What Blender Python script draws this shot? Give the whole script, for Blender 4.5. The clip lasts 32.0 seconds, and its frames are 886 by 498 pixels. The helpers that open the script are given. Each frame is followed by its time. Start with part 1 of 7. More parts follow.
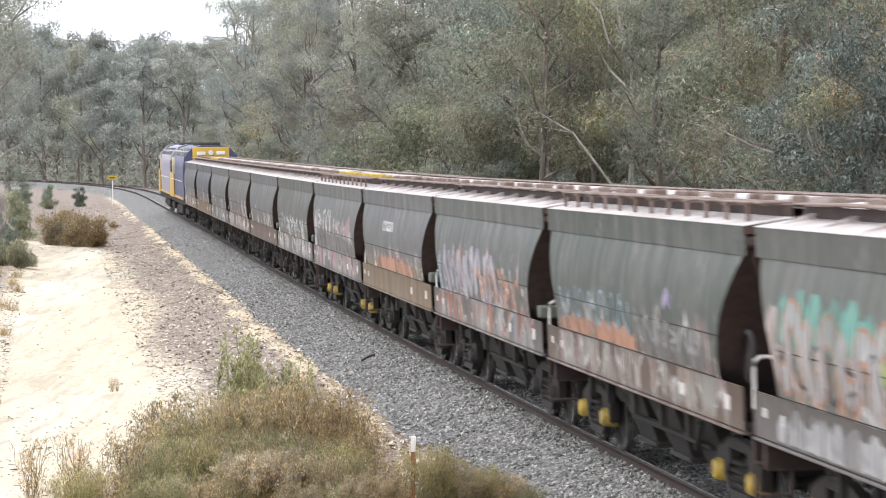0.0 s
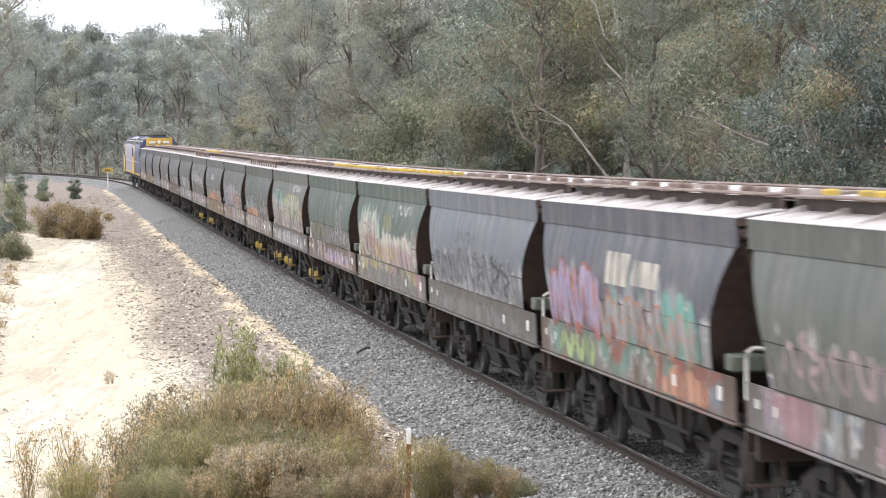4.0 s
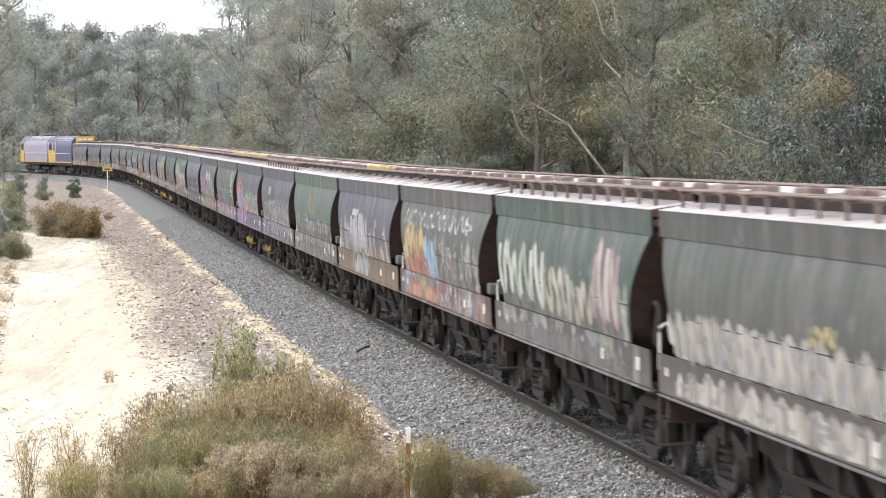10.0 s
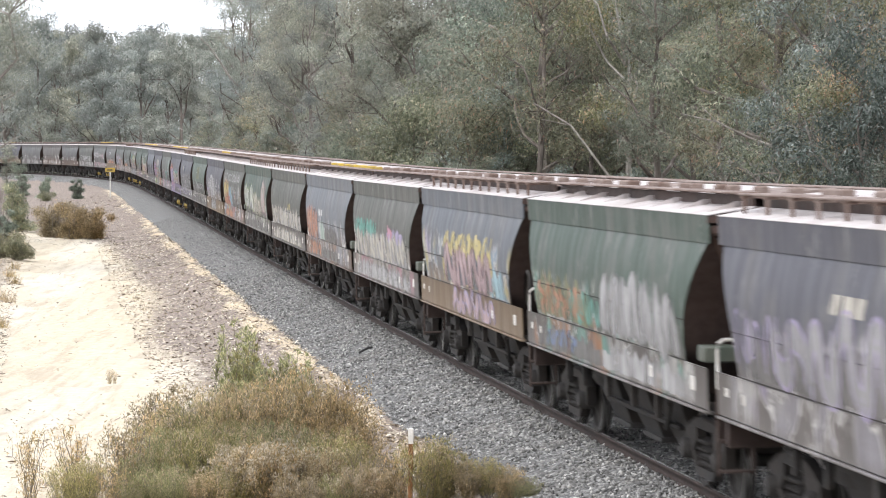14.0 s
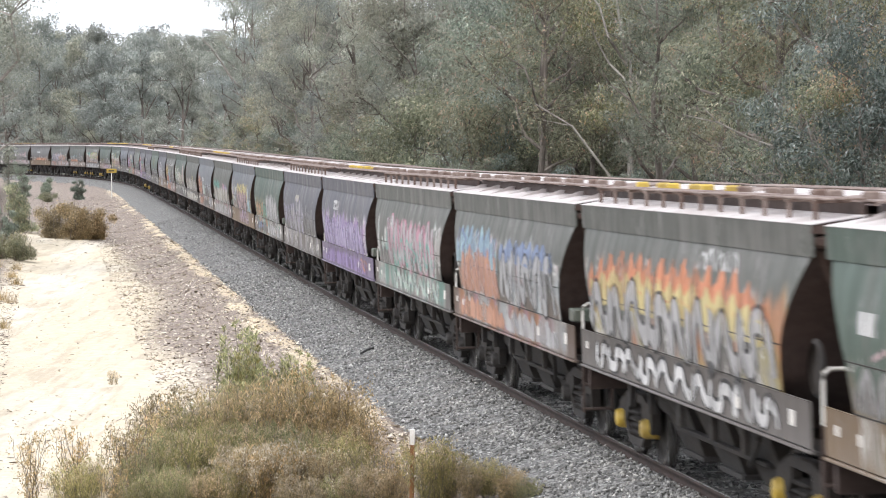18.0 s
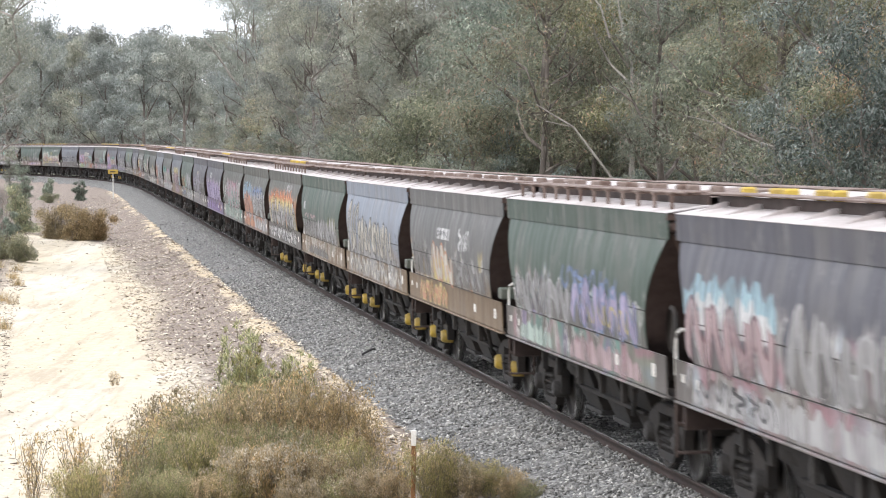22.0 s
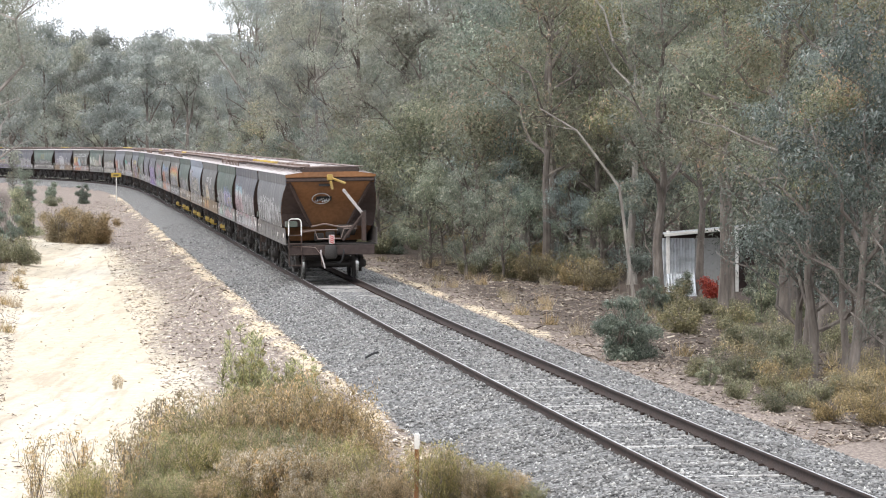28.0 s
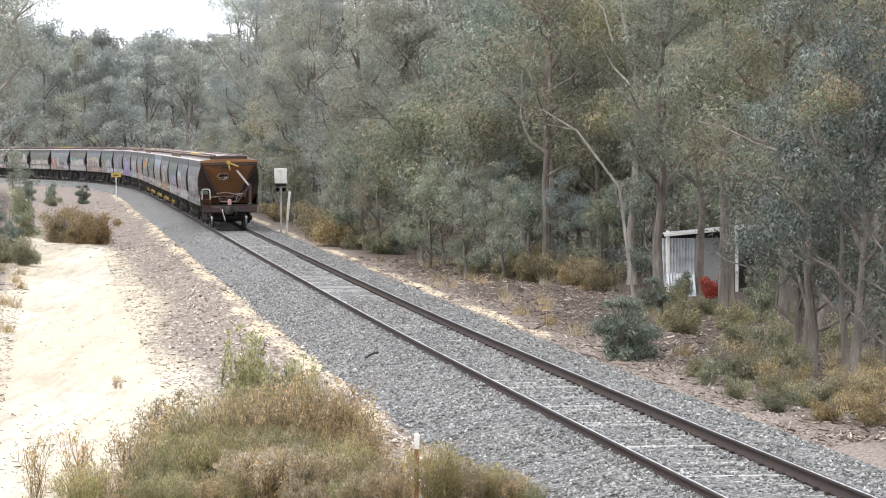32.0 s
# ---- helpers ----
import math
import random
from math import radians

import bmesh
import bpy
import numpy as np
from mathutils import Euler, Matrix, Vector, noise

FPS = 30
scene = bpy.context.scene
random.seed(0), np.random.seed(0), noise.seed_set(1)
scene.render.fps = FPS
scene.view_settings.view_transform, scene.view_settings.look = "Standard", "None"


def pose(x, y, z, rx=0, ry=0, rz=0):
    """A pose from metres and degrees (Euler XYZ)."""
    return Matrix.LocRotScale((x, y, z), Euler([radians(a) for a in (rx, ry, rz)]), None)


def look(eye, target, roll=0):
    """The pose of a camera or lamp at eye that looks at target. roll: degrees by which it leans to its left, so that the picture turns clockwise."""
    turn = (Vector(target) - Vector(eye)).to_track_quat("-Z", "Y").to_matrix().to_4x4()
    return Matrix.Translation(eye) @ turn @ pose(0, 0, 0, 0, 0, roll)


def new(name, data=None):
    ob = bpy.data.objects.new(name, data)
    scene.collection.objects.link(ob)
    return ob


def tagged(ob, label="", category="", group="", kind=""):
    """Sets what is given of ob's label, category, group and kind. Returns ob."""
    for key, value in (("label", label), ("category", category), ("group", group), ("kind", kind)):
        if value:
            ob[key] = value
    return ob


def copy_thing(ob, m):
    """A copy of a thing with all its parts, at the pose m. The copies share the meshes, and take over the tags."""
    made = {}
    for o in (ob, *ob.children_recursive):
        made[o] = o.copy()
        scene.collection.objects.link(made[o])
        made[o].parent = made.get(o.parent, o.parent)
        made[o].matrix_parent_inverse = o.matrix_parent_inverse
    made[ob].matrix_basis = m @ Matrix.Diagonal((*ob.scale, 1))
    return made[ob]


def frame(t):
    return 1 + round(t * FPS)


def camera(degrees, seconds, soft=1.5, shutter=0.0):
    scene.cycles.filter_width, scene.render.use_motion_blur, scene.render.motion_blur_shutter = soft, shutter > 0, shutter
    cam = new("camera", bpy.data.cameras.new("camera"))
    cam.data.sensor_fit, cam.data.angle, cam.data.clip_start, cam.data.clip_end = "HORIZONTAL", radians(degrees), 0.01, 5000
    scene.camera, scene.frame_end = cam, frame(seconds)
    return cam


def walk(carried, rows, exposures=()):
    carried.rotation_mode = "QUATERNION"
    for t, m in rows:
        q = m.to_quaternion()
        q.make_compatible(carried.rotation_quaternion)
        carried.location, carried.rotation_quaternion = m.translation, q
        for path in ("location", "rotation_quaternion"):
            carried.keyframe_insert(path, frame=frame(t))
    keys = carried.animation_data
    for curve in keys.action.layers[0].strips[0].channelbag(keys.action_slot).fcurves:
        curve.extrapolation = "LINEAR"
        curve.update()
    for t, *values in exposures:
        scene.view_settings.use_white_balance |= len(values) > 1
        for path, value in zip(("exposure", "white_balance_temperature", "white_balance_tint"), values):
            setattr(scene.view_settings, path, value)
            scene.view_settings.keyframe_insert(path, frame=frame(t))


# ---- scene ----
# ---- the camera: a long lens on a tripod beside the line, nudged a little by its operator ----
EYE = (0.0, 0.0, 4.008)
cam = camera(15.58, 32.0, soft=1.0, shutter=0.5)
# seconds, degrees turned to the right, degrees tipped down
NUDGES = [(0, 0.062, -0.048), (0.5, 0.125, -0.000), (1, 0.124, 0.015), (1.5, 0.123, 0.030), (2, 0.123, 0.049), (2.5, 0.127, 0.068), (3, 0.134, 0.078), (3.5, 0.139, 0.082), (5.5, 0.171, 0.107), (6, 0.181, 0.107), (6.5, 0.180, 0.107), (7, 0.173, 0.107), (7.5, 0.169, 0.107), (8, 0.165, 0.107), (8.5, 0.159, 0.107), (9, 0.155, 0.107), (9.5, 0.154, 0.107), (10, 0.150, 0.107), (10.5, 0.142, 0.107), (11, 0.135, 0.107), (11.5, 0.128, 0.107), (12, 0.124, 0.102), (12.5, 0.119, 0.095), (13, 0.112, 0.091), (13.5, 0.108, 0.091), (14, 0.104, 0.091), (14.5, 0.093, 0.091), (16.5, 0.082, 0.083), (17, 0.080, 0.078), (17.5, 0.079, 0.076), (18, 0.078, 0.076), (18.5, 0.078, 0.076), (19, 0.077, 0.076), (19.5, 0.077, 0.074), (20, 0.077, 0.068), (20.5, 0.074, 0.062), (21, 0.068, 0.061), (21.5, 0.061, 0.061), (22, 0.053, 0.060), (22.5, 0.048, 0.056), (23, 0.046, 0.045), (23.5, 0.041, 0.028), (24, 0.031, 0.010), (24.5, 0.021, 0.001), (25, 0.013, -0.000), (25.5, 0.000, -0.000), (27.5, -0.010, 0.000), (28, -0.003, 0.000), (28.5, 0.000, -0.000), (29, 0.000, -0.000), (29.5, 0.000, -0.000), (30, 0.000, -0.000), (30.5, 0.000, -0.000), (31, 0.000, -0.000), (31.5, 0.000, -0.000), (32, 0.000, -0.000)]
walk(cam, [(t, pose(*EYE, 90 - 1.772 - dip, 0, -pan) @ pose(0, 0, 0, 0, 0, -0.354)) for t, pan, dip in NUDGES],
     exposures=[(0.0, 0.55), (32.0, 0.55)])

# ---- world: bright overcast ----
world = bpy.data.worlds.new("overcast_sky")
scene.world = world
world.use_nodes = True
wn = world.node_tree
sky = wn.nodes.new("ShaderNodeTexSky")
sky.sky_type, sky.sun_disc = "NISHITA", False
sky.sun_elevation, sky.sun_rotation = radians(52), radians(215)
sky.air_density, sky.dust_density, sky.ozone_density = 1.0, 4.0, 1.0
# an even cloud deck over the clear-sky colours
cloud = wn.nodes.new("ShaderNodeMix")
cloud.data_type = "RGBA"
cloud.inputs[0].default_value = 0.85
cloud.inputs[7].default_value = (9.0, 9.35, 10.2, 1)
wn.links.new(sky.outputs[0], cloud.inputs[6])
wn.links.new(cloud.outputs[2], wn.nodes["Background"].inputs[0])
wn.nodes["Background"].inputs[1].default_value = 0.15
sun = new("sun", bpy.data.lights.new("sun", "SUN"))
sun.data.energy, sun.data.angle, sun.data.color = 1.2, radians(25), (1.0, 0.98, 0.96)
# sun high, behind the camera's left shoulder
sun.matrix_world = look((-35, -45, 80), (0, 0, 0))

# ---- the line of the track: straight, then bending away ----
STEP = 0.5
S_AXIS = np.arange(-470, 760, STEP)
HEAD = np.radians(np.interp(S_AXIS, [-470, 200, 215, 240, 270, 300, 330, 360, 760], [6.84, 6.9, 7.3, 8.4, 11.3, 14.7, 18.2, 21.8, 66.0]))
kern = np.ones(41) / 41
HEAD = np.convolve(np.pad(HEAD, 20, mode="edge"), kern, "valid")
i0 = int(470 / STEP)
TX = np.cumsum(-np.sin(HEAD)) * STEP
TX += 3.03 - TX[i0]
TY = np.cumsum(np.cos(HEAD)) * STEP
TY += 45.0 - TY[i0]
TZ = np.interp(S_AXIS, [-470, -60, -30, 0, 30, 60, 90, 120, 150, 180, 210, 240, 270, 300, 390, 760],
               [0.3, 0.25, 0.11, 0.0, -0.02, 0.08, 0.21, 0.35, 0.47, 0.57, 0.68, 0.79, 0.88, 0.95, 1.1, 1.5])
TZ = np.convolve(np.pad(TZ, 20, mode="edge"), kern, "valid")


def on_track(s, d=0.0, h=0.0):
    """World point s metres along the track, d to the right of its middle, h over the rails."""
    a = float(np.interp(s, S_AXIS, HEAD))
    return Vector((float(np.interp(s, S_AXIS, TX)) + d * math.cos(a), float(np.interp(s, S_AXIS, TY)) + d * math.sin(a),
                   float(np.interp(s, S_AXIS, TZ)) + h))


def heading(s):
    return math.degrees(float(np.interp(s, S_AXIS, HEAD)))


def track_coords(x, y):
    """Metres along and to the right of the track for arrays of points."""
    x, y = np.asarray(x, float), np.asarray(y, float)
    s_out, d_out = np.empty(x.shape), np.empty(x.shape)
    px, py, pa, ps = TX[::4], TY[::4], HEAD[::4], S_AXIS[::4]
    for i in range(0, len(x), 4000):
        dx, dy = x[i:i + 4000, None] - px, y[i:i + 4000, None] - py
        k = np.argmin(dx * dx + dy * dy, axis=1)
        j = np.arange(len(k))
        s_out[i:i + 4000] = ps[k] + dx[j, k] * -np.sin(pa[k]) + dy[j, k] * np.cos(pa[k])
        d_out[i:i + 4000] = dx[j, k] * np.cos(pa[k]) + dy[j, k] * np.sin(pa[k])
    return s_out, d_out


# ---- mesh tools ----
class Geo:
    """Collects vertices and faces of one mesh."""

    def __init__(self):
        self.v, self.f = [], []

    def add(self, verts, faces):
        n = len(self.v)
        self.v += [tuple(p) for p in verts]
        self.f += [tuple(i + n for i in q) for q in faces]
        return self

    def convex(self, verts, faces):
        c = sum((Vector(p) for p in verts), Vector()) / len(verts)
        good = []
        for q in faces:
            a, b, e = (Vector(verts[i]) for i in q[:3])
            good.append(q if (b - a).cross(e - a).dot(a - c) > 0 else tuple(reversed(q)))
        return self.add(verts, good)

    def box(self, lo, hi, c=0.0, m=None):
        """A box from lo to hi with edges chamfered by c, moved by m."""
        lo, hi = Vector(lo), Vector(hi)
        mid, half = (lo + hi) / 2, (hi - lo) / 2
        if c <= 0:
            vs = [mid + Vector((half.x * a, half.y * b, half.z * e)) for a in (-1, 1) for b in (-1, 1) for e in (-1, 1)]
            fs = [(0, 1, 3, 2), (4, 5, 7, 6), (0, 1, 5, 4), (2, 3, 7, 6), (0, 2, 6, 4), (1, 3, 7, 5)]
        else:
            c = min(c, 0.45 * min(half) * 2)
            vs, ix = [], {}
            for a in (-1, 1):
                for b in (-1, 1):
                    for e in (-1, 1):
                        for k in range(3):
                            h = [half[i] - (0 if i == k else c) for i in range(3)]
                            ix[a, b, e, k] = len(vs)
                            vs.append(mid + Vector((a * h[0], b * h[1], e * h[2])))
            fs = []
            for s in (-1, 1):
                fs.append(tuple(ix[s, b, e, 0] for b, e in ((-1, -1), (-1, 1), (1, 1), (1, -1))))
                fs.append(tuple(ix[a, s, e, 1] for a, e in ((-1, -1), (-1, 1), (1, 1), (1, -1))))
                fs.append(tuple(ix[a, b, s, 2] for a, b in ((-1, -1), (-1, 1), (1, 1), (1, -1))))
            for p in (-1, 1):
                for q in (-1, 1):
                    fs.append((ix[p, q, -1, 0], ix[p, q, 1, 0], ix[p, q, 1, 1], ix[p, q, -1, 1]))
                    fs.append((ix[p, -1, q, 0], ix[p, 1, q, 0], ix[p, 1, q, 2], ix[p, -1, q, 2]))
                    fs.append((ix[-1, p, q, 1], ix[1, p, q, 1], ix[1, p, q, 2], ix[-1, p, q, 2]))
                    for r in (-1, 1):
                        fs.append((ix[p, q, r, 0], ix[p, q, r, 1], ix[p, q, r, 2]))
        if m is not None:
            vs = [m @ Vector(p) for p in vs]
        return self.convex(vs, fs)

    def tube(self, path, r, sides=8, r_end=None, caps=True):
        path = [Vector(p) for p in path]
        n, r_end = len(path), r if r_end is None else r_end
        vs, fs = [], []
        ref = Vector((0.31, 0.17, 0.93))
        for i, p in enumerate(path):
            t = (path[min(i + 1, n - 1)] - path[max(i - 1, 0)]).normalized()
            if abs(t.dot(ref)) > 0.95:
                ref = Vector((0.93, 0.31, 0.17))
            u = t.cross(ref).normalized()
            w = t.cross(u)
            rr = r[i] if isinstance(r, (list, tuple)) else r + (r_end - r) * i / max(n - 1, 1)
            for k in range(sides):
                a = math.tau * k / sides
                vs.append(p + (u * math.cos(a) + w * math.sin(a)) * rr)
        for i in range(n - 1):
            for k in range(sides):
                k2 = (k + 1) % sides
                fs.append((i * sides + k, i * sides + k2, (i + 1) * sides + k2, (i + 1) * sides + k))
        if caps:
            fs.append(tuple(range(sides - 1, -1, -1)))
            fs.append(tuple((n - 1) * sides + k for k in range(sides)))
        return self.add(vs, fs)

    def lathe(self, prof, m=None, seg=20):
        """Turns (radius, along) pairs about the local x axis."""
        vs, fs, n = [], [], len(prof)
        for k in range(seg):
            a = math.tau * k / seg
            vs += [Vector((x, r * math.cos(a), r * math.sin(a))) for r, x in prof]
        for k in range(seg):
            k2 = (k + 1) % seg
            for i in range(n - 1):
                fs.append((k * n + i, k2 * n + i, k2 * n + i + 1, k * n + i + 1))
        if m is not None:
            vs = [m @ p for p in vs]
        return self.add(vs, fs)

    def slab(self, outline, axis, a, b):
        """A flat outline (pairs) drawn out along an axis from a to b; x: pairs are y, z; y: x, z; z: x, y."""
        put = {"x": lambda p, t: (t, p[0], p[1]), "y": lambda p, t: (p[0], t, p[1]), "z": lambda p, t: (p[0], p[1], t)}[axis]
        n = len(outline)
        vs = [put(p, a) for p in outline] + [put(p, b) for p in outline]
        fs = [tuple(range(n)), tuple(range(2 * n - 1, n - 1, -1))]
        fs += [(i, i + n, (i + 1) % n + n, (i + 1) % n) for i in range(n)]
        area = sum(outline[i][0] * outline[(i + 1) % n][1] - outline[(i + 1) % n][0] * outline[i][1] for i in range(n))
        flip = (area > 0) == (b > a)
        if axis == "y":
            flip = not flip
        return self.add(vs, [tuple(reversed(q)) for q in fs] if flip else fs)

    def mesh(self, name, material, smooth=40):
        me = bpy.data.meshes.new(name)
        me.from_pydata([tuple(p) for p in self.v], [], self.f)
        me.materials.append(material)
        if smooth:
            me.shade_smooth()
            me.set_sharp_from_angle(angle=radians(smooth))
        return me


def part(name, geo, material, parent, label="", smooth=40):
    """Links a Geo (or a finished mesh) as one mesh object under a thing or a part."""
    me = geo.mesh(name, material, smooth) if isinstance(geo, Geo) else geo
    ob = new(name, me)
    ob.parent = parent
    return tagged(ob, label)


def thing(name, label, category, at=None, group="", kind="", geo=None, material=None, smooth=40):
    ob = new(name, geo.mesh(name, material, smooth) if geo else None)
    if at is not None:
        ob.matrix_basis = at
    return tagged(ob, label, category, group, kind)


def raw_mesh(name, co, quads, material, tris=None):
    """A mesh straight from arrays: co (n, 3), quads (m, 4)."""
    me = bpy.data.meshes.new(name)
    n, m = len(co), len(quads)
    me.vertices.add(n)
    me.vertices.foreach_set("co", np.asarray(co, np.float32).ravel())
    k = quads.shape[1]
    me.loops.add(m * k)
    me.loops.foreach_set("vertex_index", np.asarray(quads, np.int32).ravel())
    me.polygons.add(m)
    me.polygons.foreach_set("loop_start", np.arange(0, m * k, k, dtype=np.int32))
    me.materials.append(material)
    me.update(calc_edges=True)
    return me


# ---- material tools ----
class Nodes:
    def __init__(self, name):
        self.m = bpy.data.materials.new(name)
        self.m.use_nodes = True
        self.t = self.m.node_tree
        self.b = self.t.nodes["Principled BSDF"]
        self.co = self.t.nodes.new("ShaderNodeTexCoord")
        self.info = None

    def put(self, socket, value):
        if isinstance(value, bpy.types.NodeSocket):
            self.t.links.new(value, socket)
        elif isinstance(value, tuple) and len(value) == 3 and socket.type == "RGBA":
            socket.default_value = (*value, 1)
        else:
            socket.default_value = value

    def node(self, kind, out=0, **inputs):
        n = self.t.nodes.new(kind)
        for k, v in inputs.items():
            self.put(n.inputs[k.replace("_", " ")], v)
        return n.outputs[out]

    def scaled(self, sx, sy, sz, source="Object"):
        n = self.t.nodes.new("ShaderNodeMapping")
        self.t.links.new(self.co.outputs[source], n.inputs["Vector"])
        n.inputs["Scale"].default_value = (sx, sy, sz)
        return n.outputs[0]

    def noise(self, scale, detail=3.0, vec=None, rough=0.55, out=0, distort=0.0):
        return self.node("ShaderNodeTexNoise", out, Vector=vec if vec is not None else self.co.outputs["Object"], Scale=scale, Detail=detail,
                         Roughness=rough, Distortion=distort)

    def math(self, op, a, b=0.0):
        n = self.t.nodes.new("ShaderNodeMath")
        n.operation = op
        self.put(n.inputs[0], a)
        self.put(n.inputs[1], b)
        return n.outputs[0]

    def step(self, v, lo, hi, a=0.0, b=1.0):
        n = self.t.nodes.new("ShaderNodeMapRange")
        n.interpolation_type = "SMOOTHSTEP"
        for k, x in (("Value", v), ("From Min", lo), ("From Max", hi), ("To Min", a), ("To Max", b)):
            self.put(n.inputs[k], x)
        return n.outputs[0]

    def mix(self, fac, a, b, mode="MIX"):
        n = self.t.nodes.new("ShaderNodeMix")
        n.data_type, n.blend_type = "RGBA", mode
        for i, x in ((0, fac), (6, a), (7, b)):
            self.put(n.inputs[i], x)
        return n.outputs[2]

    def ramp(self, fac, stops, mode="LINEAR"):
        n = self.t.nodes.new("ShaderNodeValToRGB")
        n.color_ramp.interpolation = mode
        el = n.color_ramp.elements
        while len(el) < len(stops):
            el.new(0.5)
        for e, (p, c) in zip(el, stops):
            e.position, e.color = p, (*c, 1)
        self.put(n.inputs[0], fac)
        return n.outputs[0]

    def xyz(self, source="Object"):
        n = self.t.nodes.new("ShaderNodeSeparateXYZ")
        self.t.links.new(self.co.outputs[source], n.inputs[0])
        return n.outputs

    def random(self):
        return self.node("ShaderNodeObjectInfo", 5)

    def island(self):
        n = self.t.nodes.new("ShaderNodeNewGeometry")
        return n.outputs["Random Per Island"]

    def bump(self, height, strength=0.3, distance=0.01):
        n = self.t.nodes.new("ShaderNodeBump")
        n.inputs["Strength"].default_value, n.inputs["Distance"].default_value = strength, distance
        self.put(n.inputs["Height"], height)
        self.t.links.new(n.outputs[0], self.b.inputs["Normal"])

    def done(self, color, rough=0.7, metal=0.0, spec=None):
        self.put(self.b.inputs["Base Color"], color)
        self.put(self.b.inputs["Roughness"], rough)
        self.put(self.b.inputs["Metallic"], metal)
        if spec is not None:
            self.b.inputs["Specular IOR Level"].default_value = spec
        return self.m


def metal_paint(name, color, worn, amount=0.4, rough=0.55, scale=6.0, metal=0.0, bump=0.15):
    """Painted or bare steel with grime at two scales."""
    n = Nodes(name)
    big, small = n.noise(scale * 0.3, 4), n.noise(scale * 4, 3)
    f = n.math("MULTIPLY", n.step(n.math("ADD", n.math("MULTIPLY", big, 0.7), n.math("MULTIPLY", small, 0.3)), 0.38, 0.62), amount)
    n.bump(small, bump, 0.004)
    return n.done(n.mix(f, color, worn), n.step(small, 0.3, 0.7, rough - 0.08, rough + 0.12), metal)


def leaf_material(name, stops, clear=0.46, rough=0.48, spread=0.7):
    """Leaf colours spread from leaf to leaf and a little from plant to plant."""
    n = Nodes(name)
    col = n.ramp(n.island(), stops)
    tone = n.step(n.random(), 0.0, 1.0, 0.8, 1.2)
    patch = n.step(n.noise(0.6, 3), 0.32, 0.68, 0.68, 1.24)
    both = n.math("MULTIPLY", tone, patch)
    hue = n.math("FRACT", n.math("MULTIPLY", n.random(), 7.31), 0.0)
    warm = n.math("MULTIPLY", both, n.step(hue, 0.0, 1.0, 1 - 0.07 * spread, 1 + 0.1 * spread))
    cool = n.math("MULTIPLY", both, n.step(hue, 0.0, 1.0, 1 + 0.14 * spread, 1 - 0.12 * spread))
    col = n.mix(1.0, col, n.node("ShaderNodeCombineXYZ", 0, X=warm, Y=both, Z=cool), "MULTIPLY")
    m = n.done(col, rough, 0.0, 0.5)
    tr = n.t.nodes.new("ShaderNodeBsdfTranslucent")
    n.t.links.new(col, tr.inputs[0])
    mx = n.t.nodes.new("ShaderNodeMixShader")
    mx.inputs[0].default_value = clear
    n.t.links.new(n.b.outputs[0], mx.inputs[1])
    n.t.links.new(tr.outputs[0], mx.inputs[2])
    n.t.links.new(mx.outputs[0], n.t.nodes["Material Output"].inputs[0])
    return m


# ---- materials ----
def ballast_material():
    n = Nodes("ballast_stone")
    v = n.t.nodes.new("ShaderNodeTexVoronoi")
    v.inputs["Scale"].default_value = 17.0
    n.t.links.new(n.co.outputs["Object"], v.inputs["Vector"])
    v2 = n.t.nodes.new("ShaderNodeTexVoronoi")
    v2.inputs["Scale"].default_value = 31.0
    n.t.links.new(n.co.outputs["Object"], v2.inputs["Vector"])
    tone = n.node("ShaderNodeSeparateColor", 0, Color=v.outputs["Color"])
    col = n.ramp(tone, [(0.0, (0.08, 0.078, 0.075)), (0.45, (0.18, 0.178, 0.171)), (0.85, (0.3, 0.295, 0.283)), (1.0, (0.55, 0.54, 0.51))])
    gap = n.step(v.outputs["Distance"], 0.35, 0.75, 1.0, 0.4)
    col = n.mix(n.math("SUBTRACT", 1.0, gap), col, (0.035, 0.033, 0.03))
    col = n.mix(n.step(n.noise(0.8, 3), 0.45, 0.7, 0.0, 0.35), col, (0.2, 0.175, 0.15))
    n.bump(n.math("ADD", v.outputs["Distance"], n.math("MULTIPLY", v2.outputs["Distance"], 0.5)), 0.9, -0.035)
    return n.done(col, 0.85)


def stone_material():
    n = Nodes("loose_stone")
    col = n.ramp(n.island(), [(0.0, (0.07, 0.068, 0.066)), (0.4, (0.18, 0.177, 0.17)), (0.8, (0.32, 0.315, 0.3)), (0.95, (0.42, 0.41, 0.38)), (1.0, (0.6, 0.59, 0.56))])
    return n.done(n.mix(n.step(n.noise(40, 2), 0.4, 0.7, 0, 0.4), col, (0.1, 0.095, 0.088)), 0.85)


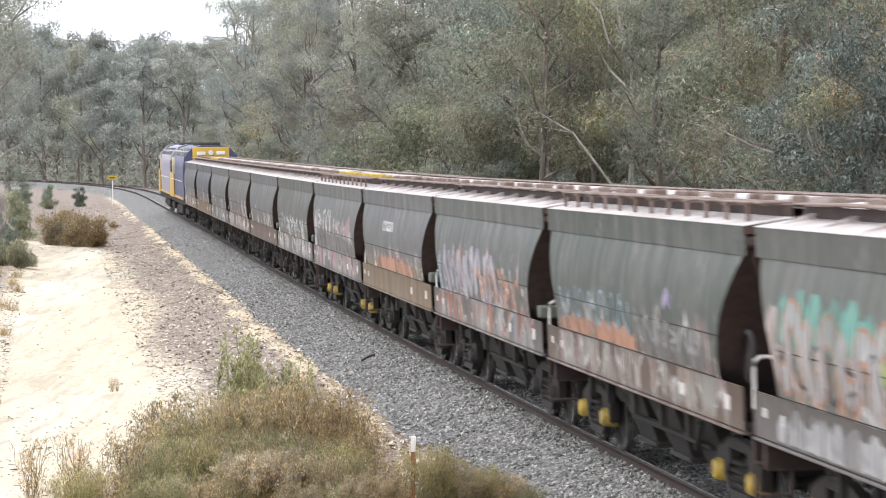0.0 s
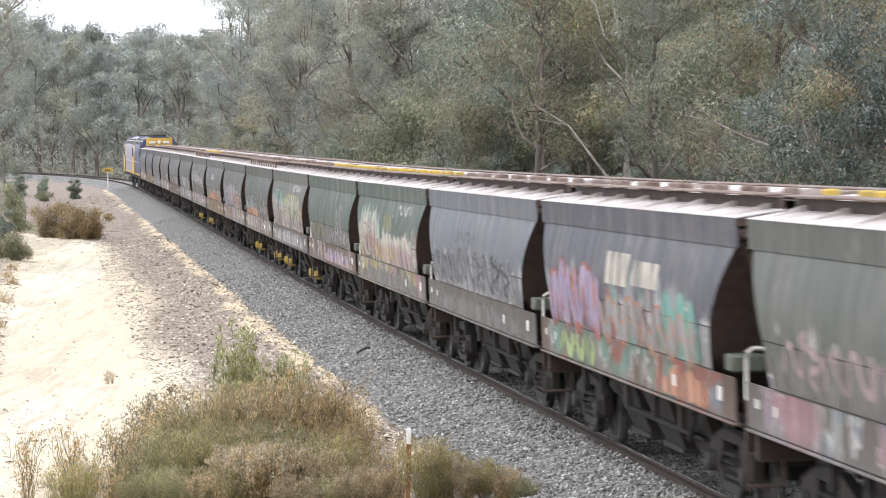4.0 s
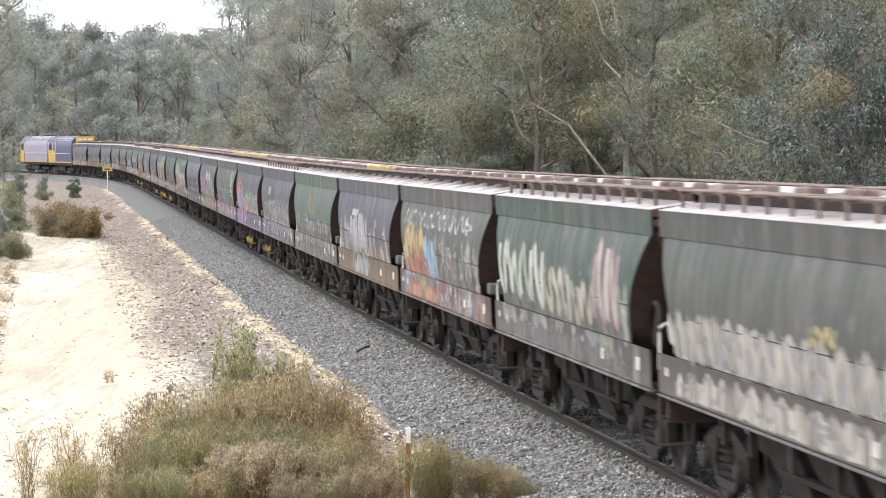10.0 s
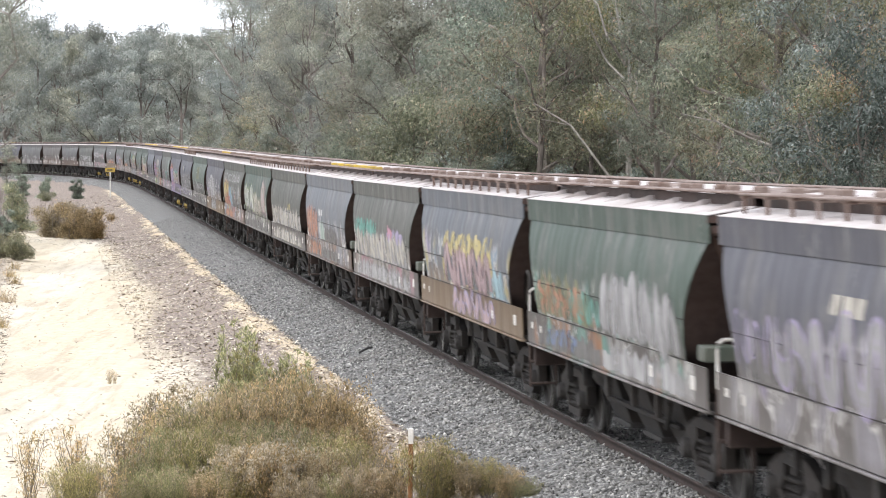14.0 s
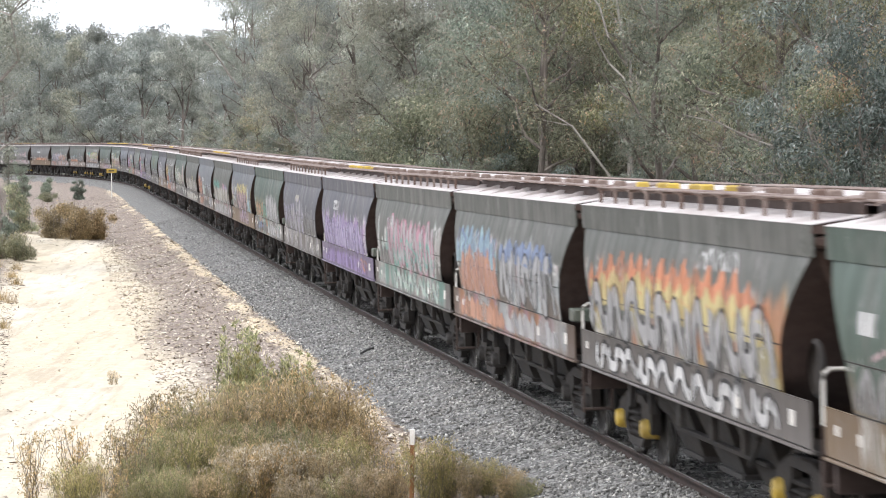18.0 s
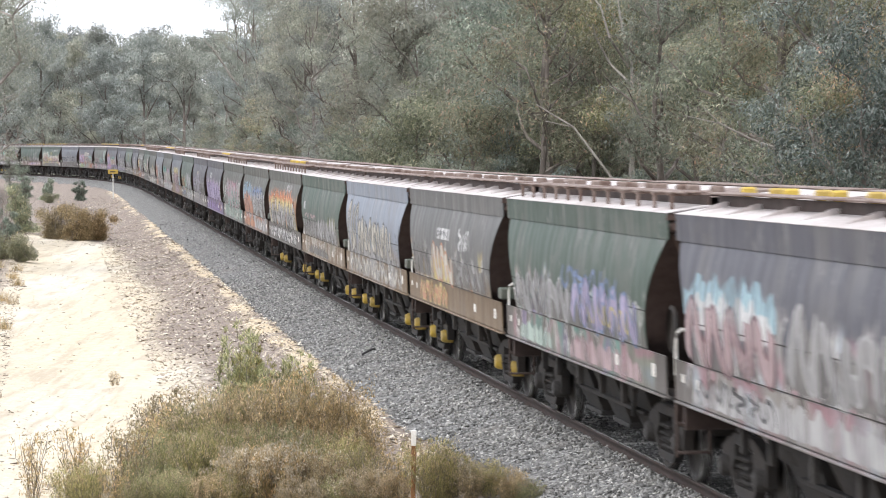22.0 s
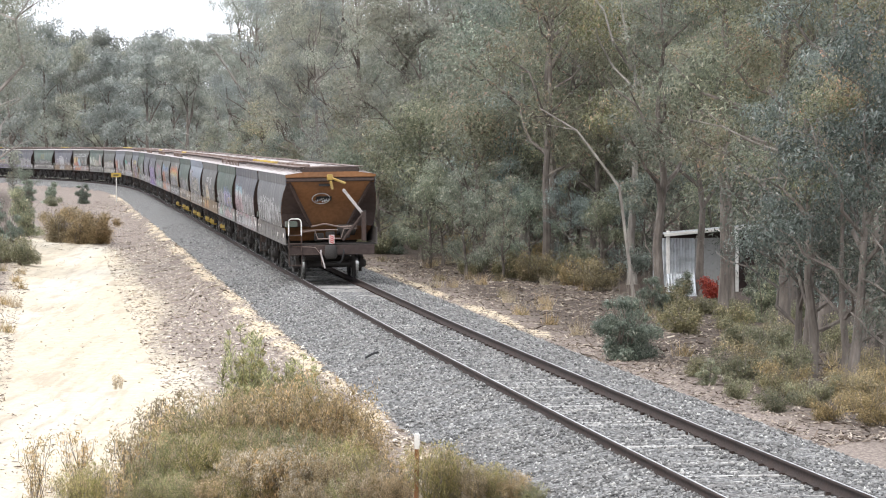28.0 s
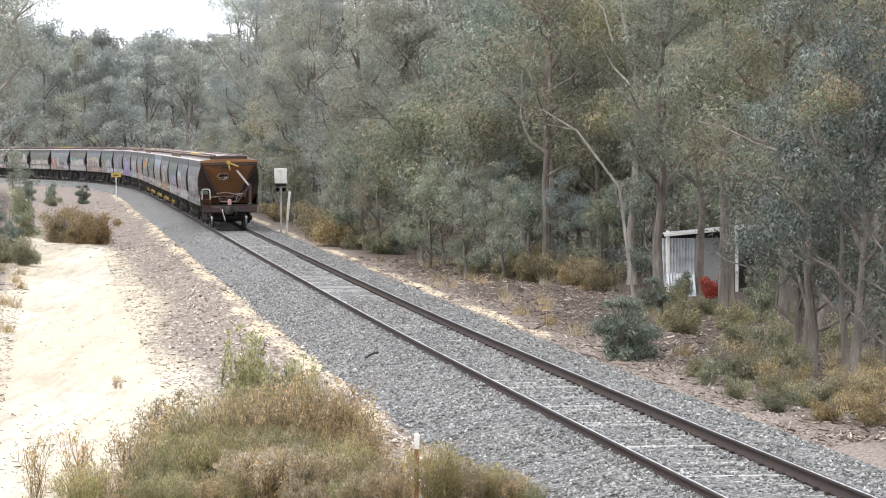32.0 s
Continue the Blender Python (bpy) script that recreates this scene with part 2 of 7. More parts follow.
def ground_material():
    n = Nodes("bush_ground")
    at = n.t.nodes.new("ShaderNodeAttribute")
    at.attribute_name = "zone"
    sep = n.node("ShaderNodeSeparateColor", 0, Color=at.outputs["Color"])
    s = sep.node
    road, pale, green = s.outputs[0], s.outputs[1], s.outputs[2]
    fine, mid, big = n.noise(30, 4), n.noise(5, 4), n.noise(0.5, 4)
    litter = n.ramp(n.noise(14, 5, rough=0.75), [(0.3, (0.07, 0.055, 0.046)), (0.48, (0.23, 0.187, 0.158)), (0.6, (0.36, 0.3, 0.255)), (0.75, (0.6, 0.53, 0.45))])
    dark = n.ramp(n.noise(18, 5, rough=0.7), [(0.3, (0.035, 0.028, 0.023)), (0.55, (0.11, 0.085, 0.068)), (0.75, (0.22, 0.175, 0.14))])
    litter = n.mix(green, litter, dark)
    rough_edge = n.math("ADD", n.math("MULTIPLY", n.math("SUBTRACT", mid, 0.5), 0.9), n.math("MULTIPLY", n.math("SUBTRACT", fine, 0.5), 0.7))
    sand = n.mix(n.step(mid, 0.3, 0.7), (0.62, 0.55, 0.43), (0.55, 0.46, 0.33))
    sand = n.mix(n.step(n.noise(0.35, 4, n.scaled(1.0, 0.12, 1.0)), 0.42, 0.68, 0.0, 0.55), sand, (0.7, 0.66, 0.58))
    sand = n.mix(n.step(n.noise(1.7, 5, n.scaled(1.5, 0.1, 1.0), 0.7), 0.46, 0.66, 0.0, 0.75), sand, (0.42, 0.35, 0.265))
    sand = n.mix(n.step(n.noise(9, 4, n.scaled(0.6, 1.6, 1.0), 0.7), 0.63, 0.7, 0.0, 0.8), sand, (0.2, 0.16, 0.125))
    clay = n.mix(n.step(fine, 0.35, 0.65), (0.55, 0.43, 0.28), (0.66, 0.57, 0.43))
    f1 = n.step(n.math("ADD", road, rough_edge), 0.3, 0.7)
    f2 = n.step(n.math("ADD", pale, n.math("MULTIPLY", rough_edge, 0.9)), 0.42, 0.62)
    col = n.mix(f1, n.mix(f2, litter, clay), sand)
    n.bump(n.math("ADD", n.noise(22, 5, rough=0.7), n.math("MULTIPLY", mid, 0.5)), 0.6, 0.04)
    return n.done(col, 0.95, 0.0, 0.2)


M_BALLAST, M_STONE, M_GROUND = ballast_material(), stone_material(), ground_material()
M_RAIL = metal_paint("rusty_rail", (0.042, 0.025, 0.019), (0.025, 0.018, 0.015), 0.6, 0.9, 8)
M_RAILTOP = metal_paint("polished_rail_head", (0.62, 0.61, 0.6), (0.4, 0.37, 0.34), 0.3, 0.3, 9, 1.0)
M_SLEEPER = metal_paint("weathered_concrete_sleeper", (0.5, 0.49, 0.46), (0.24, 0.22, 0.2), 0.75, 0.9, 10, 0.0, 0.5)
M_STEEL = metal_paint("grimy_underframe_steel", (0.02, 0.018, 0.017), (0.042, 0.033, 0.027), 0.6, 0.92, 5)
M_WHEEL = metal_paint("dusty_wheel_steel", (0.036, 0.032, 0.029), (0.022, 0.019, 0.018), 0.6, 0.75, 8)
M_TREAD = metal_paint("bright_wheel_tread", (0.6, 0.6, 0.58), (0.4, 0.38, 0.36), 0.4, 0.25, 10, 1.0)
M_YELLOW = metal_paint("yellow_paint", (0.5, 0.34, 0.045), (0.22, 0.16, 0.07), 0.55, 0.5, 10)
M_RUST = metal_paint("rusty_brown_steel", (0.25, 0.112, 0.042), (0.13, 0.065, 0.033), 0.6, 0.75, 2.2)
M_RUSTDARK = metal_paint("dark_rust_brown_paint", (0.06, 0.036, 0.028), (0.028, 0.021, 0.018), 0.6, 0.75, 3)
M_ENDDARK = metal_paint("dark_brown_end_sheet", (0.055, 0.034, 0.028), (0.03, 0.022, 0.02), 0.6, 0.8, 2)
M_WHITE = metal_paint("dirty_white_paint", (0.72, 0.7, 0.66), (0.4, 0.36, 0.32), 0.4, 0.55, 12)
M_EAVE = metal_paint("dusty_pale_roof_sheet", (0.52, 0.48, 0.47), (0.33, 0.28, 0.26), 0.6, 0.8, 4)
M_WALKWAY = metal_paint("rusty_walkway_steel", (0.12, 0.075, 0.058), (0.3, 0.24, 0.21), 0.7, 0.8, 5)
M_BOXGREEN = metal_paint("dull_green_box_paint", (0.06, 0.08, 0.062), (0.12, 0.11, 0.09), 0.5, 0.6, 8)
M_RED = metal_paint("red_marker_paint", (0.55, 0.04, 0.03), (0.35, 0.05, 0.04), 0.4, 0.5, 12)
M_BLACK = metal_paint("black_rubber", (0.02, 0.02, 0.02), (0.05, 0.047, 0.045), 0.4, 0.7, 15)


def bark_material(name, a, b, c):
    n = Nodes(name)
    f = n.noise(3.0, 5, n.scaled(1, 1, 0.25), 0.65)
    col = n.ramp(f, [(0.3, a), (0.52, b), (0.72, c)])
    n.bump(n.noise(9, 5, n.scaled(1, 1, 0.2)), 0.6, 0.03)
    return n.done(col, 0.9)


M_BARK = bark_material("grey_brown_bark", (0.06, 0.05, 0.042), (0.16, 0.135, 0.115), (0.3, 0.265, 0.23))
M_BARKPALE = bark_material("pale_gum_bark", (0.15, 0.132, 0.115), (0.29, 0.262, 0.23), (0.43, 0.4, 0.36))
M_TWIG = bark_material("grey_twig_bark", (0.1, 0.08, 0.065), (0.2, 0.17, 0.14), (0.3, 0.27, 0.23))
M_LEAF_A = leaf_material("grey_green_gum_leaves", [(0.0, (0.141, 0.173, 0.139)), (0.5, (0.254, 0.294, 0.239)), (0.88, (0.385, 0.415, 0.360)), (1.0, (0.547, 0.539, 0.479))])
M_LEAF_B = leaf_material("olive_gum_leaves", [(0.0, (0.152, 0.162, 0.108)), (0.5, (0.285, 0.294, 0.205)), (0.85, (0.406, 0.406, 0.299)), (1.0, (0.488, 0.324, 0.239))])
M_LEAF_C = leaf_material("blue_grey_gum_leaves", [(0.0, (0.140, 0.168, 0.118)), (0.5, (0.258, 0.294, 0.207)), (0.9, (0.408, 0.426, 0.311)), (1.0, (0.646, 0.609, 0.465))])
M_LEAF_D = leaf_material("ruddy_gum_leaves", [(0.0, (0.120, 0.128, 0.083)), (0.5, (0.217, 0.217, 0.146)), (0.75, (0.315, 0.285, 0.183)), (1.0, (0.450, 0.225, 0.165))])
M_LEAF_BROWN = leaf_material("dry_brown_shrub_leaves", [(0.0, (0.163, 0.125, 0.062)), (0.5, (0.312, 0.237, 0.125)), (0.85, (0.450, 0.338, 0.188)), (1.0, (0.550, 0.450, 0.275))])
M_LEAF_OLIVE = leaf_material("olive_heath_leaves", [(0.0, (0.196, 0.166, 0.080)), (0.5, (0.410, 0.324, 0.168)), (0.85, (0.623, 0.475, 0.268)), (1.0, (0.850, 0.634, 0.387))], 0.62)
M_LEAF_GREEN = leaf_material("green_heath_leaves", [(0.0, (0.172, 0.179, 0.076)), (0.6, (0.379, 0.365, 0.169)), (1.0, (0.656, 0.583, 0.308))], 0.62)
M_LEAF_DRY = leaf_material("straw_flower_heads", [(0.0, (0.345, 0.275, 0.161)), (0.6, (0.575, 0.473, 0.322)), (1.0, (0.782, 0.682, 0.529))], 0.62)
# leaves E, F, G for farther trees: distance haze put into the colour, paler and flatter
M_LEAF_E = leaf_material("hazed_grey_green_gum_leaves", [(0.0, (0.239, 0.256, 0.205)), (0.5, (0.322, 0.335, 0.274)), (0.92, (0.406, 0.411, 0.343)), (1.0, (0.502, 0.480, 0.410))], 0.5, spread=0.3)
M_LEAF_F = leaf_material("hazed_blue_grey_gum_leaves", [(0.0, (0.225, 0.249, 0.220)), (0.5, (0.306, 0.327, 0.293)), (0.92, (0.390, 0.406, 0.366)), (1.0, (0.485, 0.480, 0.439))], 0.5, spread=0.3)
M_LEAF_G = leaf_material("hazed_olive_gum_leaves", [(0.0, (0.225, 0.232, 0.185)), (0.5, (0.302, 0.307, 0.248)), (0.9, (0.378, 0.377, 0.311)), (1.0, (0.437, 0.394, 0.333))], 0.5, spread=0.3)
M_SHRUB_OLIVE = leaf_material("grey_olive_shrub_leaves", [(0.0, (0.119, 0.121, 0.066)), (0.5, (0.231, 0.226, 0.127)), (0.85, (0.356, 0.334, 0.198)), (1.0, (0.528, 0.455, 0.288))])
M_SHRUB_BROWN = leaf_material("grey_brown_shrub_leaves", [(0.0, (0.155, 0.131, 0.070)), (0.5, (0.294, 0.246, 0.132)), (0.85, (0.449, 0.365, 0.200)), (1.0, (0.650, 0.492, 0.276))])
M_LEAF_RUSTY = leaf_material("rusty_flower_heads", [(0.0, (0.240, 0.176, 0.090)), (0.5, (0.504, 0.366, 0.195)), (0.85, (0.696, 0.556, 0.330)), (1.0, (0.780, 0.732, 0.495))], 0.62)
M_LEAF_RED = leaf_material("red_leaves", [(0.0, (0.200, 0.030, 0.020)), (0.6, (0.380, 0.060, 0.040)), (1.0, (0.500, 0.120, 0.070))])
M_LEAF_DARK = leaf_material("dark_blue_green_gum_leaves", [(0.0, (0.05, 0.066, 0.052)), (0.5, (0.095, 0.118, 0.092)), (0.9, (0.17, 0.192, 0.16)), (1.0, (0.3, 0.31, 0.27))], 0.2)
M_LEAF_LIME = leaf_material("fresh_olive_green_gum_leaves", [(0.0, (0.09, 0.098, 0.046)), (0.5, (0.18, 0.185, 0.095)), (0.85, (0.29, 0.275, 0.16)), (1.0, (0.4, 0.25, 0.16))], 0.3)

# ---- ground: one sheet to the horizon ----
def axis(spans):
    out = []
    for a, b, st in spans:
        out += list(np.arange(a, b, st))
    return np.array(out + [spans[-1][1]])


def value_noise(x, y, scale, seed):
    rng = np.random.RandomState(seed)
    tab = rng.rand(64, 64)
    fx, fy = x / scale, y / scale
    ix, iy = np.floor(fx).astype(int), np.floor(fy).astype(int)
    ux, uy = fx - ix, fy - iy
    ux, uy = ux * ux * (3 - 2 * ux), uy * uy * (3 - 2 * uy)
    g = lambda a, b: tab[a % 64, b % 64]
    return (g(ix, iy) * (1 - ux) + g(ix + 1, iy) * ux) * (1 - uy) + (g(ix, iy + 1) * (1 - ux) + g(ix + 1, iy + 1) * ux) * uy


def ground_height(x, y):
    """Height of the ground sheet at arrays x, y; also metres along and across the track."""
    s, d = track_coords(x, y)
    z0 = np.interp(s, S_AXIS, TZ)
    rel = np.interp(d, [-60, -14, -9.5, -8.5, -5.0, -3.9, -3.3, -2.9, -2.5, 0, 2.4, 2.9, 3.4, 5.5, 9, 14, 60],
                    [-0.2, -0.55, -0.72, -0.85, -0.85, -0.7, -0.5, -0.47, -0.62, -0.8, -0.6, -0.44, -0.43, -0.5, -0.66, -0.66, 0.2])
    bumps = (value_noise(x, y, 2.3, 3) - 0.5) * 0.14 + (value_noise(x, y, 0.7, 4) - 0.5) * 0.07
    bumps = bumps * np.clip((np.abs(d) - 2.3) / 1.0, 0.0, 1.0)
    ruts = -0.05 * (np.exp(-((d + 6.0) / 0.3) ** 2) + np.exp(-((d + 7.7) / 0.3) ** 2))
    far = np.clip((np.hypot(x, y) - 500) / 900, 0, 1) * -1.0
    bank = np.clip((30 - y) / 26, 0, 1) ** 1.3 * np.clip((-d - 3.2) / 4.5, 0, 1) * 2.9
    return z0 + rel + bumps + ruts + far + bank, s, d


def ground_at(x, y):
    return float(ground_height(np.array([x]), np.array([y]))[0][0])


def grid_mesh(name, gx, gy, material):
    X, Y = np.meshgrid(gx, gy)
    Z, s, d = ground_height(X.ravel(), Y.ravel())
    nx, ny = len(gx), len(gy)
    i = (np.arange(ny - 1)[:, None] * nx + np.arange(nx - 1)).ravel()
    me = raw_mesh(name, np.stack([X.ravel(), Y.ravel(), Z], 1), np.stack([i, i + 1, i + nx + 1, i + nx], 1), material)
    me.shade_smooth()
    x, y = X.ravel(), Y.ravel()
    sway = (value_noise(x, y, 9, 7) - 0.5) * 1.6
    end = np.clip((y - 150) / 18, 0, 1) * 3.5
    road = np.clip(1 - np.abs(d + 7.9 + sway * 0.7 + end) / 3.5, 0, 1) * 1.7
    road = np.clip(road, 0, 1) * np.clip((176 - y) / 14, 0, 1) * np.clip((y + 40) / 10, 0, 1)
    pale = np.exp(-((d + 3.1 + sway * 0.25) / 0.42) ** 2) * (0.25 + 0.8 * value_noise(x, y, 2.2, 11)) * np.clip((260 - s) / 30, 0, 1)
    pale = np.maximum(pale, np.exp(-((d - 3.2) / 0.3) ** 2) * 0.85 * np.clip((s - 12) / 25, 0, 1) * np.clip((200 - s) / 30, 0, 1) * (0.4 + 0.8 * value_noise(x, y, 3, 12)))
    pale = np.maximum(pale, 0.33 * np.exp(-((d + 4.2) / 0.9) ** 2))
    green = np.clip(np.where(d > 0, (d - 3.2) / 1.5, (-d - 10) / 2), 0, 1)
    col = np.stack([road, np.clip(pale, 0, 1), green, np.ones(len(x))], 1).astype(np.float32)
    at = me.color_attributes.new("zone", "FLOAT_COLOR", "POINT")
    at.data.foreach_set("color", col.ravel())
    return me


ground = new("ground", grid_mesh("ground", axis([(-2600, -300, 230), (-300, -70, 12), (-70, -38, 2.5), (-38, -14, 0.6), (-14, 10, 0.3), (10, 24, 0.8), (24, 60, 3), (60, 300, 20), (300, 2600, 230)]),
                                 axis([(-900, -100, 80), (-100, 20, 8), (20, 40, 2), (40, 95, 0.36), (95, 300, 0.75), (300, 520, 6), (520, 900, 40), (900, 4500, 300)]), M_GROUND))
tagged(ground, "dry bushland ground of leaf litter, gravel and pale sandy dirt track", "ground", kind="structure")


# ---- ballast bed, rails and sleepers ----
def strip(profile, s_list, name, material, jitter=0.0, seed=5, closed=False):
    """A cross section (across, over the rails) drawn along the track."""
    rng = np.random.RandomState(seed)
    s = np.array(s_list)
    a = np.interp(s, S_AXIS, HEAD)
    P = np.array(profile, float)
    n = len(P)
    d = P[None, :, 0] + (rng.rand(len(s), n) - 0.5) * jitter * 2
    z = P[None, :, 1] + (rng.rand(len(s), n) - 0.5) * jitter
    x = np.interp(s, S_AXIS, TX)[:, None] + d * np.cos(a)[:, None]
    y = np.interp(s, S_AXIS, TY)[:, None] + d * np.sin(a)[:, None]
    z = np.interp(s, S_AXIS, TZ)[:, None] + z
    m = n if closed else n - 1
    i = (np.arange(len(s) - 1)[:, None] * n + np.arange(m)).ravel()
    j = (np.arange(len(s) - 1)[:, None] * n + (np.arange(m) + 1) % n).ravel()
    return raw_mesh(name, np.stack([x.ravel(), y.ravel(), z.ravel()], 1), np.stack([i, j, j + n, i + n], 1), material)


BED = [(-3.3, -0.95), (-3.0, -0.58), (-2.6, -0.47), (-2.1, -0.36), (-1.6, -0.22), (-1.3, -0.145), (-0.93, -0.125), (-0.76, -0.17), (-0.6, -0.175), (-0.2, -0.17), (0.2, -0.17), (0.6, -0.175), (0.76, -0.17), (0.93, -0.125), (1.3, -0.145),
       (1.7, -0.2), (2.1, -0.225), (2.45, -0.29), (2.75, -0.4), (3.1, -0.8)]
bed_s = list(np.arange(-460, -20, 8)) + list(np.arange(-20, 100, 0.22)) + list(np.arange(100, 240, 0.6)) + list(np.arange(240, 740, 3))
ballast = new("ballast_bed", strip(BED, bed_s, "ballast_bed", M_BALLAST, 0.03))
ballast.data.shade_smooth()
tagged(ballast, "grey crushed stone ballast bed under the railway track", "ballast", kind="structure")


def scatter_stones(count, s0, s1, d0, d1, seed, size=(0.02, 0.042), power=1.0):
    """Loose angular stones lying on the bed."""
    r = np.random.RandomState(seed)
    s = s0 + (s1 - s0) * r.rand(count) ** power
    d = d0 + (d1 - d0) * r.rand(count)
    a = np.interp(s, S_AXIS, HEAD)
    c = np.stack([np.interp(s, S_AXIS, TX) + d * np.cos(a), np.interp(s, S_AXIS, TY) + d * np.sin(a),
                  np.interp(s, S_AXIS, TZ) + np.interp(d, [p[0] for p in BED], [p[1] for p in BED])], 1)
    size = size[0] + (size[1] - size[0]) * r.rand(count) ** 2
    dirs = np.array([(1, 0, 0), (-1, 0, 0), (0, 1, 0), (0, -1, 0), (0, 0, 1), (0, 0, -1.0)])
    v = dirs[None] * (0.65 + 0.7 * r.rand(count, 6, 1)) * size[:, None, None]
    v += (r.rand(count, 6, 3) - 0.5) * size[:, None, None] * 0.9
    ang = r.rand(count) * math.tau
    ca, sa = np.cos(ang)[:, None], np.sin(ang)[:, None]
    v = np.stack([v[..., 0] * ca - v[..., 1] * sa, v[..., 0] * sa + v[..., 1] * ca, v[..., 2] * 0.8], -1)
    v += c[:, None, :] + np.array([0, 0, 0.006])
    t = np.array([(4, 0, 2), (4, 2, 1), (4, 1, 3), (4, 3, 0), (5, 2, 0), (5, 1, 2), (5, 3, 1), (5, 0, 3)])
    return v.reshape(-1, 3), (np.arange(count)[:, None, None] * 6 + t[None]).reshape(-1, 3)


co_all, fa_all, base = [], [], 0
for cnt, s0, s1, d0, d1, seed, pw in ((17000, -8, 60, -3.2, -0.85, 1, 1.3), (7000, -8, 45, -0.75, 0.75, 2, 1.0), (9000, -8, 60, 0.85, 2.8, 3, 1.2), (5000, 60, 130, -3.2, 2.5, 4, 1.2)):
    co, fa = scatter_stones(cnt, s0, s1, d0, d1, seed, power=pw)
    co_all.append(co)
    fa_all.append(fa + base)
    base += len(co)
stones = new("ballast_stones", raw_mesh("ballast_stones", np.concatenate(co_all), np.concatenate(fa_all), M_STONE))
tagged(stones, "loose angular grey ballast stones strewn over the track bed", "stones", kind="stuff")

track = tagged(new("railway_track"), "single broad-gauge railway track on concrete sleepers in grey ballast", "railway track", kind="structure")
HALF_GAUGE = 0.8
RAIL_PROFILE = [(-0.07, -0.155), (-0.065, -0.14), (-0.012, -0.12), (-0.01, -0.045), (-0.034, -0.035), (-0.035, -0.006), (-0.028, 0.0), (0.028, 0.0), (0.035, -0.006), (0.034, -0.035), (0.01, -0.045), (0.012, -0.12),
                (0.065, -0.14), (0.07, -0.155)]
rail_s = list(np.arange(-460, 200, 4)) + list(np.arange(200, 740, 2))
for side in (-1, 1):
    mid = side * (HALF_GAUGE + 0.035)
    me = strip([(mid + a, b) for a, b in reversed(RAIL_PROFILE)], rail_s, "rail", M_RAIL, closed=True)
    r = part("rail", me, None, track, "rusty steel rail with a bright worn head")
    head = strip([(mid + 0.014 - side * 0.006, 0.0), (mid + 0.013 - side * 0.006, 0.0025), (mid - 0.013 - side * 0.006, 0.0025), (mid - 0.014 - side * 0.006, 0.0)], rail_s, "rail_head", M_RAILTOP)
    part("rail_head", head, None, r, "polished running surface")

sleeper_geo = Geo().slab([(-0.11, -0.2), (-0.085, 0.0), (0.085, 0.0), (0.11, -0.2)], "x", -1.3, 1.3)
sleeper_mesh = sleeper_geo.mesh("sleeper", M_SLEEPER, 0)
r = random.Random(4)
for k in range(280):
    s = -14 + k * 0.61
    ob = part("sleeper", sleeper_mesh, None, track)
    ob.matrix_basis = Matrix.Translation(on_track(s, r.uniform(-0.02, 0.02), -0.152 - r.choice((0.008, 0.016, 0.02, 0.024, 0.03, 0.036)))) @ pose(0, 0, 0, 0, 0, heading(s) + r.uniform(-0.6, 0.6))

clips = Geo()
for k in range(150):
    s = -14 + k * 0.61
    m = Matrix.Translation(on_track(s, 0, -0.152)) @ pose(0, 0, 0, 0, 0, heading(s))
    for sx in (-1, 1):
        for off in (-0.1, 0.1):
            clips.box((sx * 0.835 + off - 0.03, -0.035, -0.02), (sx * 0.835 + off + 0.03, 0.035, 0.022), 0, m)
tagged(new("rail_clips", clips.mesh("rail_clips", M_RAIL, 0)), "rusty spring clips holding the rails to the sleepers", "rail clips", kind="stuff")


# leaf litter, twigs and bark flakes on the ground beside the ballast
def litter_mesh(count, seed, boxes, size, material):
    r = np.random.RandomState(seed)
    pos = []
    for y0, y1, d0, d1, share in boxes:
        n = int(count * share)
        y = y0 + (y1 - y0) * r.rand(n) ** 1.3
        s = np.interp(y, TY, S_AXIS)
        x = np.interp(s, S_AXIS, TX) + (d0 + (d1 - d0) * r.rand(n))
        pos.append(np.stack([x, y, ground_height(x, y)[0] + 0.012], 1))
    pos = np.concatenate(pos)
    n = len(pos)
    ang = r.rand(n) * math.tau
    v = np.stack([np.cos(ang), np.sin(ang), r.normal(size=n) * 0.25], 1)
    side = np.stack([-np.sin(ang), np.cos(ang), r.normal(size=n) * 0.4], 1)
    L = (size[0] * (0.5 + r.rand(n) ** 2 * 2))[:, None]
    w = (size[1] * (0.5 + r.rand(n)))[:, None]
    q = np.stack([pos - side * w, pos + side * w, pos + v * L + side * w * 0.5 + np.array([0, 0, 0.01]), pos + v * L - side * w * 0.5], 1)
    return raw_mesh("litter", q.reshape(-1, 3), np.arange(n * 4).reshape(-1, 4), material)


def litter_material(name, stops):
    n = Nodes(name)
    return n.done(n.ramp(n.island(), stops), 0.9)


M_LITTER = litter_material("dry_litter", [(0.0, (0.07, 0.05, 0.038)), (0.4, (0.17, 0.13, 0.1)), (0.75, (0.3, 0.245, 0.19)), (1.0, (0.52, 0.45, 0.36))])
M_GRIT = litter_material("pale_grit", [(0.0, (0.14, 0.11, 0.085)), (0.35, (0.33, 0.27, 0.21)), (0.7, (0.58, 0.5, 0.39)), (1.0, (0.8, 0.74, 0.62))])
lit = new("leaf_litter", litter_mesh(34000, 31, [(48, 130, 2.9, 9.5, 0.7), (60, 170, -12, -9.4, 0.2), (150, 270, -9, -3.2, 0.1)], (0.09, 0.014), M_LITTER))
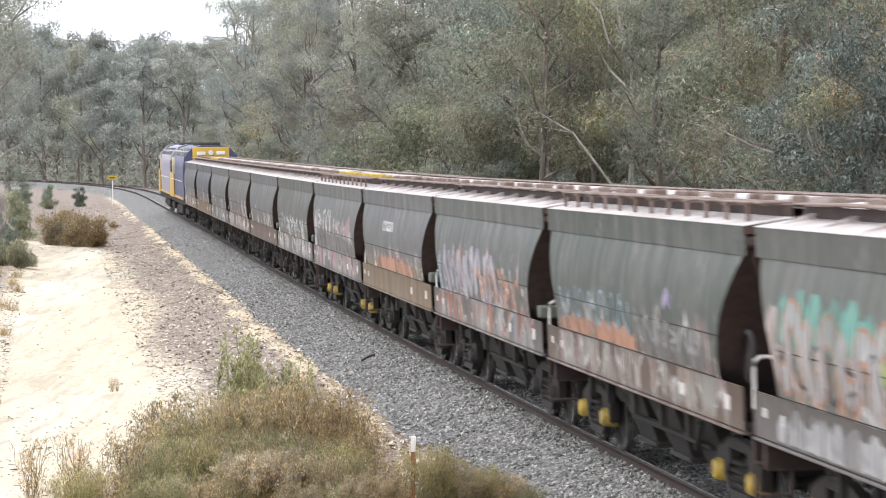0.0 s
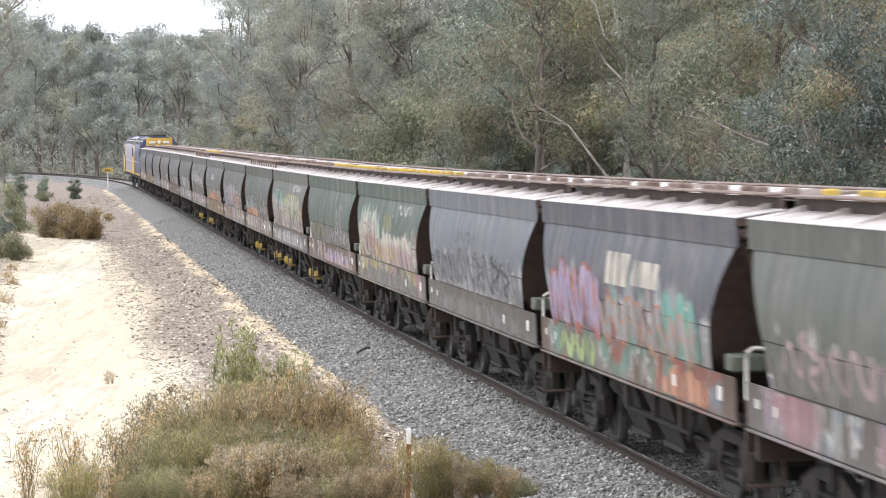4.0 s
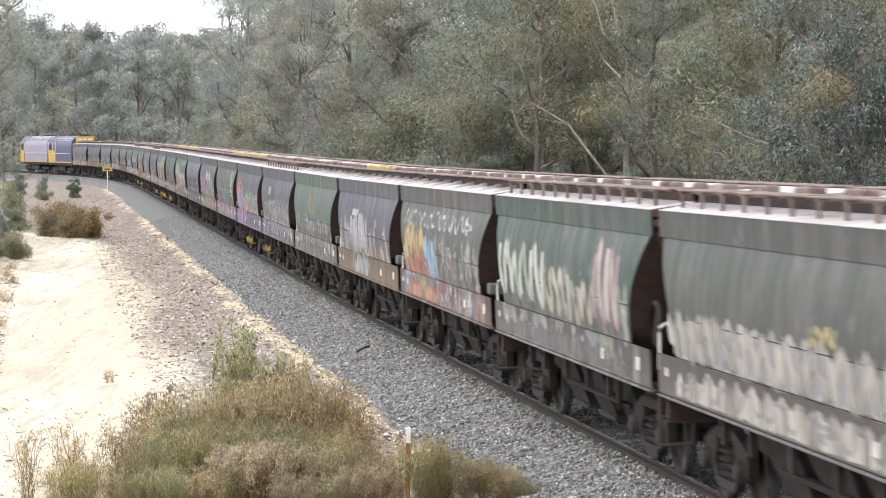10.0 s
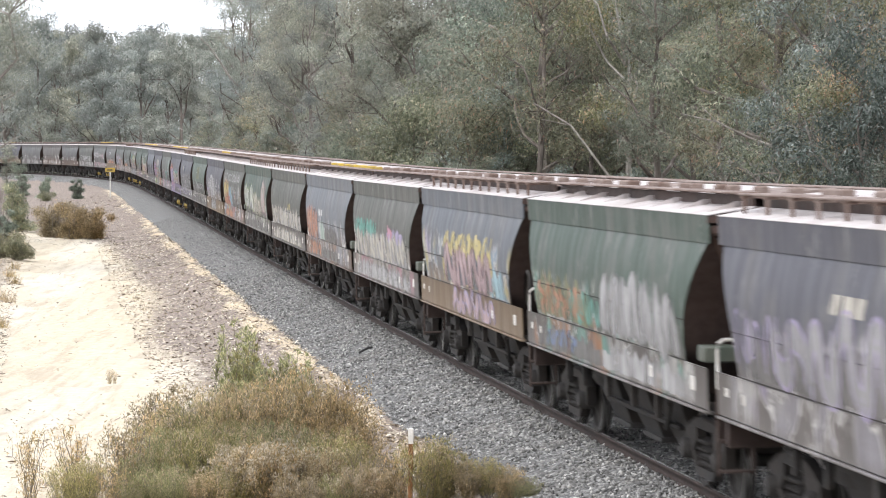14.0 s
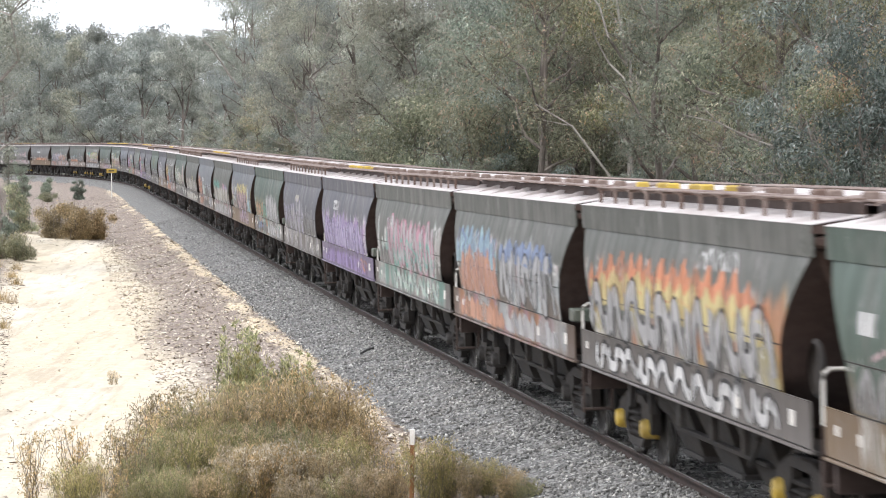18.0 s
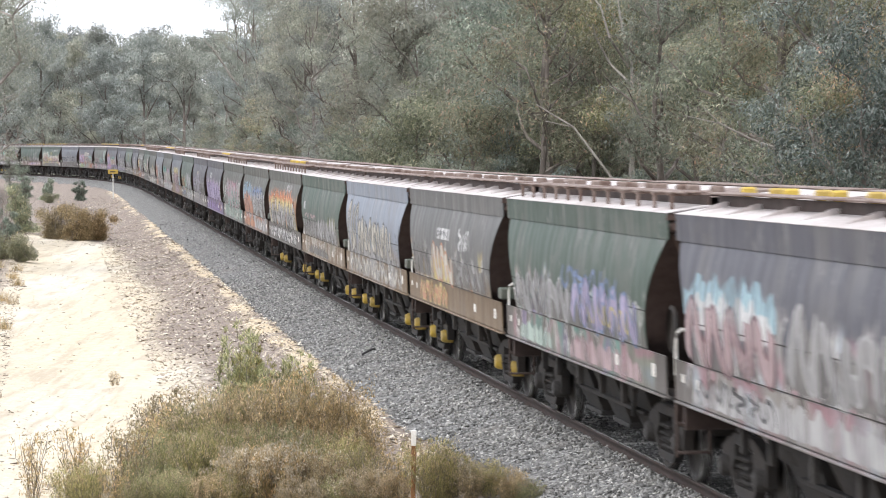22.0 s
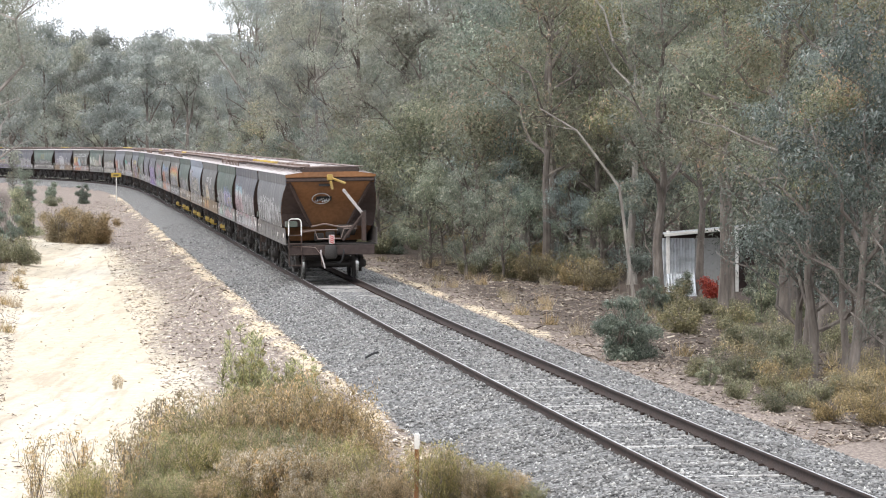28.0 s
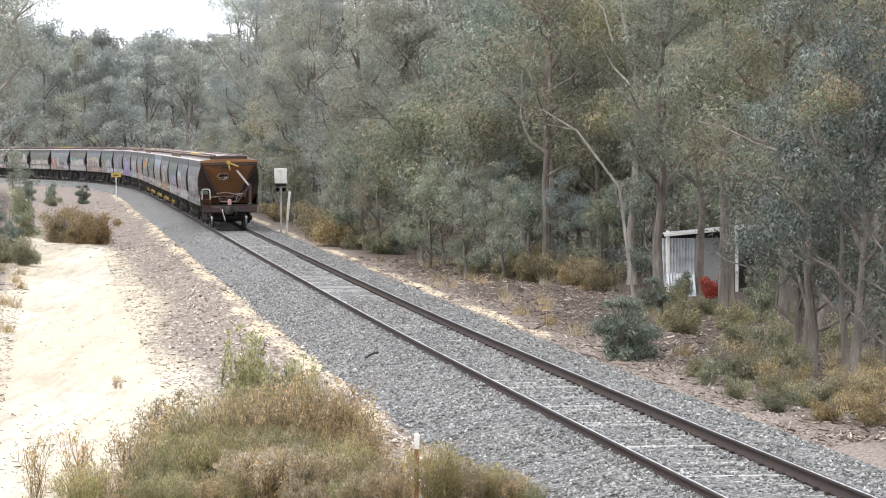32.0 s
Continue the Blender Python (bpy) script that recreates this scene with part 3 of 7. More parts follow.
tagged(lit, "dry brown leaf litter and twigs strewn on the ground", "leaf litter", kind="stuff")
grit = new("gravel_spill", litter_mesh(26000, 32, [(44, 150, -6.2, -2.7, 0.8), (150, 250, -6, -2.7, 0.12), (43, 140, -11, -5.5, 0.035), (42.5, 60, -10, -5.5, 0.02)], (0.055, 0.02), M_GRIT))
tagged(grit, "pale gravel and bark chips strewn on the slope beside the ballast", "gravel", kind="stuff")

# ---- grain hopper wagons ----
PITCH, BODY = 13.512, 12.977          # coupling pitch and length of the sides
HB = BODY / 2
AXLE_R = 0.46
# half width, height over the rails, of the curved side below the top panel
SIDE = [(1.335, 2.93), (1.375, 2.8), (1.42, 2.62), (1.45, 2.42), (1.462, 2.22), (1.455, 2.02), (1.435, 1.8), (1.408, 1.57)]
# how far the curved side stops short of the end, by height (the ends slope inwards to the hoppers)
SLOPE = ([1.5, 1.7, 2.0, 2.3, 2.6, 2.95], [1.15, 1.13, 1.03, 0.8, 0.46, 0.1])


def end_inset(z):
    return float(np.interp(z, *SLOPE))


def wagon_paint(name, base, low, tags, cover=0.5, zmid=2.15, bare=0.5, shift=0.0, tone=1.0):
    """Faded side paint: grime streaks, sprayed colour patches and a washed-out lower half."""
    n = Nodes(name)
    x, y, z = n.xyz()
    streak = n.noise(2.2, 5, n.scaled(0.3, 1.5, 0.2), 0.68)
    blot = n.noise(1.1, 4)
    fine = n.noise(22, 3)
    drip = n.noise(3.0, 4, n.scaled(0.3, 2.4, 0.3), 0.7)
    col = n.mix(n.step(streak, 0.4, 0.7, 0.0, 0.35), base, tuple(c * 0.55 + 0.05 for c in base))
    col = n.mix(n.step(blot, 0.45, 0.7, 0.0, 0.4), col, (0.17 * tone, 0.16 * tone, 0.15 * tone))
    col = n.mix(n.step(drip, 0.6, 0.74, 0.0, 0.2), col, (0.3 * tone, 0.29 * tone, 0.28 * tone))
    col = n.mix(n.step(drip, 0.36, 0.24, 0.0, 0.25), col, tuple(c * 0.4 for c in base))
    flake = n.noise(3.2, 6, n.scaled(1.0, 1.0, 0.7), 0.78)
    col = n.mix(n.step(flake, 0.57, 0.63, 0.0, 0.4), col, (0.27 * tone, 0.262 * tone, 0.255 * tone))
    col = n.mix(n.step(flake, 0.4, 0.34, 0.0, 0.45), col, tuple(c * 0.45 for c in base))
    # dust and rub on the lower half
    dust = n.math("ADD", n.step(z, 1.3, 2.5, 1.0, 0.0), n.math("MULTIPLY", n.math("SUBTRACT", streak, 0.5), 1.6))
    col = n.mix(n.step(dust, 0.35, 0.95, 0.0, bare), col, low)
    # sprayed fills
    if tags:
        vec = n.node("ShaderNodeCombineXYZ", 0, X=shift, Y=y, Z=z)
        mp = n.t.nodes.new("ShaderNodeMapping")
        mp.inputs["Scale"].default_value = (1.0, 1.5, 0.85)
        n.t.links.new(vec, mp.inputs[0])
        letters = n.noise(0.9, 3.5, mp.outputs[0], 0.6, distort=0.8)
        hue = n.noise(0.55, 2.0, vec, 0.5, distort=0.5)
        top = n.math("ADD", zmid + 0.1, n.math("MULTIPLY", n.math("SUBTRACT", n.noise(1.6, 3, n.node("ShaderNodeCombineXYZ", 0, X=shift + 3.0, Y=y, Z=0.0)), 0.5), 1.1))
        zone = n.step(n.math("SUBTRACT", top, z), -0.12, 0.12)
        ends = n.math("MULTIPLY", n.step(n.math("ABSOLUTE", y), HB - 0.9, HB - 0.5, 1.0, 0.0), n.step(z, 1.0, 1.3))
        lim = 0.62 - 0.3 * cover
        mask = n.math("MULTIPLY", n.math("MULTIPLY", n.step(letters, lim, lim + 0.05), zone), ends)
        k = len(tags)
        ink = n.ramp(hue, [(0.3 + 0.4 * i / k, c) for i, c in enumerate(tags)], "EASE")
        worn = n.step(n.math("ADD", streak, n.math("MULTIPLY", fine, 0.4)), 0.5, 0.95, 0.85, 0.25)
        col = n.mix(n.math("MULTIPLY", mask, worn), col, ink)
        edge = n.math("MULTIPLY", n.math("MULTIPLY", n.step(n.math("ABSOLUTE", n.math("SUBTRACT", letters, lim + 0.015)), 0.008, 0.02, 0.75, 0.0), zone), ends)
        col = n.mix(edge, col, (0.6, 0.58, 0.56) if sum(base) < 0.5 else (0.05, 0.05, 0.05))
    n.bump(n.math("ADD", n.noise(0.9, 2), n.math("MULTIPLY", fine, 0.15)), 0.25, 0.02)
    return n.done(col, n.step(streak, 0.3, 0.7, 0.5, 0.75), 0.0, 0.35)


def coil(geo, c, r, h, turns=4, wire=0.017):
    pts = [(c[0] + r * math.cos(a), c[1] + r * math.sin(a), c[2] + h * a / (turns * math.tau)) for a in np.linspace(0, turns * math.tau, turns * 6)]
    return geo.tube(pts, wire, 4)


def build_bogie(parent, y0, spring_mat):
    bogie = part("bogie", Geo().box((-0.78, y0 - 0.19, 0.42), (0.78, y0 + 0.19, 0.66), 0.04), M_STEEL, parent, "grimy cast steel bogie")
    for sx in (-1, 1):
        x0, x1 = (sx * 0.98 - 0.06, sx * 0.98 + 0.06)
        g = Geo()
        # side frame as an open casting: rim pieces round the spring window
        g.slab([(y0 + a, b) for a, b in [(-1.12, 0.4), (-0.62, 0.44), (-0.42, 0.62), (-0.42, 0.86), (-0.75, 0.78), (-1.12, 0.66)]], "x", x0, x1)
        g.slab([(y0 + a, b) for a, b in [(1.12, 0.4), (1.12, 0.66), (0.75, 0.78), (0.42, 0.86), (0.42, 0.62), (0.62, 0.44)]], "x", x0, x1)
        g.box((x0, y0 - 0.44, 0.72), (x1, y0 + 0.44, 0.86), 0.02)
        g.slab([(y0 + a, b) for a, b in [(-0.72, 0.43), (-0.44, 0.19), (0.44, 0.19), (0.72, 0.43), (0.6, 0.45), (0.4, 0.29), (-0.4, 0.29), (-0.6, 0.45)]], "x", x0, x1)
        part("side_frame", g, M_STEEL, bogie)
        for sy in (-1, 1):
            part("axle_cap", Geo().lathe([(0.0, sx * 0.16), (0.1, sx * 0.15), (0.125, sx * 0.1), (0.13, sx * -0.06)], pose(sx * 0.98, y0 + sy * 0.87, AXLE_R), 14), spring_mat if spring_mat is M_YELLOW else M_WHEEL, bogie)
        sp = Geo()
        for off in (-0.2, 0.0, 0.2):
            coil(sp, (sx * 0.98, y0 + off, 0.3), 0.085, 0.34, 4, 0.02)
        part("spring", sp, M_WHEEL, bogie)
    for sy in (-1, 1):
        part("brake_beam", Geo().box((-0.72, y0 + sy * 0.32 - 0.05, 0.36), (0.72, y0 + sy * 0.32 + 0.05, 0.46), 0.02), M_STEEL, bogie)
    return bogie


def build_wheelset(parent, y):
    g = Geo()
    prof = [(0.075, 0.0), (0.075, 0.62), (0.13, 0.66), (0.14, 0.7), (0.3, 0.76), (0.37, 0.75), (0.385, 0.735), (0.46, 0.735), (0.463, 0.8), (0.455, 0.87), (0.39, 0.872), (0.365, 0.83), (0.28, 0.82), (0.15, 0.87), (0.11, 0.9), (0.08, 1.0), (0.0, 1.0)]
    for sx in (-1, 1):
        g.lathe([(r, sx * a) for r, a in prof], None, 20)
        # flange
        g.lathe([(0.46, sx * 0.772), (0.488, sx * 0.765), (0.49, sx * 0.752), (0.46, sx * 0.735)], None, 20)
    ws = part("wheelset", g, M_WHEEL, parent, "dark steel wheels on an axle")
    ws.matrix_basis = pose(0, y, AXLE_R)
    for sx in (-1, 1):
        part("tread", Geo().lathe([(0.461, sx * 0.775), (0.4655, sx * 0.8), (0.464, sx * 0.868)], None, 20), M_TREAD, ws, "bright worn tread")
    return ws


BOGIE_Y = 4.55


def build_wagon(kind):
    """One wagon with its parts; kind 'gusset' or 'post' sets how the walkway stands on the roof."""
    w = thing("hopper_wagon", "grain hopper wagon", "railway wagon", group="train of grain hopper wagons")
    # curved sides
    for sx in (-1, 1):
        g = Geo()
        ny = 14
        vs, fs = [], []
        for layer in (0.0, 0.012):
            for hw, z in SIDE:
                e = HB - end_inset(z)
                for i in range(ny + 1):
                    vs.append((sx * (hw - layer), -e + 2 * e * i / ny, z))
        nz, row = len(SIDE), ny + 1
        for k in range(nz - 1):
            for i in range(ny):
                a = k * row + i
                q = (a, a + 1, a + row + 1, a + row)
                fs.append(q if sx < 0 else tuple(reversed(q)))
                b = a + nz * row
                q = (b, b + row, b + row + 1, b + 1)
                fs.append(q if sx < 0 else tuple(reversed(q)))
            for i in (0, ny):
                a, b = k * row + i, (k + 1) * row + i
                fs.append((a, b, b + nz * row, a + nz * row))
        g.add(vs, fs)
        sheet = part("side_sheet", g, M_STEEL, w)
        seam = Geo()
        for z, hw in ((2.04, 1.457), (1.585, 1.412)):
            e = HB - end_inset(z) - 0.01
            seam.box((sx * hw - 0.004, -e, z - 0.007), (sx * hw + 0.003, e, z + 0.007), 0.002)
        part("weld_seam", seam, M_STEEL, sheet)
        # top panel
        part("top_panel", Geo().slab([(sx * a, b) for a, b in [(1.372, 3.2), (1.36, 2.9), (1.345, 2.9), (1.345, 3.2)]], "y", -HB, HB), M_STEEL, w)
        # lower side panel with a folded bottom lip
        part("lower_panel", Geo().slab([(sx * a, b) for a, b in [(1.412, 1.57), (1.402, 1.55), (1.392, 1.12), (1.36, 1.1), (1.36, 1.12), (1.375, 1.14), (1.388, 1.57)]], "y", -HB + 0.02, HB - 0.02), M_STEEL, w)
        part("sill_lip", Geo().box((sx * 1.37 - 0.05, -HB + 0.02, 1.075), (sx * 1.37 + 0.045, HB - 0.02, 1.105), 0.008), M_STEEL, w)
        # small plates
        for k, (yy, zz, hh, ww) in enumerate([] if sx > 0 else [(HB - 0.5, 1.38, 0.09, 0.13), (HB - 1.3, 1.36, 0.1, 0.09), (-HB + 0.75, 1.36, 0.15, 0.2), (-HB + 3.2, 1.33, 0.13, 0.18)]):
            px = sx * (1.392 + 0.01 * (zz - 1.12) / 0.45 + 0.006)
            part("label_plate", Geo().box((px - 0.006, yy - ww / 2, zz - hh / 2), (px + 0.006, yy + ww / 2, zz + hh / 2), 0.002), M_WHITE, w)
        # eave strip of the roof
        part("roof_eave", Geo().slab([(sx * a, b) for a, b in [(1.378, 3.2), (1.378, 3.208), (0.86, 3.29), (0.86, 3.27)]], "y", -HB - 0.02, HB + 0.02), M_EAVE, w)
        part("coaming", Geo().slab([(sx * a, b) for a, b in [(0.88, 3.26), (0.88, 3.4), (0.84, 3.4), (0.84, 3.26)]], "y", -HB + 0.05, HB - 0.05), M_RUSTDARK, w)
        count = 8 if kind == "gusset" else 12
        for k in range(count):
            yy = -HB + 0.55 + (BODY - 1.1) * k / (count - 1)
            if kind == "gusset":
                g = Geo().slab([(sx * 1.28, 3.222), (sx * 0.88, 3.285), (sx * 0.88, 3.34), (sx * 0.94, 3.34)], "y", yy - 0.012, yy + 0.012)
                part("roof_gusset", g, M_EAVE, w)
            else:
                g = Geo().box((sx * 1.2 - 0.02, yy - 0.02, 3.23), (sx * 1.2 + 0.02, yy + 0.02, 3.42), 0.004).box((min(sx * 0.86, sx * 1.24), yy - 0.02, 3.39), (max(sx * 0.86, sx * 1.24), yy + 0.02, 3.42), 0.004)
                part("walkway_post", g, M_WALKWAY, w)
        wx0, wx1 = (0.72, 1.06) if kind == "gusset" else (0.78, 1.26)
        for k in range(4):
            a = -HB + 0.1 + (BODY - 0.2) * k / 4
            slats = Geo()
            for j in range(3):
                xa = wx0 + (wx1 - wx0) * j / 3
                slats.box((min(sx * xa, sx * (xa + 0.09)), a + 0.02, 3.42), (max(sx * xa, sx * (xa + 0.09)), a + (BODY - 0.2) / 4 - 0.02, 3.44), 0.006)
            part("walkway", slats, M_WALKWAY, w, "rusty slatted roof walkway")
        # grab rail and steps at two opposite corners
        for sy in (-1, 1):
            if sx * sy < 0:
                continue
            ye = sy * (HB + 0.1)
            pts = [(sx * 1.3, ye, 1.35), (sx * 1.3, ye, 1.76), (sx * 1.29, ye - sy * 0.03, 1.83), (sx * 1.22, ye - sy * 0.05, 1.87), (sx * 1.0, ye - sy * 0.05, 1.87), (sx * 0.94, ye - sy * 0.03, 1.83), (sx * 0.92, ye, 1.76), (sx * 0.92, ye, 1.35)]
            part("grab_rail", Geo().tube(pts, 0.02, 8), M_WHITE, w, "pale bent grab rail")
            # steps below the end
            g = Geo()
            for xx in (1.3, 0.92):
                g.tube([(sx * xx, ye, 1.4), (sx * xx, ye, 0.42)], 0.018, 6)
            for zz in (0.45, 0.78, 1.1, 1.36):
                g.box((min(sx * 0.92, sx * 1.3), ye - 0.05, zz), (max(sx * 0.92, sx * 1.3), ye + 0.05, zz + 0.03), 0.005)
            part("step_ladder", g, M_RUSTDARK, w)
        # hanging brackets and rods under the side
        for yy in (-3.2, -1.6, 0.2, 2.0, 3.3) if sx < 0 else ():
            part("hanger", Geo().box((sx * 1.3 - 0.04, yy - 0.06, 0.78), (sx * 1.3 + 0.04, yy + 0.06, 1.1), 0.01), M_STEEL if yy != 0.2 else M_WHEEL, w)
        part("brake_rod", Geo().box((sx * 0.9 - 0.05, -2.6, 0.56), (sx * 0.9 + 0.05, 2.4, 0.62), 0.01), M_STEEL, w)
        part("diagonal_brace", Geo().tube([(sx * 1.2, -3.4, 0.95), (sx * 0.9, -1.6, 0.5)], 0.035, 6), M_STEEL, w)
    # hatch lids along the middle
    for k in range(6):
        a = -HB + 0.25 + (BODY - 0.5) * k / 6
        b = a + (BODY - 0.5) / 6 - 0.06
        lid = part("hatch_lid", Geo().slab([(-0.66, 3.36), (-0.6, 3.42), (0.0, 3.46), (0.6, 3.42), (0.66, 3.36)], "y", a, b), M_EAVE if k % 3 else M_WALKWAY, w, "pale dusty roof hatch lid")
        for yy in (a + 0.3, b - 0.3):
            part("hatch_latch", Geo().box((-0.74, yy - 0.07, 3.38), (-0.58, yy + 0.07, 3.5), 0.02), M_WALKWAY, lid)
    part("roof", Geo().slab([(-0.9, 3.25), (-0.9, 3.28), (0.9, 3.28), (0.9, 3.25)], "y", -HB + 0.03, HB - 0.03), M_RUSTDARK, w)
    for sy in (-1, 1):
        def yz(z, more=0.0):
            return sy * (HB - end_inset(z) - more)
        # sloping end sheet
        g = Geo()
        zs = [3.2, 2.95, 2.6, 2.3, 2.0, 1.75, 1.45, 1.15]
        hws = [1.345, 1.33, 1.42, 1.45, 1.45, 1.41, 1.3, 1.1]
        ys = [sy * (HB - 0.03), sy * (HB - 0.12)] + [yz(z) for z in zs[2:6]] + [sy * (HB - 1.45), sy * (HB - 1.9)]
        vs = [(-h, y, z) for h, y, z in zip(hws, ys, zs)] + [(h, y, z) for h, y, z in zip(hws, ys, zs)]
        vs += [(x, y - sy * 0.02, z) for x, y, z in vs]
        n = len(zs)
        fs = [(k, k + 1, n + k + 1, n + k) for k in range(n - 1)] + [(2 * n + k, 3 * n + k, 3 * n + k + 1, 2 * n + k + 1) for k in range(n - 1)]
        g.add(vs, fs if sy < 0 else [tuple(reversed(q)) for q in fs])
        part("end_sheet", g, M_ENDDARK, w, "dark brown sloping end sheet")
        part("end_rail", Geo().box((-1.34, sy * (HB - 0.06) - 0.06, 2.98), (1.34, sy * (HB - 0.06) + 0.06, 3.1), 0.03), M_RUSTDARK, w)
        part("end_top", Geo().slab([(-1.37, 3.19), (-0.85, 3.28), (0.85, 3.28), (1.37, 3.19), (1.37, 3.12), (-1.37, 3.12)], "y", sy * (HB - 0.05), sy * (HB + 0.01)), M_RUSTDARK, w)
        for sx in (-1, 1):
            a = Vector((sx * 1.25, sy * (HB - 0.14), 2.98))
            b = Vector((sx * 0.55, sy * (HB - 0.85), 1.6))
            part("corner_strut", Geo().tube([a, b], 0.055, 6), M_RUSTDARK, w)
        # end platform, beam, coupler
        part("end_platform", Geo().box((-1.36, min(sy * (HB - 1.3), sy * HB), 1.06), (1.36, max(sy * (HB - 1.3), sy * HB), 1.1), 0.01), M_STEEL, w)
        part("end_beam", Geo().box((-1.3, sy * HB - 0.06, 0.76), (1.3, sy * HB + 0.05, 1.06), 0.015), M_ENDDARK, w, "rust-brown end beam")
        cp = part("coupler", Geo().box((-0.1, min(sy * HB, sy * (HB + 0.22)), 0.76), (0.1, max(sy * HB, sy * (HB + 0.22)), 0.96), 0.03), M_WHEEL, w, "cast steel knuckle coupler")
        part("knuckle", Geo().lathe([(0.0, -0.2), (0.14, -0.2), (0.19, -0.14), (0.19, 0.14), (0.14, 0.2), (0.0, 0.2)], pose(-0.04, sy * (HB + 0.2), 0.86, 0, 90, 0), 12), M_WHEEL, cp)
        hose = [(0.35, sy * HB, 0.98), (0.36, sy * (HB + 0.1), 0.85), (0.3, sy * (HB + 0.14), 0.62), (0.2, sy * (HB + 0.15), 0.5), (0.08, sy * (HB + 0.16), 0.56)]
        part("air_hose", Geo().tube(hose, 0.025, 7), M_BLACK, w)
        hose = [(-0.32, sy * HB, 0.98), (-0.34, sy * (HB + 0.1), 0.84), (-0.28, sy * (HB + 0.13), 0.6), (-0.22, sy * (HB + 0.14), 0.36)]
        part("air_hose", Geo().tube(hose, 0.022, 6), M_EAVE, w, "pale dusty hanging air hose")
        part("uncoupling_lever", Geo().tube([(-1.2, sy * (HB + 0.08), 1.05), (-0.5, sy * (HB + 0.08), 1.0), (-0.35, sy * (HB + 0.1), 0.8), (-0.3, sy * (HB + 0.1), 0.42)], 0.011, 6), M_WALKWAY, w)
        for sx in (1,):
            part("pillar", Geo().box((sx * 1.02 - 0.05, sy * (HB - 0.1) - 0.05, 1.17), (sx * 1.02 + 0.05, sy * (HB - 0.1) + 0.05, 2.1), 0.01), M_STEEL, w)
        part("platform_rail", Geo().tube([(-0.9, sy * (HB - 0.02), 1.52), (0.2, sy * (HB - 0.02), 1.52)], 0.016, 6), M_WALKWAY, w)
    # box and brake wheel on the trailing end
    if kind == "gusset":
        part("equipment_box", Geo().box((-1.36, -HB + 0.3, 1.6), (-1.0, -HB + 0.7, 1.78), 0.02), M_BOXGREEN, w, "dull green equipment box")
    else:
        part("brake_wheel", Geo().lathe([(0.24, -0.03), (0.28, -0.01), (0.28, 0.01), (0.24, 0.03), (0.05, 0.04), (0.0, 0.04)], pose(-1.25, -HB + 0.35, 1.85), 16), M_STEEL, w, "dark hand brake wheel")
    part("brake_cylinder", Geo().lathe([(0.0, -0.3), (0.15, -0.28), (0.17, -0.2), (0.17, 0.25), (0.0, 0.3)], pose(0.5, -HB + 0.5, 1.5), 14), M_STEEL, w)
    part("end_pipe", Geo().tube([(-0.6, -HB + 0.2, 1.62), (-0.2, -HB + 0.15, 1.7), (0.3, -HB + 0.2, 1.6), (0.8, -HB + 0.2, 1.62)], 0.03, 7), M_WALKWAY, w)
    # centre sill and three hopper chutes
    part("centre_sill", Geo().box((-0.2, -HB, 0.8), (0.2, HB, 1.1), 0.02), M_STEEL, w)
    for yy in (-2.2, 0.0, 2.2):
        g = Geo()
        top, bot = [(-1.2, yy - 1.05), (1.2, yy - 1.05), (1.2, yy + 1.05), (-1.2, yy + 1.05)], [(-0.75, yy - 0.6), (0.75, yy - 0.6), (0.75, yy + 0.6), (-0.75, yy + 0.6)]
        g.convex([(*p, 1.35) for p in top] + [(*p, 0.3) for p in bot], [(0, 1, 2, 3), (4, 5, 6, 7), (0, 1, 5, 4), (1, 2, 6, 5), (2, 3, 7, 6), (3, 0, 4, 7)])
        chute = part("hopper_chute", g, M_STEEL, w)
        part("chute_door", Geo().box((-0.78, yy - 0.63, 0.23), (0.78, yy + 0.63, 0.3), 0.01), M_WHEEL, chute)
    part("air_tank", Geo().lathe([(0.0, -0.5), (0.16, -0.48), (0.19, -0.4), (0.19, 0.4), (0.16, 0.48), (0.0, 0.5)], pose(-0.8, 3.2 - 0.3, 0.85, 0, 0, 90), 14), M_STEEL, w)
    for yb in (-BOGIE_Y, BOGIE_Y):
        build_bogie(w, yb, M_STEEL)
        for off in (-0.87, 0.87):
            build_wheelset(w, yb + off)
    return w


def repaint(w, paint, top, low, cap):
    """Gives a copied wagon its own paint on its own slots."""
    for o in w.children_recursive:
        base = o.name.split(".")[0]
        m = {"side_sheet": paint, "top_panel": top, "lower_panel": low, "axle_cap": cap, "sill_lip": low}.get(base)
        if m:
            o.material_slots[0].link = "OBJECT"
            o.material_slots[0].material = m


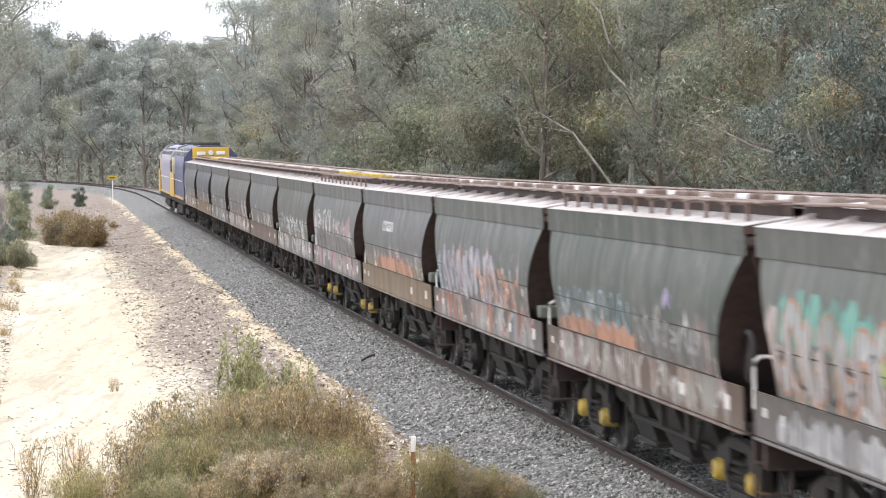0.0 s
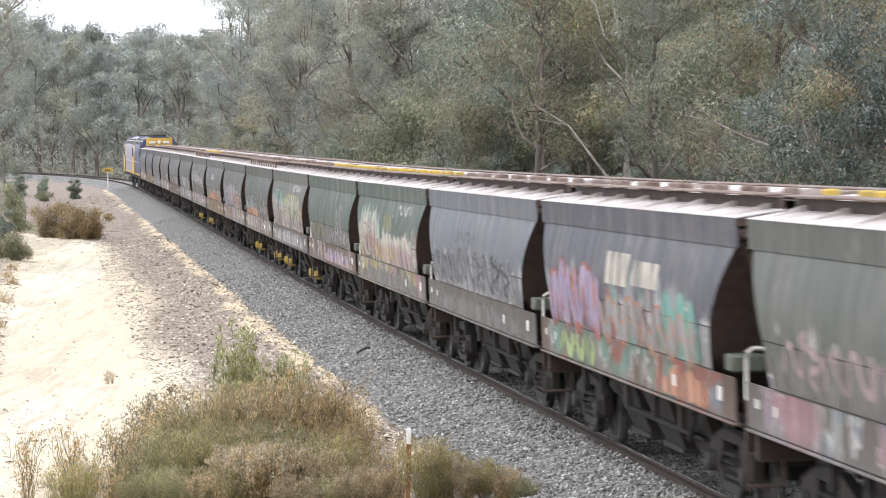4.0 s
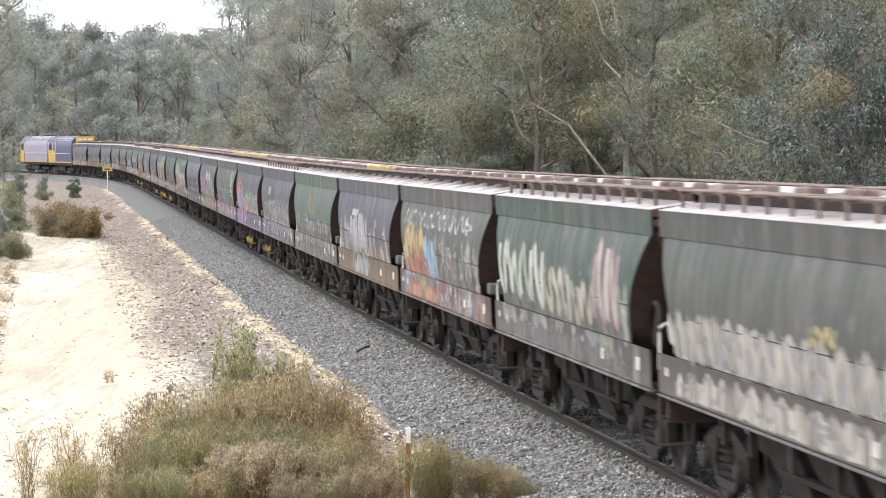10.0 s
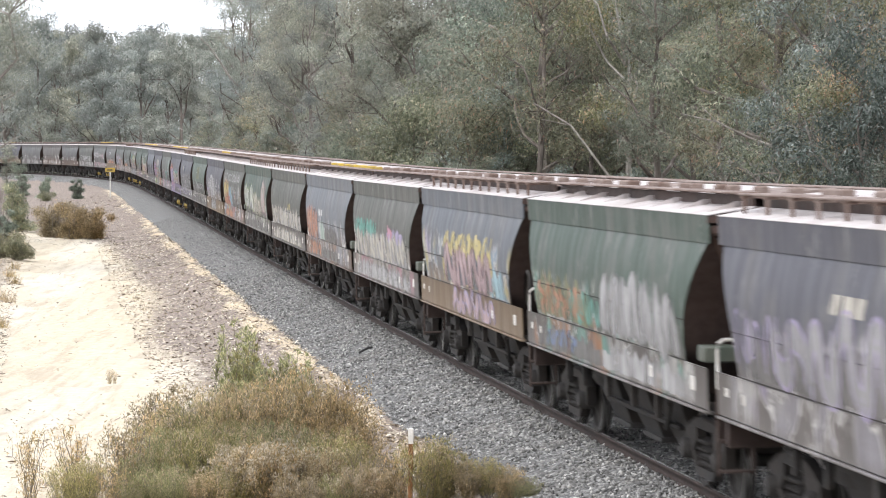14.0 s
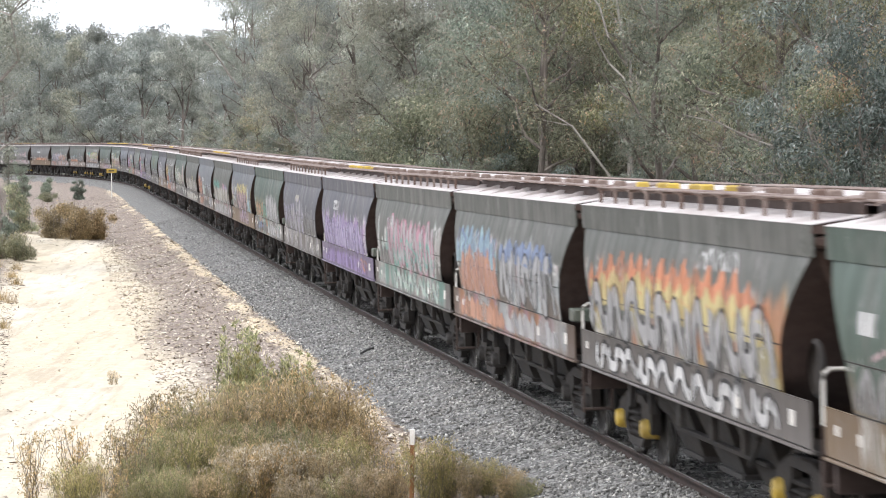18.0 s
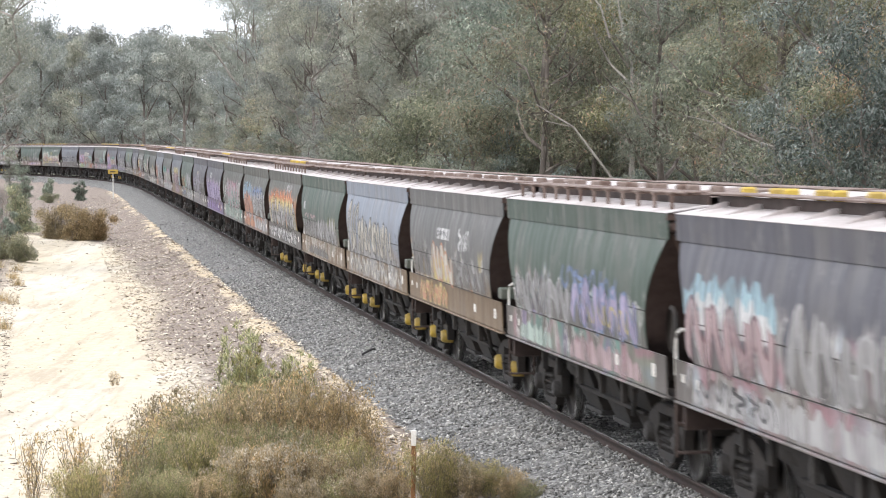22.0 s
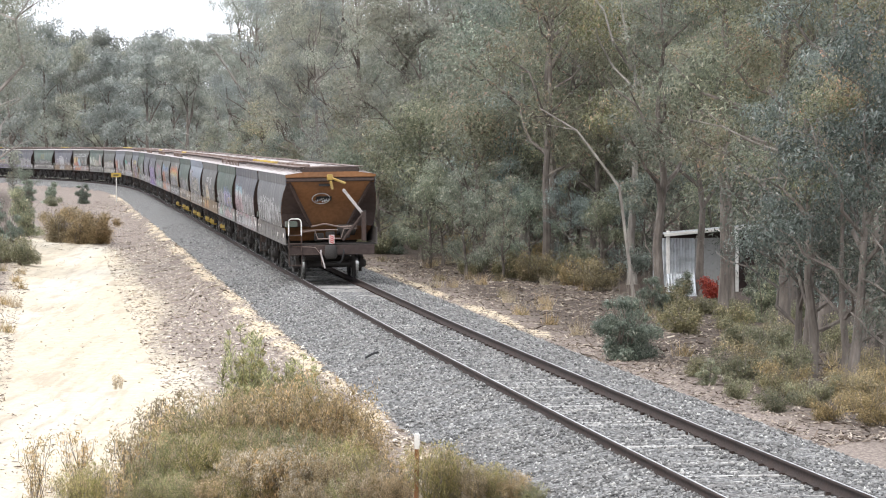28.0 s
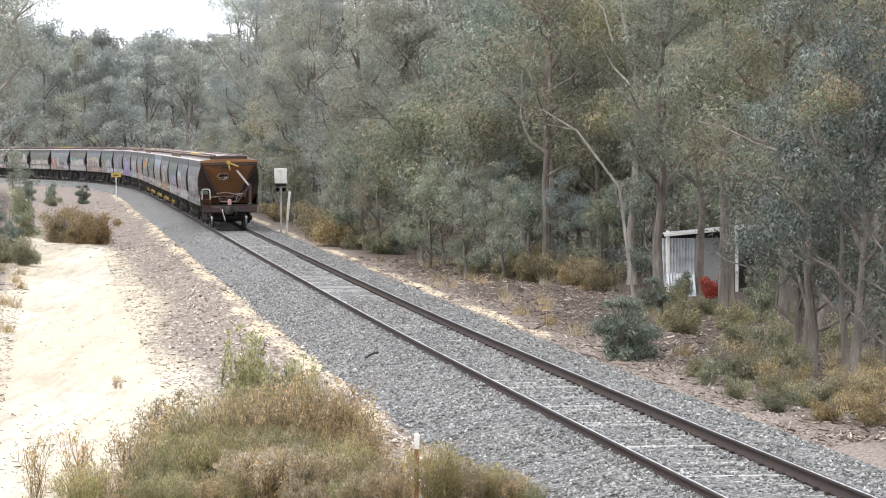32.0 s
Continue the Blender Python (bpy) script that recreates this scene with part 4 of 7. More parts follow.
def spray(w, seed, ink, y0, y1, z0, z1, thick=0.05, count=6, side=-1, lift=0.006, line=None):
    """Loose sprayed scrawl lying on the near side, rounded loops that are no letters; with a line ink each is a fat shape with its outline."""
    r = random.Random(seed)
    g = Geo()
    chunky = line is not None
    prof_z = [p[1] for p in SIDE][::-1] + [2.93]
    prof_h = [p[0] for p in SIDE][::-1] + [1.335]

    def surf(z, up):
        if z > 1.57:
            return side * (float(np.interp(z, prof_z, prof_h)) + up)
        return side * (1.392 + (z - 1.12) * 0.022 + up + 0.002)

    def ribbon(pts, widths, up):
        vs = []
        for i, ((y, z), th) in enumerate(zip(pts, widths)):
            a, b = pts[max(i - 1, 0)], pts[min(i + 1, len(pts) - 1)]
            dy, dz = b[0] - a[0], b[1] - a[1]
            n = math.hypot(dy, dz) or 1
            for sgn in (-1, 1):
                yy, zz = y - dz / n * th * 0.5 * sgn, min(max(z + dy / n * th * 0.5 * sgn, 1.14), 2.88)
                vs.append((surf(zz, up), yy, zz))
        return vs, [(2 * i, 2 * i + 1, 2 * i + 3, 2 * i + 2) for i in range(len(pts) - 1)]
    step = (y1 - y0) / count
    for k in range(count):
        yc, ww = y0 + step * (k + 0.5), step * r.uniform(0.42, 0.66)
        zb, zt = z0 + r.uniform(0, 0.15) * (z1 - z0), z1 - r.uniform(0, 0.25) * (z1 - z0)
        style = r.choice((1, 2, 3, 3)) if not chunky else r.choice((1, 3, 3))
        if style == 0:
            pts = [(yc + ww * math.cos(a), (zb + zt) / 2 + (zt - zb) / 2 * math.sin(a) * (1 + 0.15 * math.sin(3 * a))) for a in np.linspace(0.6, 6.6, 22)]
        elif style == 1:
            pts = [(yc - ww, zb), (yc - ww * 0.9, zt * 0.6 + zb * 0.4), (yc - ww * 0.3, zt), (yc + ww * 0.2, zt * 0.8 + zb * 0.2), (yc, zb * 0.7 + zt * 0.3), (yc + ww * 0.5, zb), (yc + ww, zb * 0.6 + zt * 0.4), (yc + ww * 0.8, zt)]
        elif style == 2:
            pts = [(yc + ww * math.sin(a * 1.5) * (0.4 + 0.6 * t), zb + (zt - zb) * t) for t, a in zip(np.linspace(0, 1, 18), np.linspace(0, 6.0, 18))]
        else:
            pts = [(yc - ww, zt), (yc - ww * 0.7, zb), (yc - ww * 0.1, zb + 0.1), (yc + ww * 0.1, zt), (yc + ww * 0.6, zt - 0.06), (yc + ww, zb)]
        slant = r.uniform(-0.25, 0.35)
        pts = [(y + (z - zb) * slant, z) for y, z in pts]
        # smooth
        for _ in range(2):
            q = [pts[0]]
            for a, b in zip(pts, pts[1:]):
                q += [(a[0] * 0.75 + b[0] * 0.25, a[1] * 0.75 + b[1] * 0.25), (a[0] * 0.25 + b[0] * 0.75, a[1] * 0.25 + b[1] * 0.75)]
            pts = q + [pts[-1]]
        if chunky:
            shape = part("sprayed_shape", Geo().add(*ribbon(pts, [thick] * len(pts), lift + 0.001 + 0.0003 * k)), ink, w, "fat sprayed shape", 0)
            part("sprayed_outline", Geo().add(*ribbon(pts, [thick + 0.09] * len(pts), lift)), line, shape, "", 0)
        else:
            g.add(*ribbon(pts, [thick * r.uniform(0.75, 1.1) for _ in pts], lift))
    if not chunky:
        part("spray_paint", g, ink, w, "faded sprayed scrawl on the wagon side", 0)


def side_surface(side, z, lift):
    if z > 1.57:
        return side * (float(np.interp(z, [p[1] for p in SIDE][::-1], [p[0] for p in SIDE][::-1])) + lift)
    return side * (1.392 + (z - 1.12) * 0.022 + lift + 0.002)


def panel(w, ink, y0, y1, z0, z1, layer=0, side=-1):
    """A painted-over rectangle lying on the side."""
    rows = 5
    vs = [(side_surface(side, z0 + (z1 - z0) * k / (rows - 1), 0.0035 + 0.0006 * layer), y + 0.03 * math.sin(7 * y0 + k), z0 + (z1 - z0) * k / (rows - 1)) for y in (y0, y1) for k in range(rows)]
    g = Geo().add(vs, [(k, rows + k, rows + k + 1, k + 1) for k in range(rows - 1)])
    part("painted_panel", g, ink, w, "roller-painted patch on the wagon side", 0)


def cloud(w, seed, ink, y0, y1, z0, z1, layer=0, jag=0.35, side=-1):
    """A sprayed field of colour with a spiky upper edge and a ragged lower one."""
    r = random.Random(seed + 70)
    g, n, rows = Geo(), max(8, int((y1 - y0) / 0.09)), 7
    tops, u = [], 0.0
    for i in range(n + 1):
        u += r.uniform(0.1, 0.42)
        edge = min(1.0, 4.0 * min(i, n - i) / n + 0.35)
        tops.append(z1 - (z1 - z0) * (jag * abs((u % 2.0) - 1.0) + r.uniform(0, 0.08) + 0.5 * (1 - edge)))
    vs = []
    for i, t in enumerate(tops):
        b = z0 + r.uniform(0, 0.1) * (z1 - z0)
        for k in range(rows):
            z = min(max(b + (t - b) * k / (rows - 1), 1.14), 2.88)
            vs.append((side_surface(side, z, 0.0035 + 0.0006 * layer), y0 + (y1 - y0) * i / n + (z - z0) * 0.12, z))
    g.add(vs, [(i * rows + k, (i + 1) * rows + k, (i + 1) * rows + k + 1, i * rows + k + 1) for i in range(n) for k in range(rows - 1)])
    part("sprayed_field", g, ink, w, "sprayed field of colour on the wagon side", 0)


def ink_material(name, color):
    n = Nodes(name)
    wear = n.step(n.noise(7, 4, n.scaled(1, 1, 0.4)), 0.4, 0.62)
    m = n.done(n.mix(n.math("MULTIPLY", wear, 0.5), color, tuple(c * 0.55 + 0.06 for c in color)), 0.7)
    # worn through to the paint below
    thin = n.math("ADD", n.step(n.noise(2.5, 4, n.scaled(1, 1.6, 0.35)), 0.4, 0.68, 0.0, 0.62), n.math("MULTIPLY", n.noise(30, 2), 0.16))
    clear = n.t.nodes.new("ShaderNodeBsdfTransparent")
    mx = n.t.nodes.new("ShaderNodeMixShader")
    n.t.links.new(thin, mx.inputs[0])
    n.t.links.new(n.b.outputs[0], mx.inputs[1])
    n.t.links.new(clear.outputs[0], mx.inputs[2])
    n.t.links.new(mx.outputs[0], n.t.nodes["Material Output"].inputs[0])
    return m


# inks greyed by a quarter, partly painting in the haze over far wagons
INK = {name: ink_material(name + "_spray", tuple(0.76 * c + 0.24 * 0.9 * sum(rgb) / 3 for c in rgb)) for name, rgb in {
    "white": (0.66, 0.65, 0.64), "grey": (0.33, 0.32, 0.32), "black": (0.025, 0.025, 0.03), "yellow": (0.62, 0.5, 0.16), "pink": (0.6, 0.24, 0.34), "teal": (0.13, 0.42, 0.34),
    "red": (0.5, 0.1, 0.06), "lilac": (0.4, 0.33, 0.52), "blue": (0.16, 0.24, 0.44), "orange": (0.56, 0.24, 0.12), "fire": (0.68, 0.2, 0.05), "silver": (0.42, 0.41, 0.41), "cream": (0.55, 0.5, 0.41),
    "sky": (0.3, 0.5, 0.58), "purple": (0.25, 0.16, 0.38), "plum": (0.2, 0.09, 0.11), "rose": (0.46, 0.31, 0.32), "lime": (0.4, 0.52, 0.16), "mint": (0.42, 0.54, 0.46), "rub": (0.18, 0.168, 0.157), "khaki": (0.25, 0.25, 0.12),
    "slate": (0.13, 0.14, 0.17)}.items()}
# sprayed work, wagon by wagon from the last: F a field with a spiky top, P a painted-over patch, L fat outlined shapes (fill, outline), S a thin scrawl;
# then from, to, low, high (and thickness, number of strokes)
SPRAYED = {
    0: [("F", "rub", -5.0, 5.2, 1.58, 2.3), ("L", "silver", "grey", -4.6, 4.8, 1.65, 2.25, 0.16, 9), ("S", "white", -2.5, 4.8, 2.15, 2.45, 0.05, 9), ("F", "rub", -5.2, 5.4, 1.14, 1.52)],
    1: [("F", "sky", 1.0, 5.6, 2.1, 2.66), ("F", "white", 1.2, 5.4, 1.95, 2.46), ("L", "rose", "plum", 1.3, 5.4, 1.62, 2.26, 0.26, 4), ("F", "rub", -5.2, 0.6, 1.58, 2.3), ("L", "grey", "silver", -5.1, 0.6, 1.66, 2.36, 0.2, 5), ("F", "silver", -5.3, 5.4, 1.14, 1.54), ("S", "black", 1.4, 5.2, 1.2, 1.5, 0.05, 6)],
    2: [("F", "rub", -5.0, 5.3, 1.58, 2.2), ("L", "lilac", "blue", -4.9, -0.2, 1.62, 2.24, 0.2, 5), ("L", "grey", "silver", 0.3, 5.2, 1.62, 2.15, 0.18, 5), ("S", "blue", -3.6, 0.6, 2.05, 2.4, 0.07, 4), ("S", "yellow", -4.4, -1.0, 1.65, 2.0, 0.05, 4), ("F", "rose", -5.0, 0.4, 1.14, 1.5), ("F", "mint", 2.0, 5.0, 1.14, 1.45)],
    3: [("F", "rub", 2.6, 5.3, 1.6, 2.3), ("F", "yellow", -0.4, 2.4, 1.58, 2.25), ("L", "cream", "orange", -0.6, 2.2, 1.6, 2.2, 0.2, 3), ("P", "white", -0.3, 1.5, 2.36, 2.56), ("S", "black", -0.2, 1.4, 2.4, 2.52, 0.03, 5), ("S", "white", -3.1, -1.6, 2.2, 2.62, 0.07, 3), ("F", "rub", -5.0, -0.8, 1.58, 2.1), ("L", "orange", "yellow", 0.4, 4.6, 1.16, 1.5, 0.12, 6), ("S", "grey", -4.4, -1.2, 1.65, 2.1, 0.1, 4)],
    4: [("L", "cream", "black", 2.9, 5.1, 1.68, 2.74, 0.2, 2), ("L", "cream", "black", -4.0, 2.8, 1.68, 2.4, 0.17, 8), ("L", "cream", "grey", -5.4, 5.3, 1.17, 1.54, 0.09, 12), ("F", "grey", -5.0, 5.3, 1.58, 1.86)],
    5: [("P", "white", 4.4, 5.0, 2.3, 2.5), ("F", "rub", -5.1, 5.3, 1.58, 2.16), ("L", "silver", "grey", -4.6, 0.4, 1.6, 2.16, 0.14, 6), ("S", "rose", 1.0, 4.6, 2.1, 2.2, 0.06, 3), ("F", "khaki", -5.0, -2.4, 1.9, 2.3), ("F", "rub", -2.0, 4.0, 1.14, 1.42), ("S", "grey", 0.6, 5.0, 1.62, 2.05, 0.12, 6)],
    6: [("F", "fire", -5.1, 5.4, 2.0, 2.74), ("F", "yellow", -5.0, 5.3, 1.95, 2.5), ("L", "silver", "black", -5.0, 5.3, 1.6, 2.3, 0.24, 8), ("S", "white", -3.4, -1.3, 2.62, 2.86, 0.05, 4), ("L", "white", "black", -5.2, 5.3, 1.16, 1.52, 0.13, 10)],
    7: [("F", "sky", 0.6, 5.5, 2.0, 2.76), ("S", "blue", 0.8, 5.3, 2.2, 2.66, 0.07, 8), ("F", "orange", 0.6, 5.2, 1.58, 2.36), ("L", "orange", "rose", 0.8, 5.0, 1.62, 2.3, 0.2, 4), ("F", "blue", -5.0, 0.3, 2.2, 2.62), ("L", "silver", "black", -4.9, 0.3, 1.6, 2.44, 0.24, 5), ("F", "orange", 0.2, 5.4, 1.14, 1.54), ("F", "silver", -5.2, 0.0, 1.14, 1.54)],
    8: [("F", "pink", -4.7, 3.0, 1.9, 2.62), ("L", "silver", "pink", -4.6, 3.0, 1.6, 2.56, 0.24, 7), ("S", "teal", -4.2, 2.4, 1.62, 2.3, 0.09, 6), ("F", "rub", 3.0, 5.3, 1.58, 2.0), ("L", "mint", "grey", -4.8, 2.4, 1.16, 1.52, 0.13, 7)],
    9: [("F", "purple", -5.0, 5.3, 1.58, 2.36), ("F", "lilac", -4.6, 5.0, 1.6, 2.2), ("L", "lilac", "purple", -4.8, 5.0, 1.62, 2.25, 0.22, 7), ("P", "white", 1.3, 2.6, 2.46, 2.68), ("S", "black", 1.4, 2.5, 2.5, 2.62, 0.03, 4), ("F", "purple", -5.3, 5.4, 1.13, 1.55), ("S", "orange", -5.2, -3.8, 1.2, 1.5, 0.08, 2)],
    10: [("F", "rub", -4.8, 4.8, 1.58, 2.2), ("L", "grey", "lilac", -1.2, 3.4, 1.62, 2.36, 0.24, 4), ("P", "cream", 0.1, 1.3, 2.42, 2.6), ("S", "grey", -4.7, -1.6, 1.65, 2.4, 0.06, 5), ("S", "lilac", 3.4, 5.2, 1.7, 2.3, 0.06, 3)],
    11: [("F", "khaki", 0.6, 5.3, 1.58, 2.3), ("S", "orange", 1.2, 5.0, 1.62, 2.1, 0.1, 6), ("S", "teal", 0.0, 2.2, 1.6, 2.1, 0.12, 3), ("F", "grey", -5.0, -0.2, 1.6, 2.46), ("L", "silver", "grey", -4.9, -0.2, 1.6, 2.36, 0.24, 5), ("F", "silver", -5.3, 0.0, 1.14, 1.54), ("F", "rub", 0.0, 5.4, 1.14, 1.5), ("S", "blue", 2.0, 4.6, 1.18, 1.48, 0.07, 4)],
    12: [("F", "yellow", -3.9, 2.7, 1.6, 2.6), ("F", "slate", -3.3, 2.3, 1.6, 2.36), ("L", "rose", "plum", -3.4, 2.2, 1.6, 2.3, 0.26, 5), ("S", "yellow", -3.6, 2.4, 2.2, 2.56, 0.1, 6), ("F", "sky", -5.0, -3.3, 1.58, 2.1), ("L", "rose", "lilac", -3.6, 1.6, 1.16, 1.52, 0.16, 5), ("S", "grey", 3.0, 4.8, 2.2, 2.6, 0.04, 3)],
    13: [("F", "teal", 0.8, 5.3, 2.0, 2.46), ("F", "silver", -5.0, 5.3, 1.58, 2.2), ("L", "cream", "grey", -5.0, 5.2, 1.62, 2.16, 0.2, 9), ("S", "teal", 0.6, 5.2, 2.12, 2.4, 0.08, 7), ("F", "lilac", -4.6, -1.4, 2.0, 2.36), ("S", "pink", -2.6, -1.6, 2.1, 2.36, 0.1, 2), ("F", "silver", -5.3, 5.4, 1.13, 1.55), ("S", "grey", -5.0, 5.2, 1.18, 1.5, 0.05, 10)],
    14: [("L", "orange", "rose", 2.3, 5.2, 1.6, 2.3, 0.3, 3), ("P", "white", 0.6, 1.7, 2.2, 2.36), ("F", "mint", 0.2, 1.4, 1.58, 2.15), ("F", "rub", -3.2, 0.3, 1.58, 2.05), ("L", "orange", "rub", 1.6, 5.0, 1.16, 1.52, 0.16, 4), ("F", "rub", -3.6, 1.6, 1.14, 1.5)],
    15: [("F", "cream", -5.0, 5.4, 1.58, 2.2), ("F", "silver", -5.0, 5.3, 1.6, 2.12), ("L", "cream", "grey", -5.0, 5.2, 1.62, 2.1, 0.18, 10), ("F", "cream", -5.4, 5.4, 1.13, 1.55), ("S", "yellow", -2.2, -1.2, 2.1, 2.3, 0.08, 2), ("S", "grey", -5.2, 5.2, 1.18, 1.5, 0.06, 10)],
    16: [("L", "white", "lime", 1.2, 5.3, 1.7, 2.5, 0.22, 4), ("L", "cream", "khaki", -2.8, 0.8, 1.62, 2.26, 0.2, 4), ("F", "rub", -5.0, 5.3, 1.58, 1.96), ("L", "cream", "pink", -4.8, -3.0, 1.66, 2.74, 0.22, 2), ("F", "rub", -5.3, 5.4, 1.13, 1.5)],
    17: [("S", "white", -4.6, 5.2, 2.45, 2.8, 0.06, 11), ("L", "yellow", "orange", 2.0, 5.0, 1.9, 2.4, 0.28, 3), ("L", "sky", "blue", 0.2, 1.7, 1.62, 2.3, 0.24, 2), ("S", "red", 1.4, 3.6, 1.6, 2.1, 0.09, 4), ("F", "orange", 1.0, 5.2, 1.58, 1.95), ("F", "rub", -5.0, 0.0, 1.58, 2.0), ("S", "silver", -4.6, -0.4, 1.64, 2.3, 0.08, 6), ("F", "orange", 0.4, 5.2, 1.13, 1.46)],
    18: [("L", "silver", "white", -0.8, 2.8, 1.6, 2.46, 0.26, 4), ("P", "white", 1.0, 2.3, 2.42, 2.56), ("L", "silver", "grey", -1.0, 2.6, 1.16, 1.54, 0.2, 4), ("S", "lilac", 2.8, 5.2, 1.7, 2.1, 0.05, 4)],
    19: [("P", "khaki", 0.5, 1.4, 2.2, 2.74), ("P", "khaki", -0.6, 0.3, 2.2, 2.74), ("F", "rub", -5.1, 5.3, 1.58, 2.12), ("S", "silver", -5.0, 5.0, 1.72, 2.06, 0.08, 11), ("F", "rub", -5.3, 5.4, 1.13, 1.5)],
    20: [("P", "cream", 1.8, 2.7, 2.4, 2.62), ("P", "slate", 0.1, 1.5, 2.3, 2.66), ("F", "silver", -4.8, 5.2, 1.58, 2.3), ("L", "rub", "silver", -4.6, 5.0, 1.62, 2.24, 0.16, 9), ("S", "lilac", -4.8, 5.0, 1.18, 1.5, 0.07, 9), ("F", "rub", -5.3, 5.4, 1.13, 1.5)],
    21: [("F", "fire", 1.9, 5.4, 1.95, 2.72), ("L", "lilac", "rose", 1.7, 5.3, 1.6, 2.36, 0.28, 4), ("F", "teal", -4.2, 0.9, 1.9, 2.4), ("L", "cream", "black", -4.4, 1.0, 1.6, 2.26, 0.16, 6), ("S", "orange", -4.2, 1.0, 1.7, 2.2, 0.06, 6), ("L", "lilac", "pink", 1.6, 5.3, 1.15, 1.54, 0.24, 4), ("F", "rub", -5.2, 1.2, 1.13, 1.5)],
    22: [("P", "mint", -5.0, -3.7, 1.9, 2.84), ("F", "rub", -5.0, 5.2, 1.58, 2.2), ("S", "rose", 0.4, 4.6, 1.7, 2.2, 0.09, 5), ("S", "teal", -3.0, 0.0, 1.65, 2.1, 0.09, 4)],
    23: [("F", "fire", 1.5, 5.4, 1.7, 2.46), ("L", "lilac", "red", 1.5, 5.3, 1.6, 2.36, 0.26, 5), ("P", "cream", -0.7, 0.9, 2.26, 2.66), ("P", "cream", -2.6, -1.0, 2.3, 2.6), ("F", "teal", -5.0, -2.6, 1.58, 2.4), ("L", "grey", "orange", -4.6, 1.2, 1.6, 2.1, 0.2, 5), ("L", "lime", "rub", 2.0, 4.6, 1.15, 1.5, 0.2, 3), ("F", "orange", -5.2, -2.6, 1.13, 1.54)],
    24: [("F", "grey", -4.8, 5.3, 1.58, 2.2), ("L", "slate", "grey", -4.6, 5.0, 1.62, 2.26, 0.15, 9), ("S", "black", -4.4, 4.8, 1.66, 2.3, 0.07, 9), ("S", "slate", -0.6, 2.2, 2.35, 2.6, 0.04, 5), ("F", "rub", -5.3, 5.4, 1.13, 1.5)],
    25: [("F", "mint", 1.0, 5.4, 1.9, 2.82), ("F", "cream", 1.5, 4.9, 1.95, 2.7), ("L", "cream", "plum", 1.6, 4.9, 1.66, 2.4, 0.18, 5), ("P", "khaki", -1.4, 0.4, 2.3, 2.6), ("F", "cream", -4.9, 1.0, 1.9, 2.26), ("F", "rose", -4.9, 1.2, 1.58, 2.1), ("S", "red", 1.0, 5.0, 1.62, 2.2, 0.06, 6), ("S", "yellow", -2.2, 2.4, 1.6, 2.0, 0.08, 5), ("S", "white", -4.4, -2.2, 2.6, 2.84, 0.05, 3), ("F", "rub", -5.3, 5.4, 1.13, 1.5)],
    26: [("F", "rub", -5.1, 5.3, 1.58, 2.14), ("S", "silver", -3.8, -2.2, 1.9, 2.62, 0.1, 2), ("S", "khaki", 0.4, 4.6, 1.64, 2.05, 0.12, 6), ("S", "silver", -4.8, -0.6, 1.62, 2.0, 0.07, 6), ("F", "rose", -5.3, 1.4, 1.13, 1.5), ("S", "lilac", -4.6, 0.6, 1.18, 1.46, 0.08, 6)],
    27: [("F", "teal", 1.4, 5.4, 2.1, 2.72), ("F", "lime", -5.0, 1.6, 1.9, 2.66), ("L", "silver", "orange", -5.0, 5.2, 1.62, 2.46, 0.24, 8), ("S", "black", -4.8, 5.0, 1.62, 2.3, 0.05, 9), ("S", "white", -4.6, -1.8, 2.62, 2.88, 0.06, 5), ("F", "silver", -5.3, 5.4, 1.13, 1.55), ("S", "grey", -5.0, 5.0, 1.18, 1.5, 0.08, 9)],
    28: [("F", "orange", -1.0, 5.2, 1.58, 1.9), ("S", "sky", -0.4, 5.2, 1.72, 2.26, 0.05, 7), ("F", "rub", -4.9, -0.6, 1.58, 2.1), ("S", "silver", -4.8, -0.6, 1.7, 2.1, 0.06, 6), ("S", "lilac", -3.0, -2.6, 2.2, 2.4, 0.14, 1)],
    29: [("L", "silver", "lilac", -2.0, 4.6, 1.62, 2.4, 0.2, 6), ("S", "orange", -4.8, 0, 1.6, 2.2, 0.1, 5)],
    30: [("P", "white", -0.4, 1.6, 2.4, 2.6), ("S", "black", -0.2, 1.4, 2.44, 2.56, 0.03, 5), ("F", "orange", -4.0, 3.0, 1.58, 1.95)],
    31: [("S", "white", 0.5, 5.2, 2.0, 2.6, 0.1, 5), ("F", "rub", -4.8, 5.0, 1.58, 2.2)],
    32: [("S", "white", -4.0, 4.0, 1.7, 2.2, 0.1, 7)],
}

GREEN, OLIVE, SLATE, GREY, BROWN, PALE = (0.052, 0.078, 0.06), (0.075, 0.078, 0.066), (0.075, 0.075, 0.09), (0.1, 0.1, 0.098), (0.1, 0.09, 0.082), (0.21, 0.235, 0.28)
TAN, DUST, RUSTY, PURPLE = (0.19, 0.134, 0.085), (0.132, 0.119, 0.111), (0.13, 0.09, 0.07), (0.185, 0.15, 0.23)
W, O, Y, B, R, P, L, T = (0.42, 0.41, 0.4), (0.42, 0.18, 0.075), (0.42, 0.35, 0.12), (0.19, 0.29, 0.38), (0.34, 0.095, 0.07), (0.42, 0.23, 0.27), (0.29, 0.24, 0.4), (0.14, 0.33, 0.28)
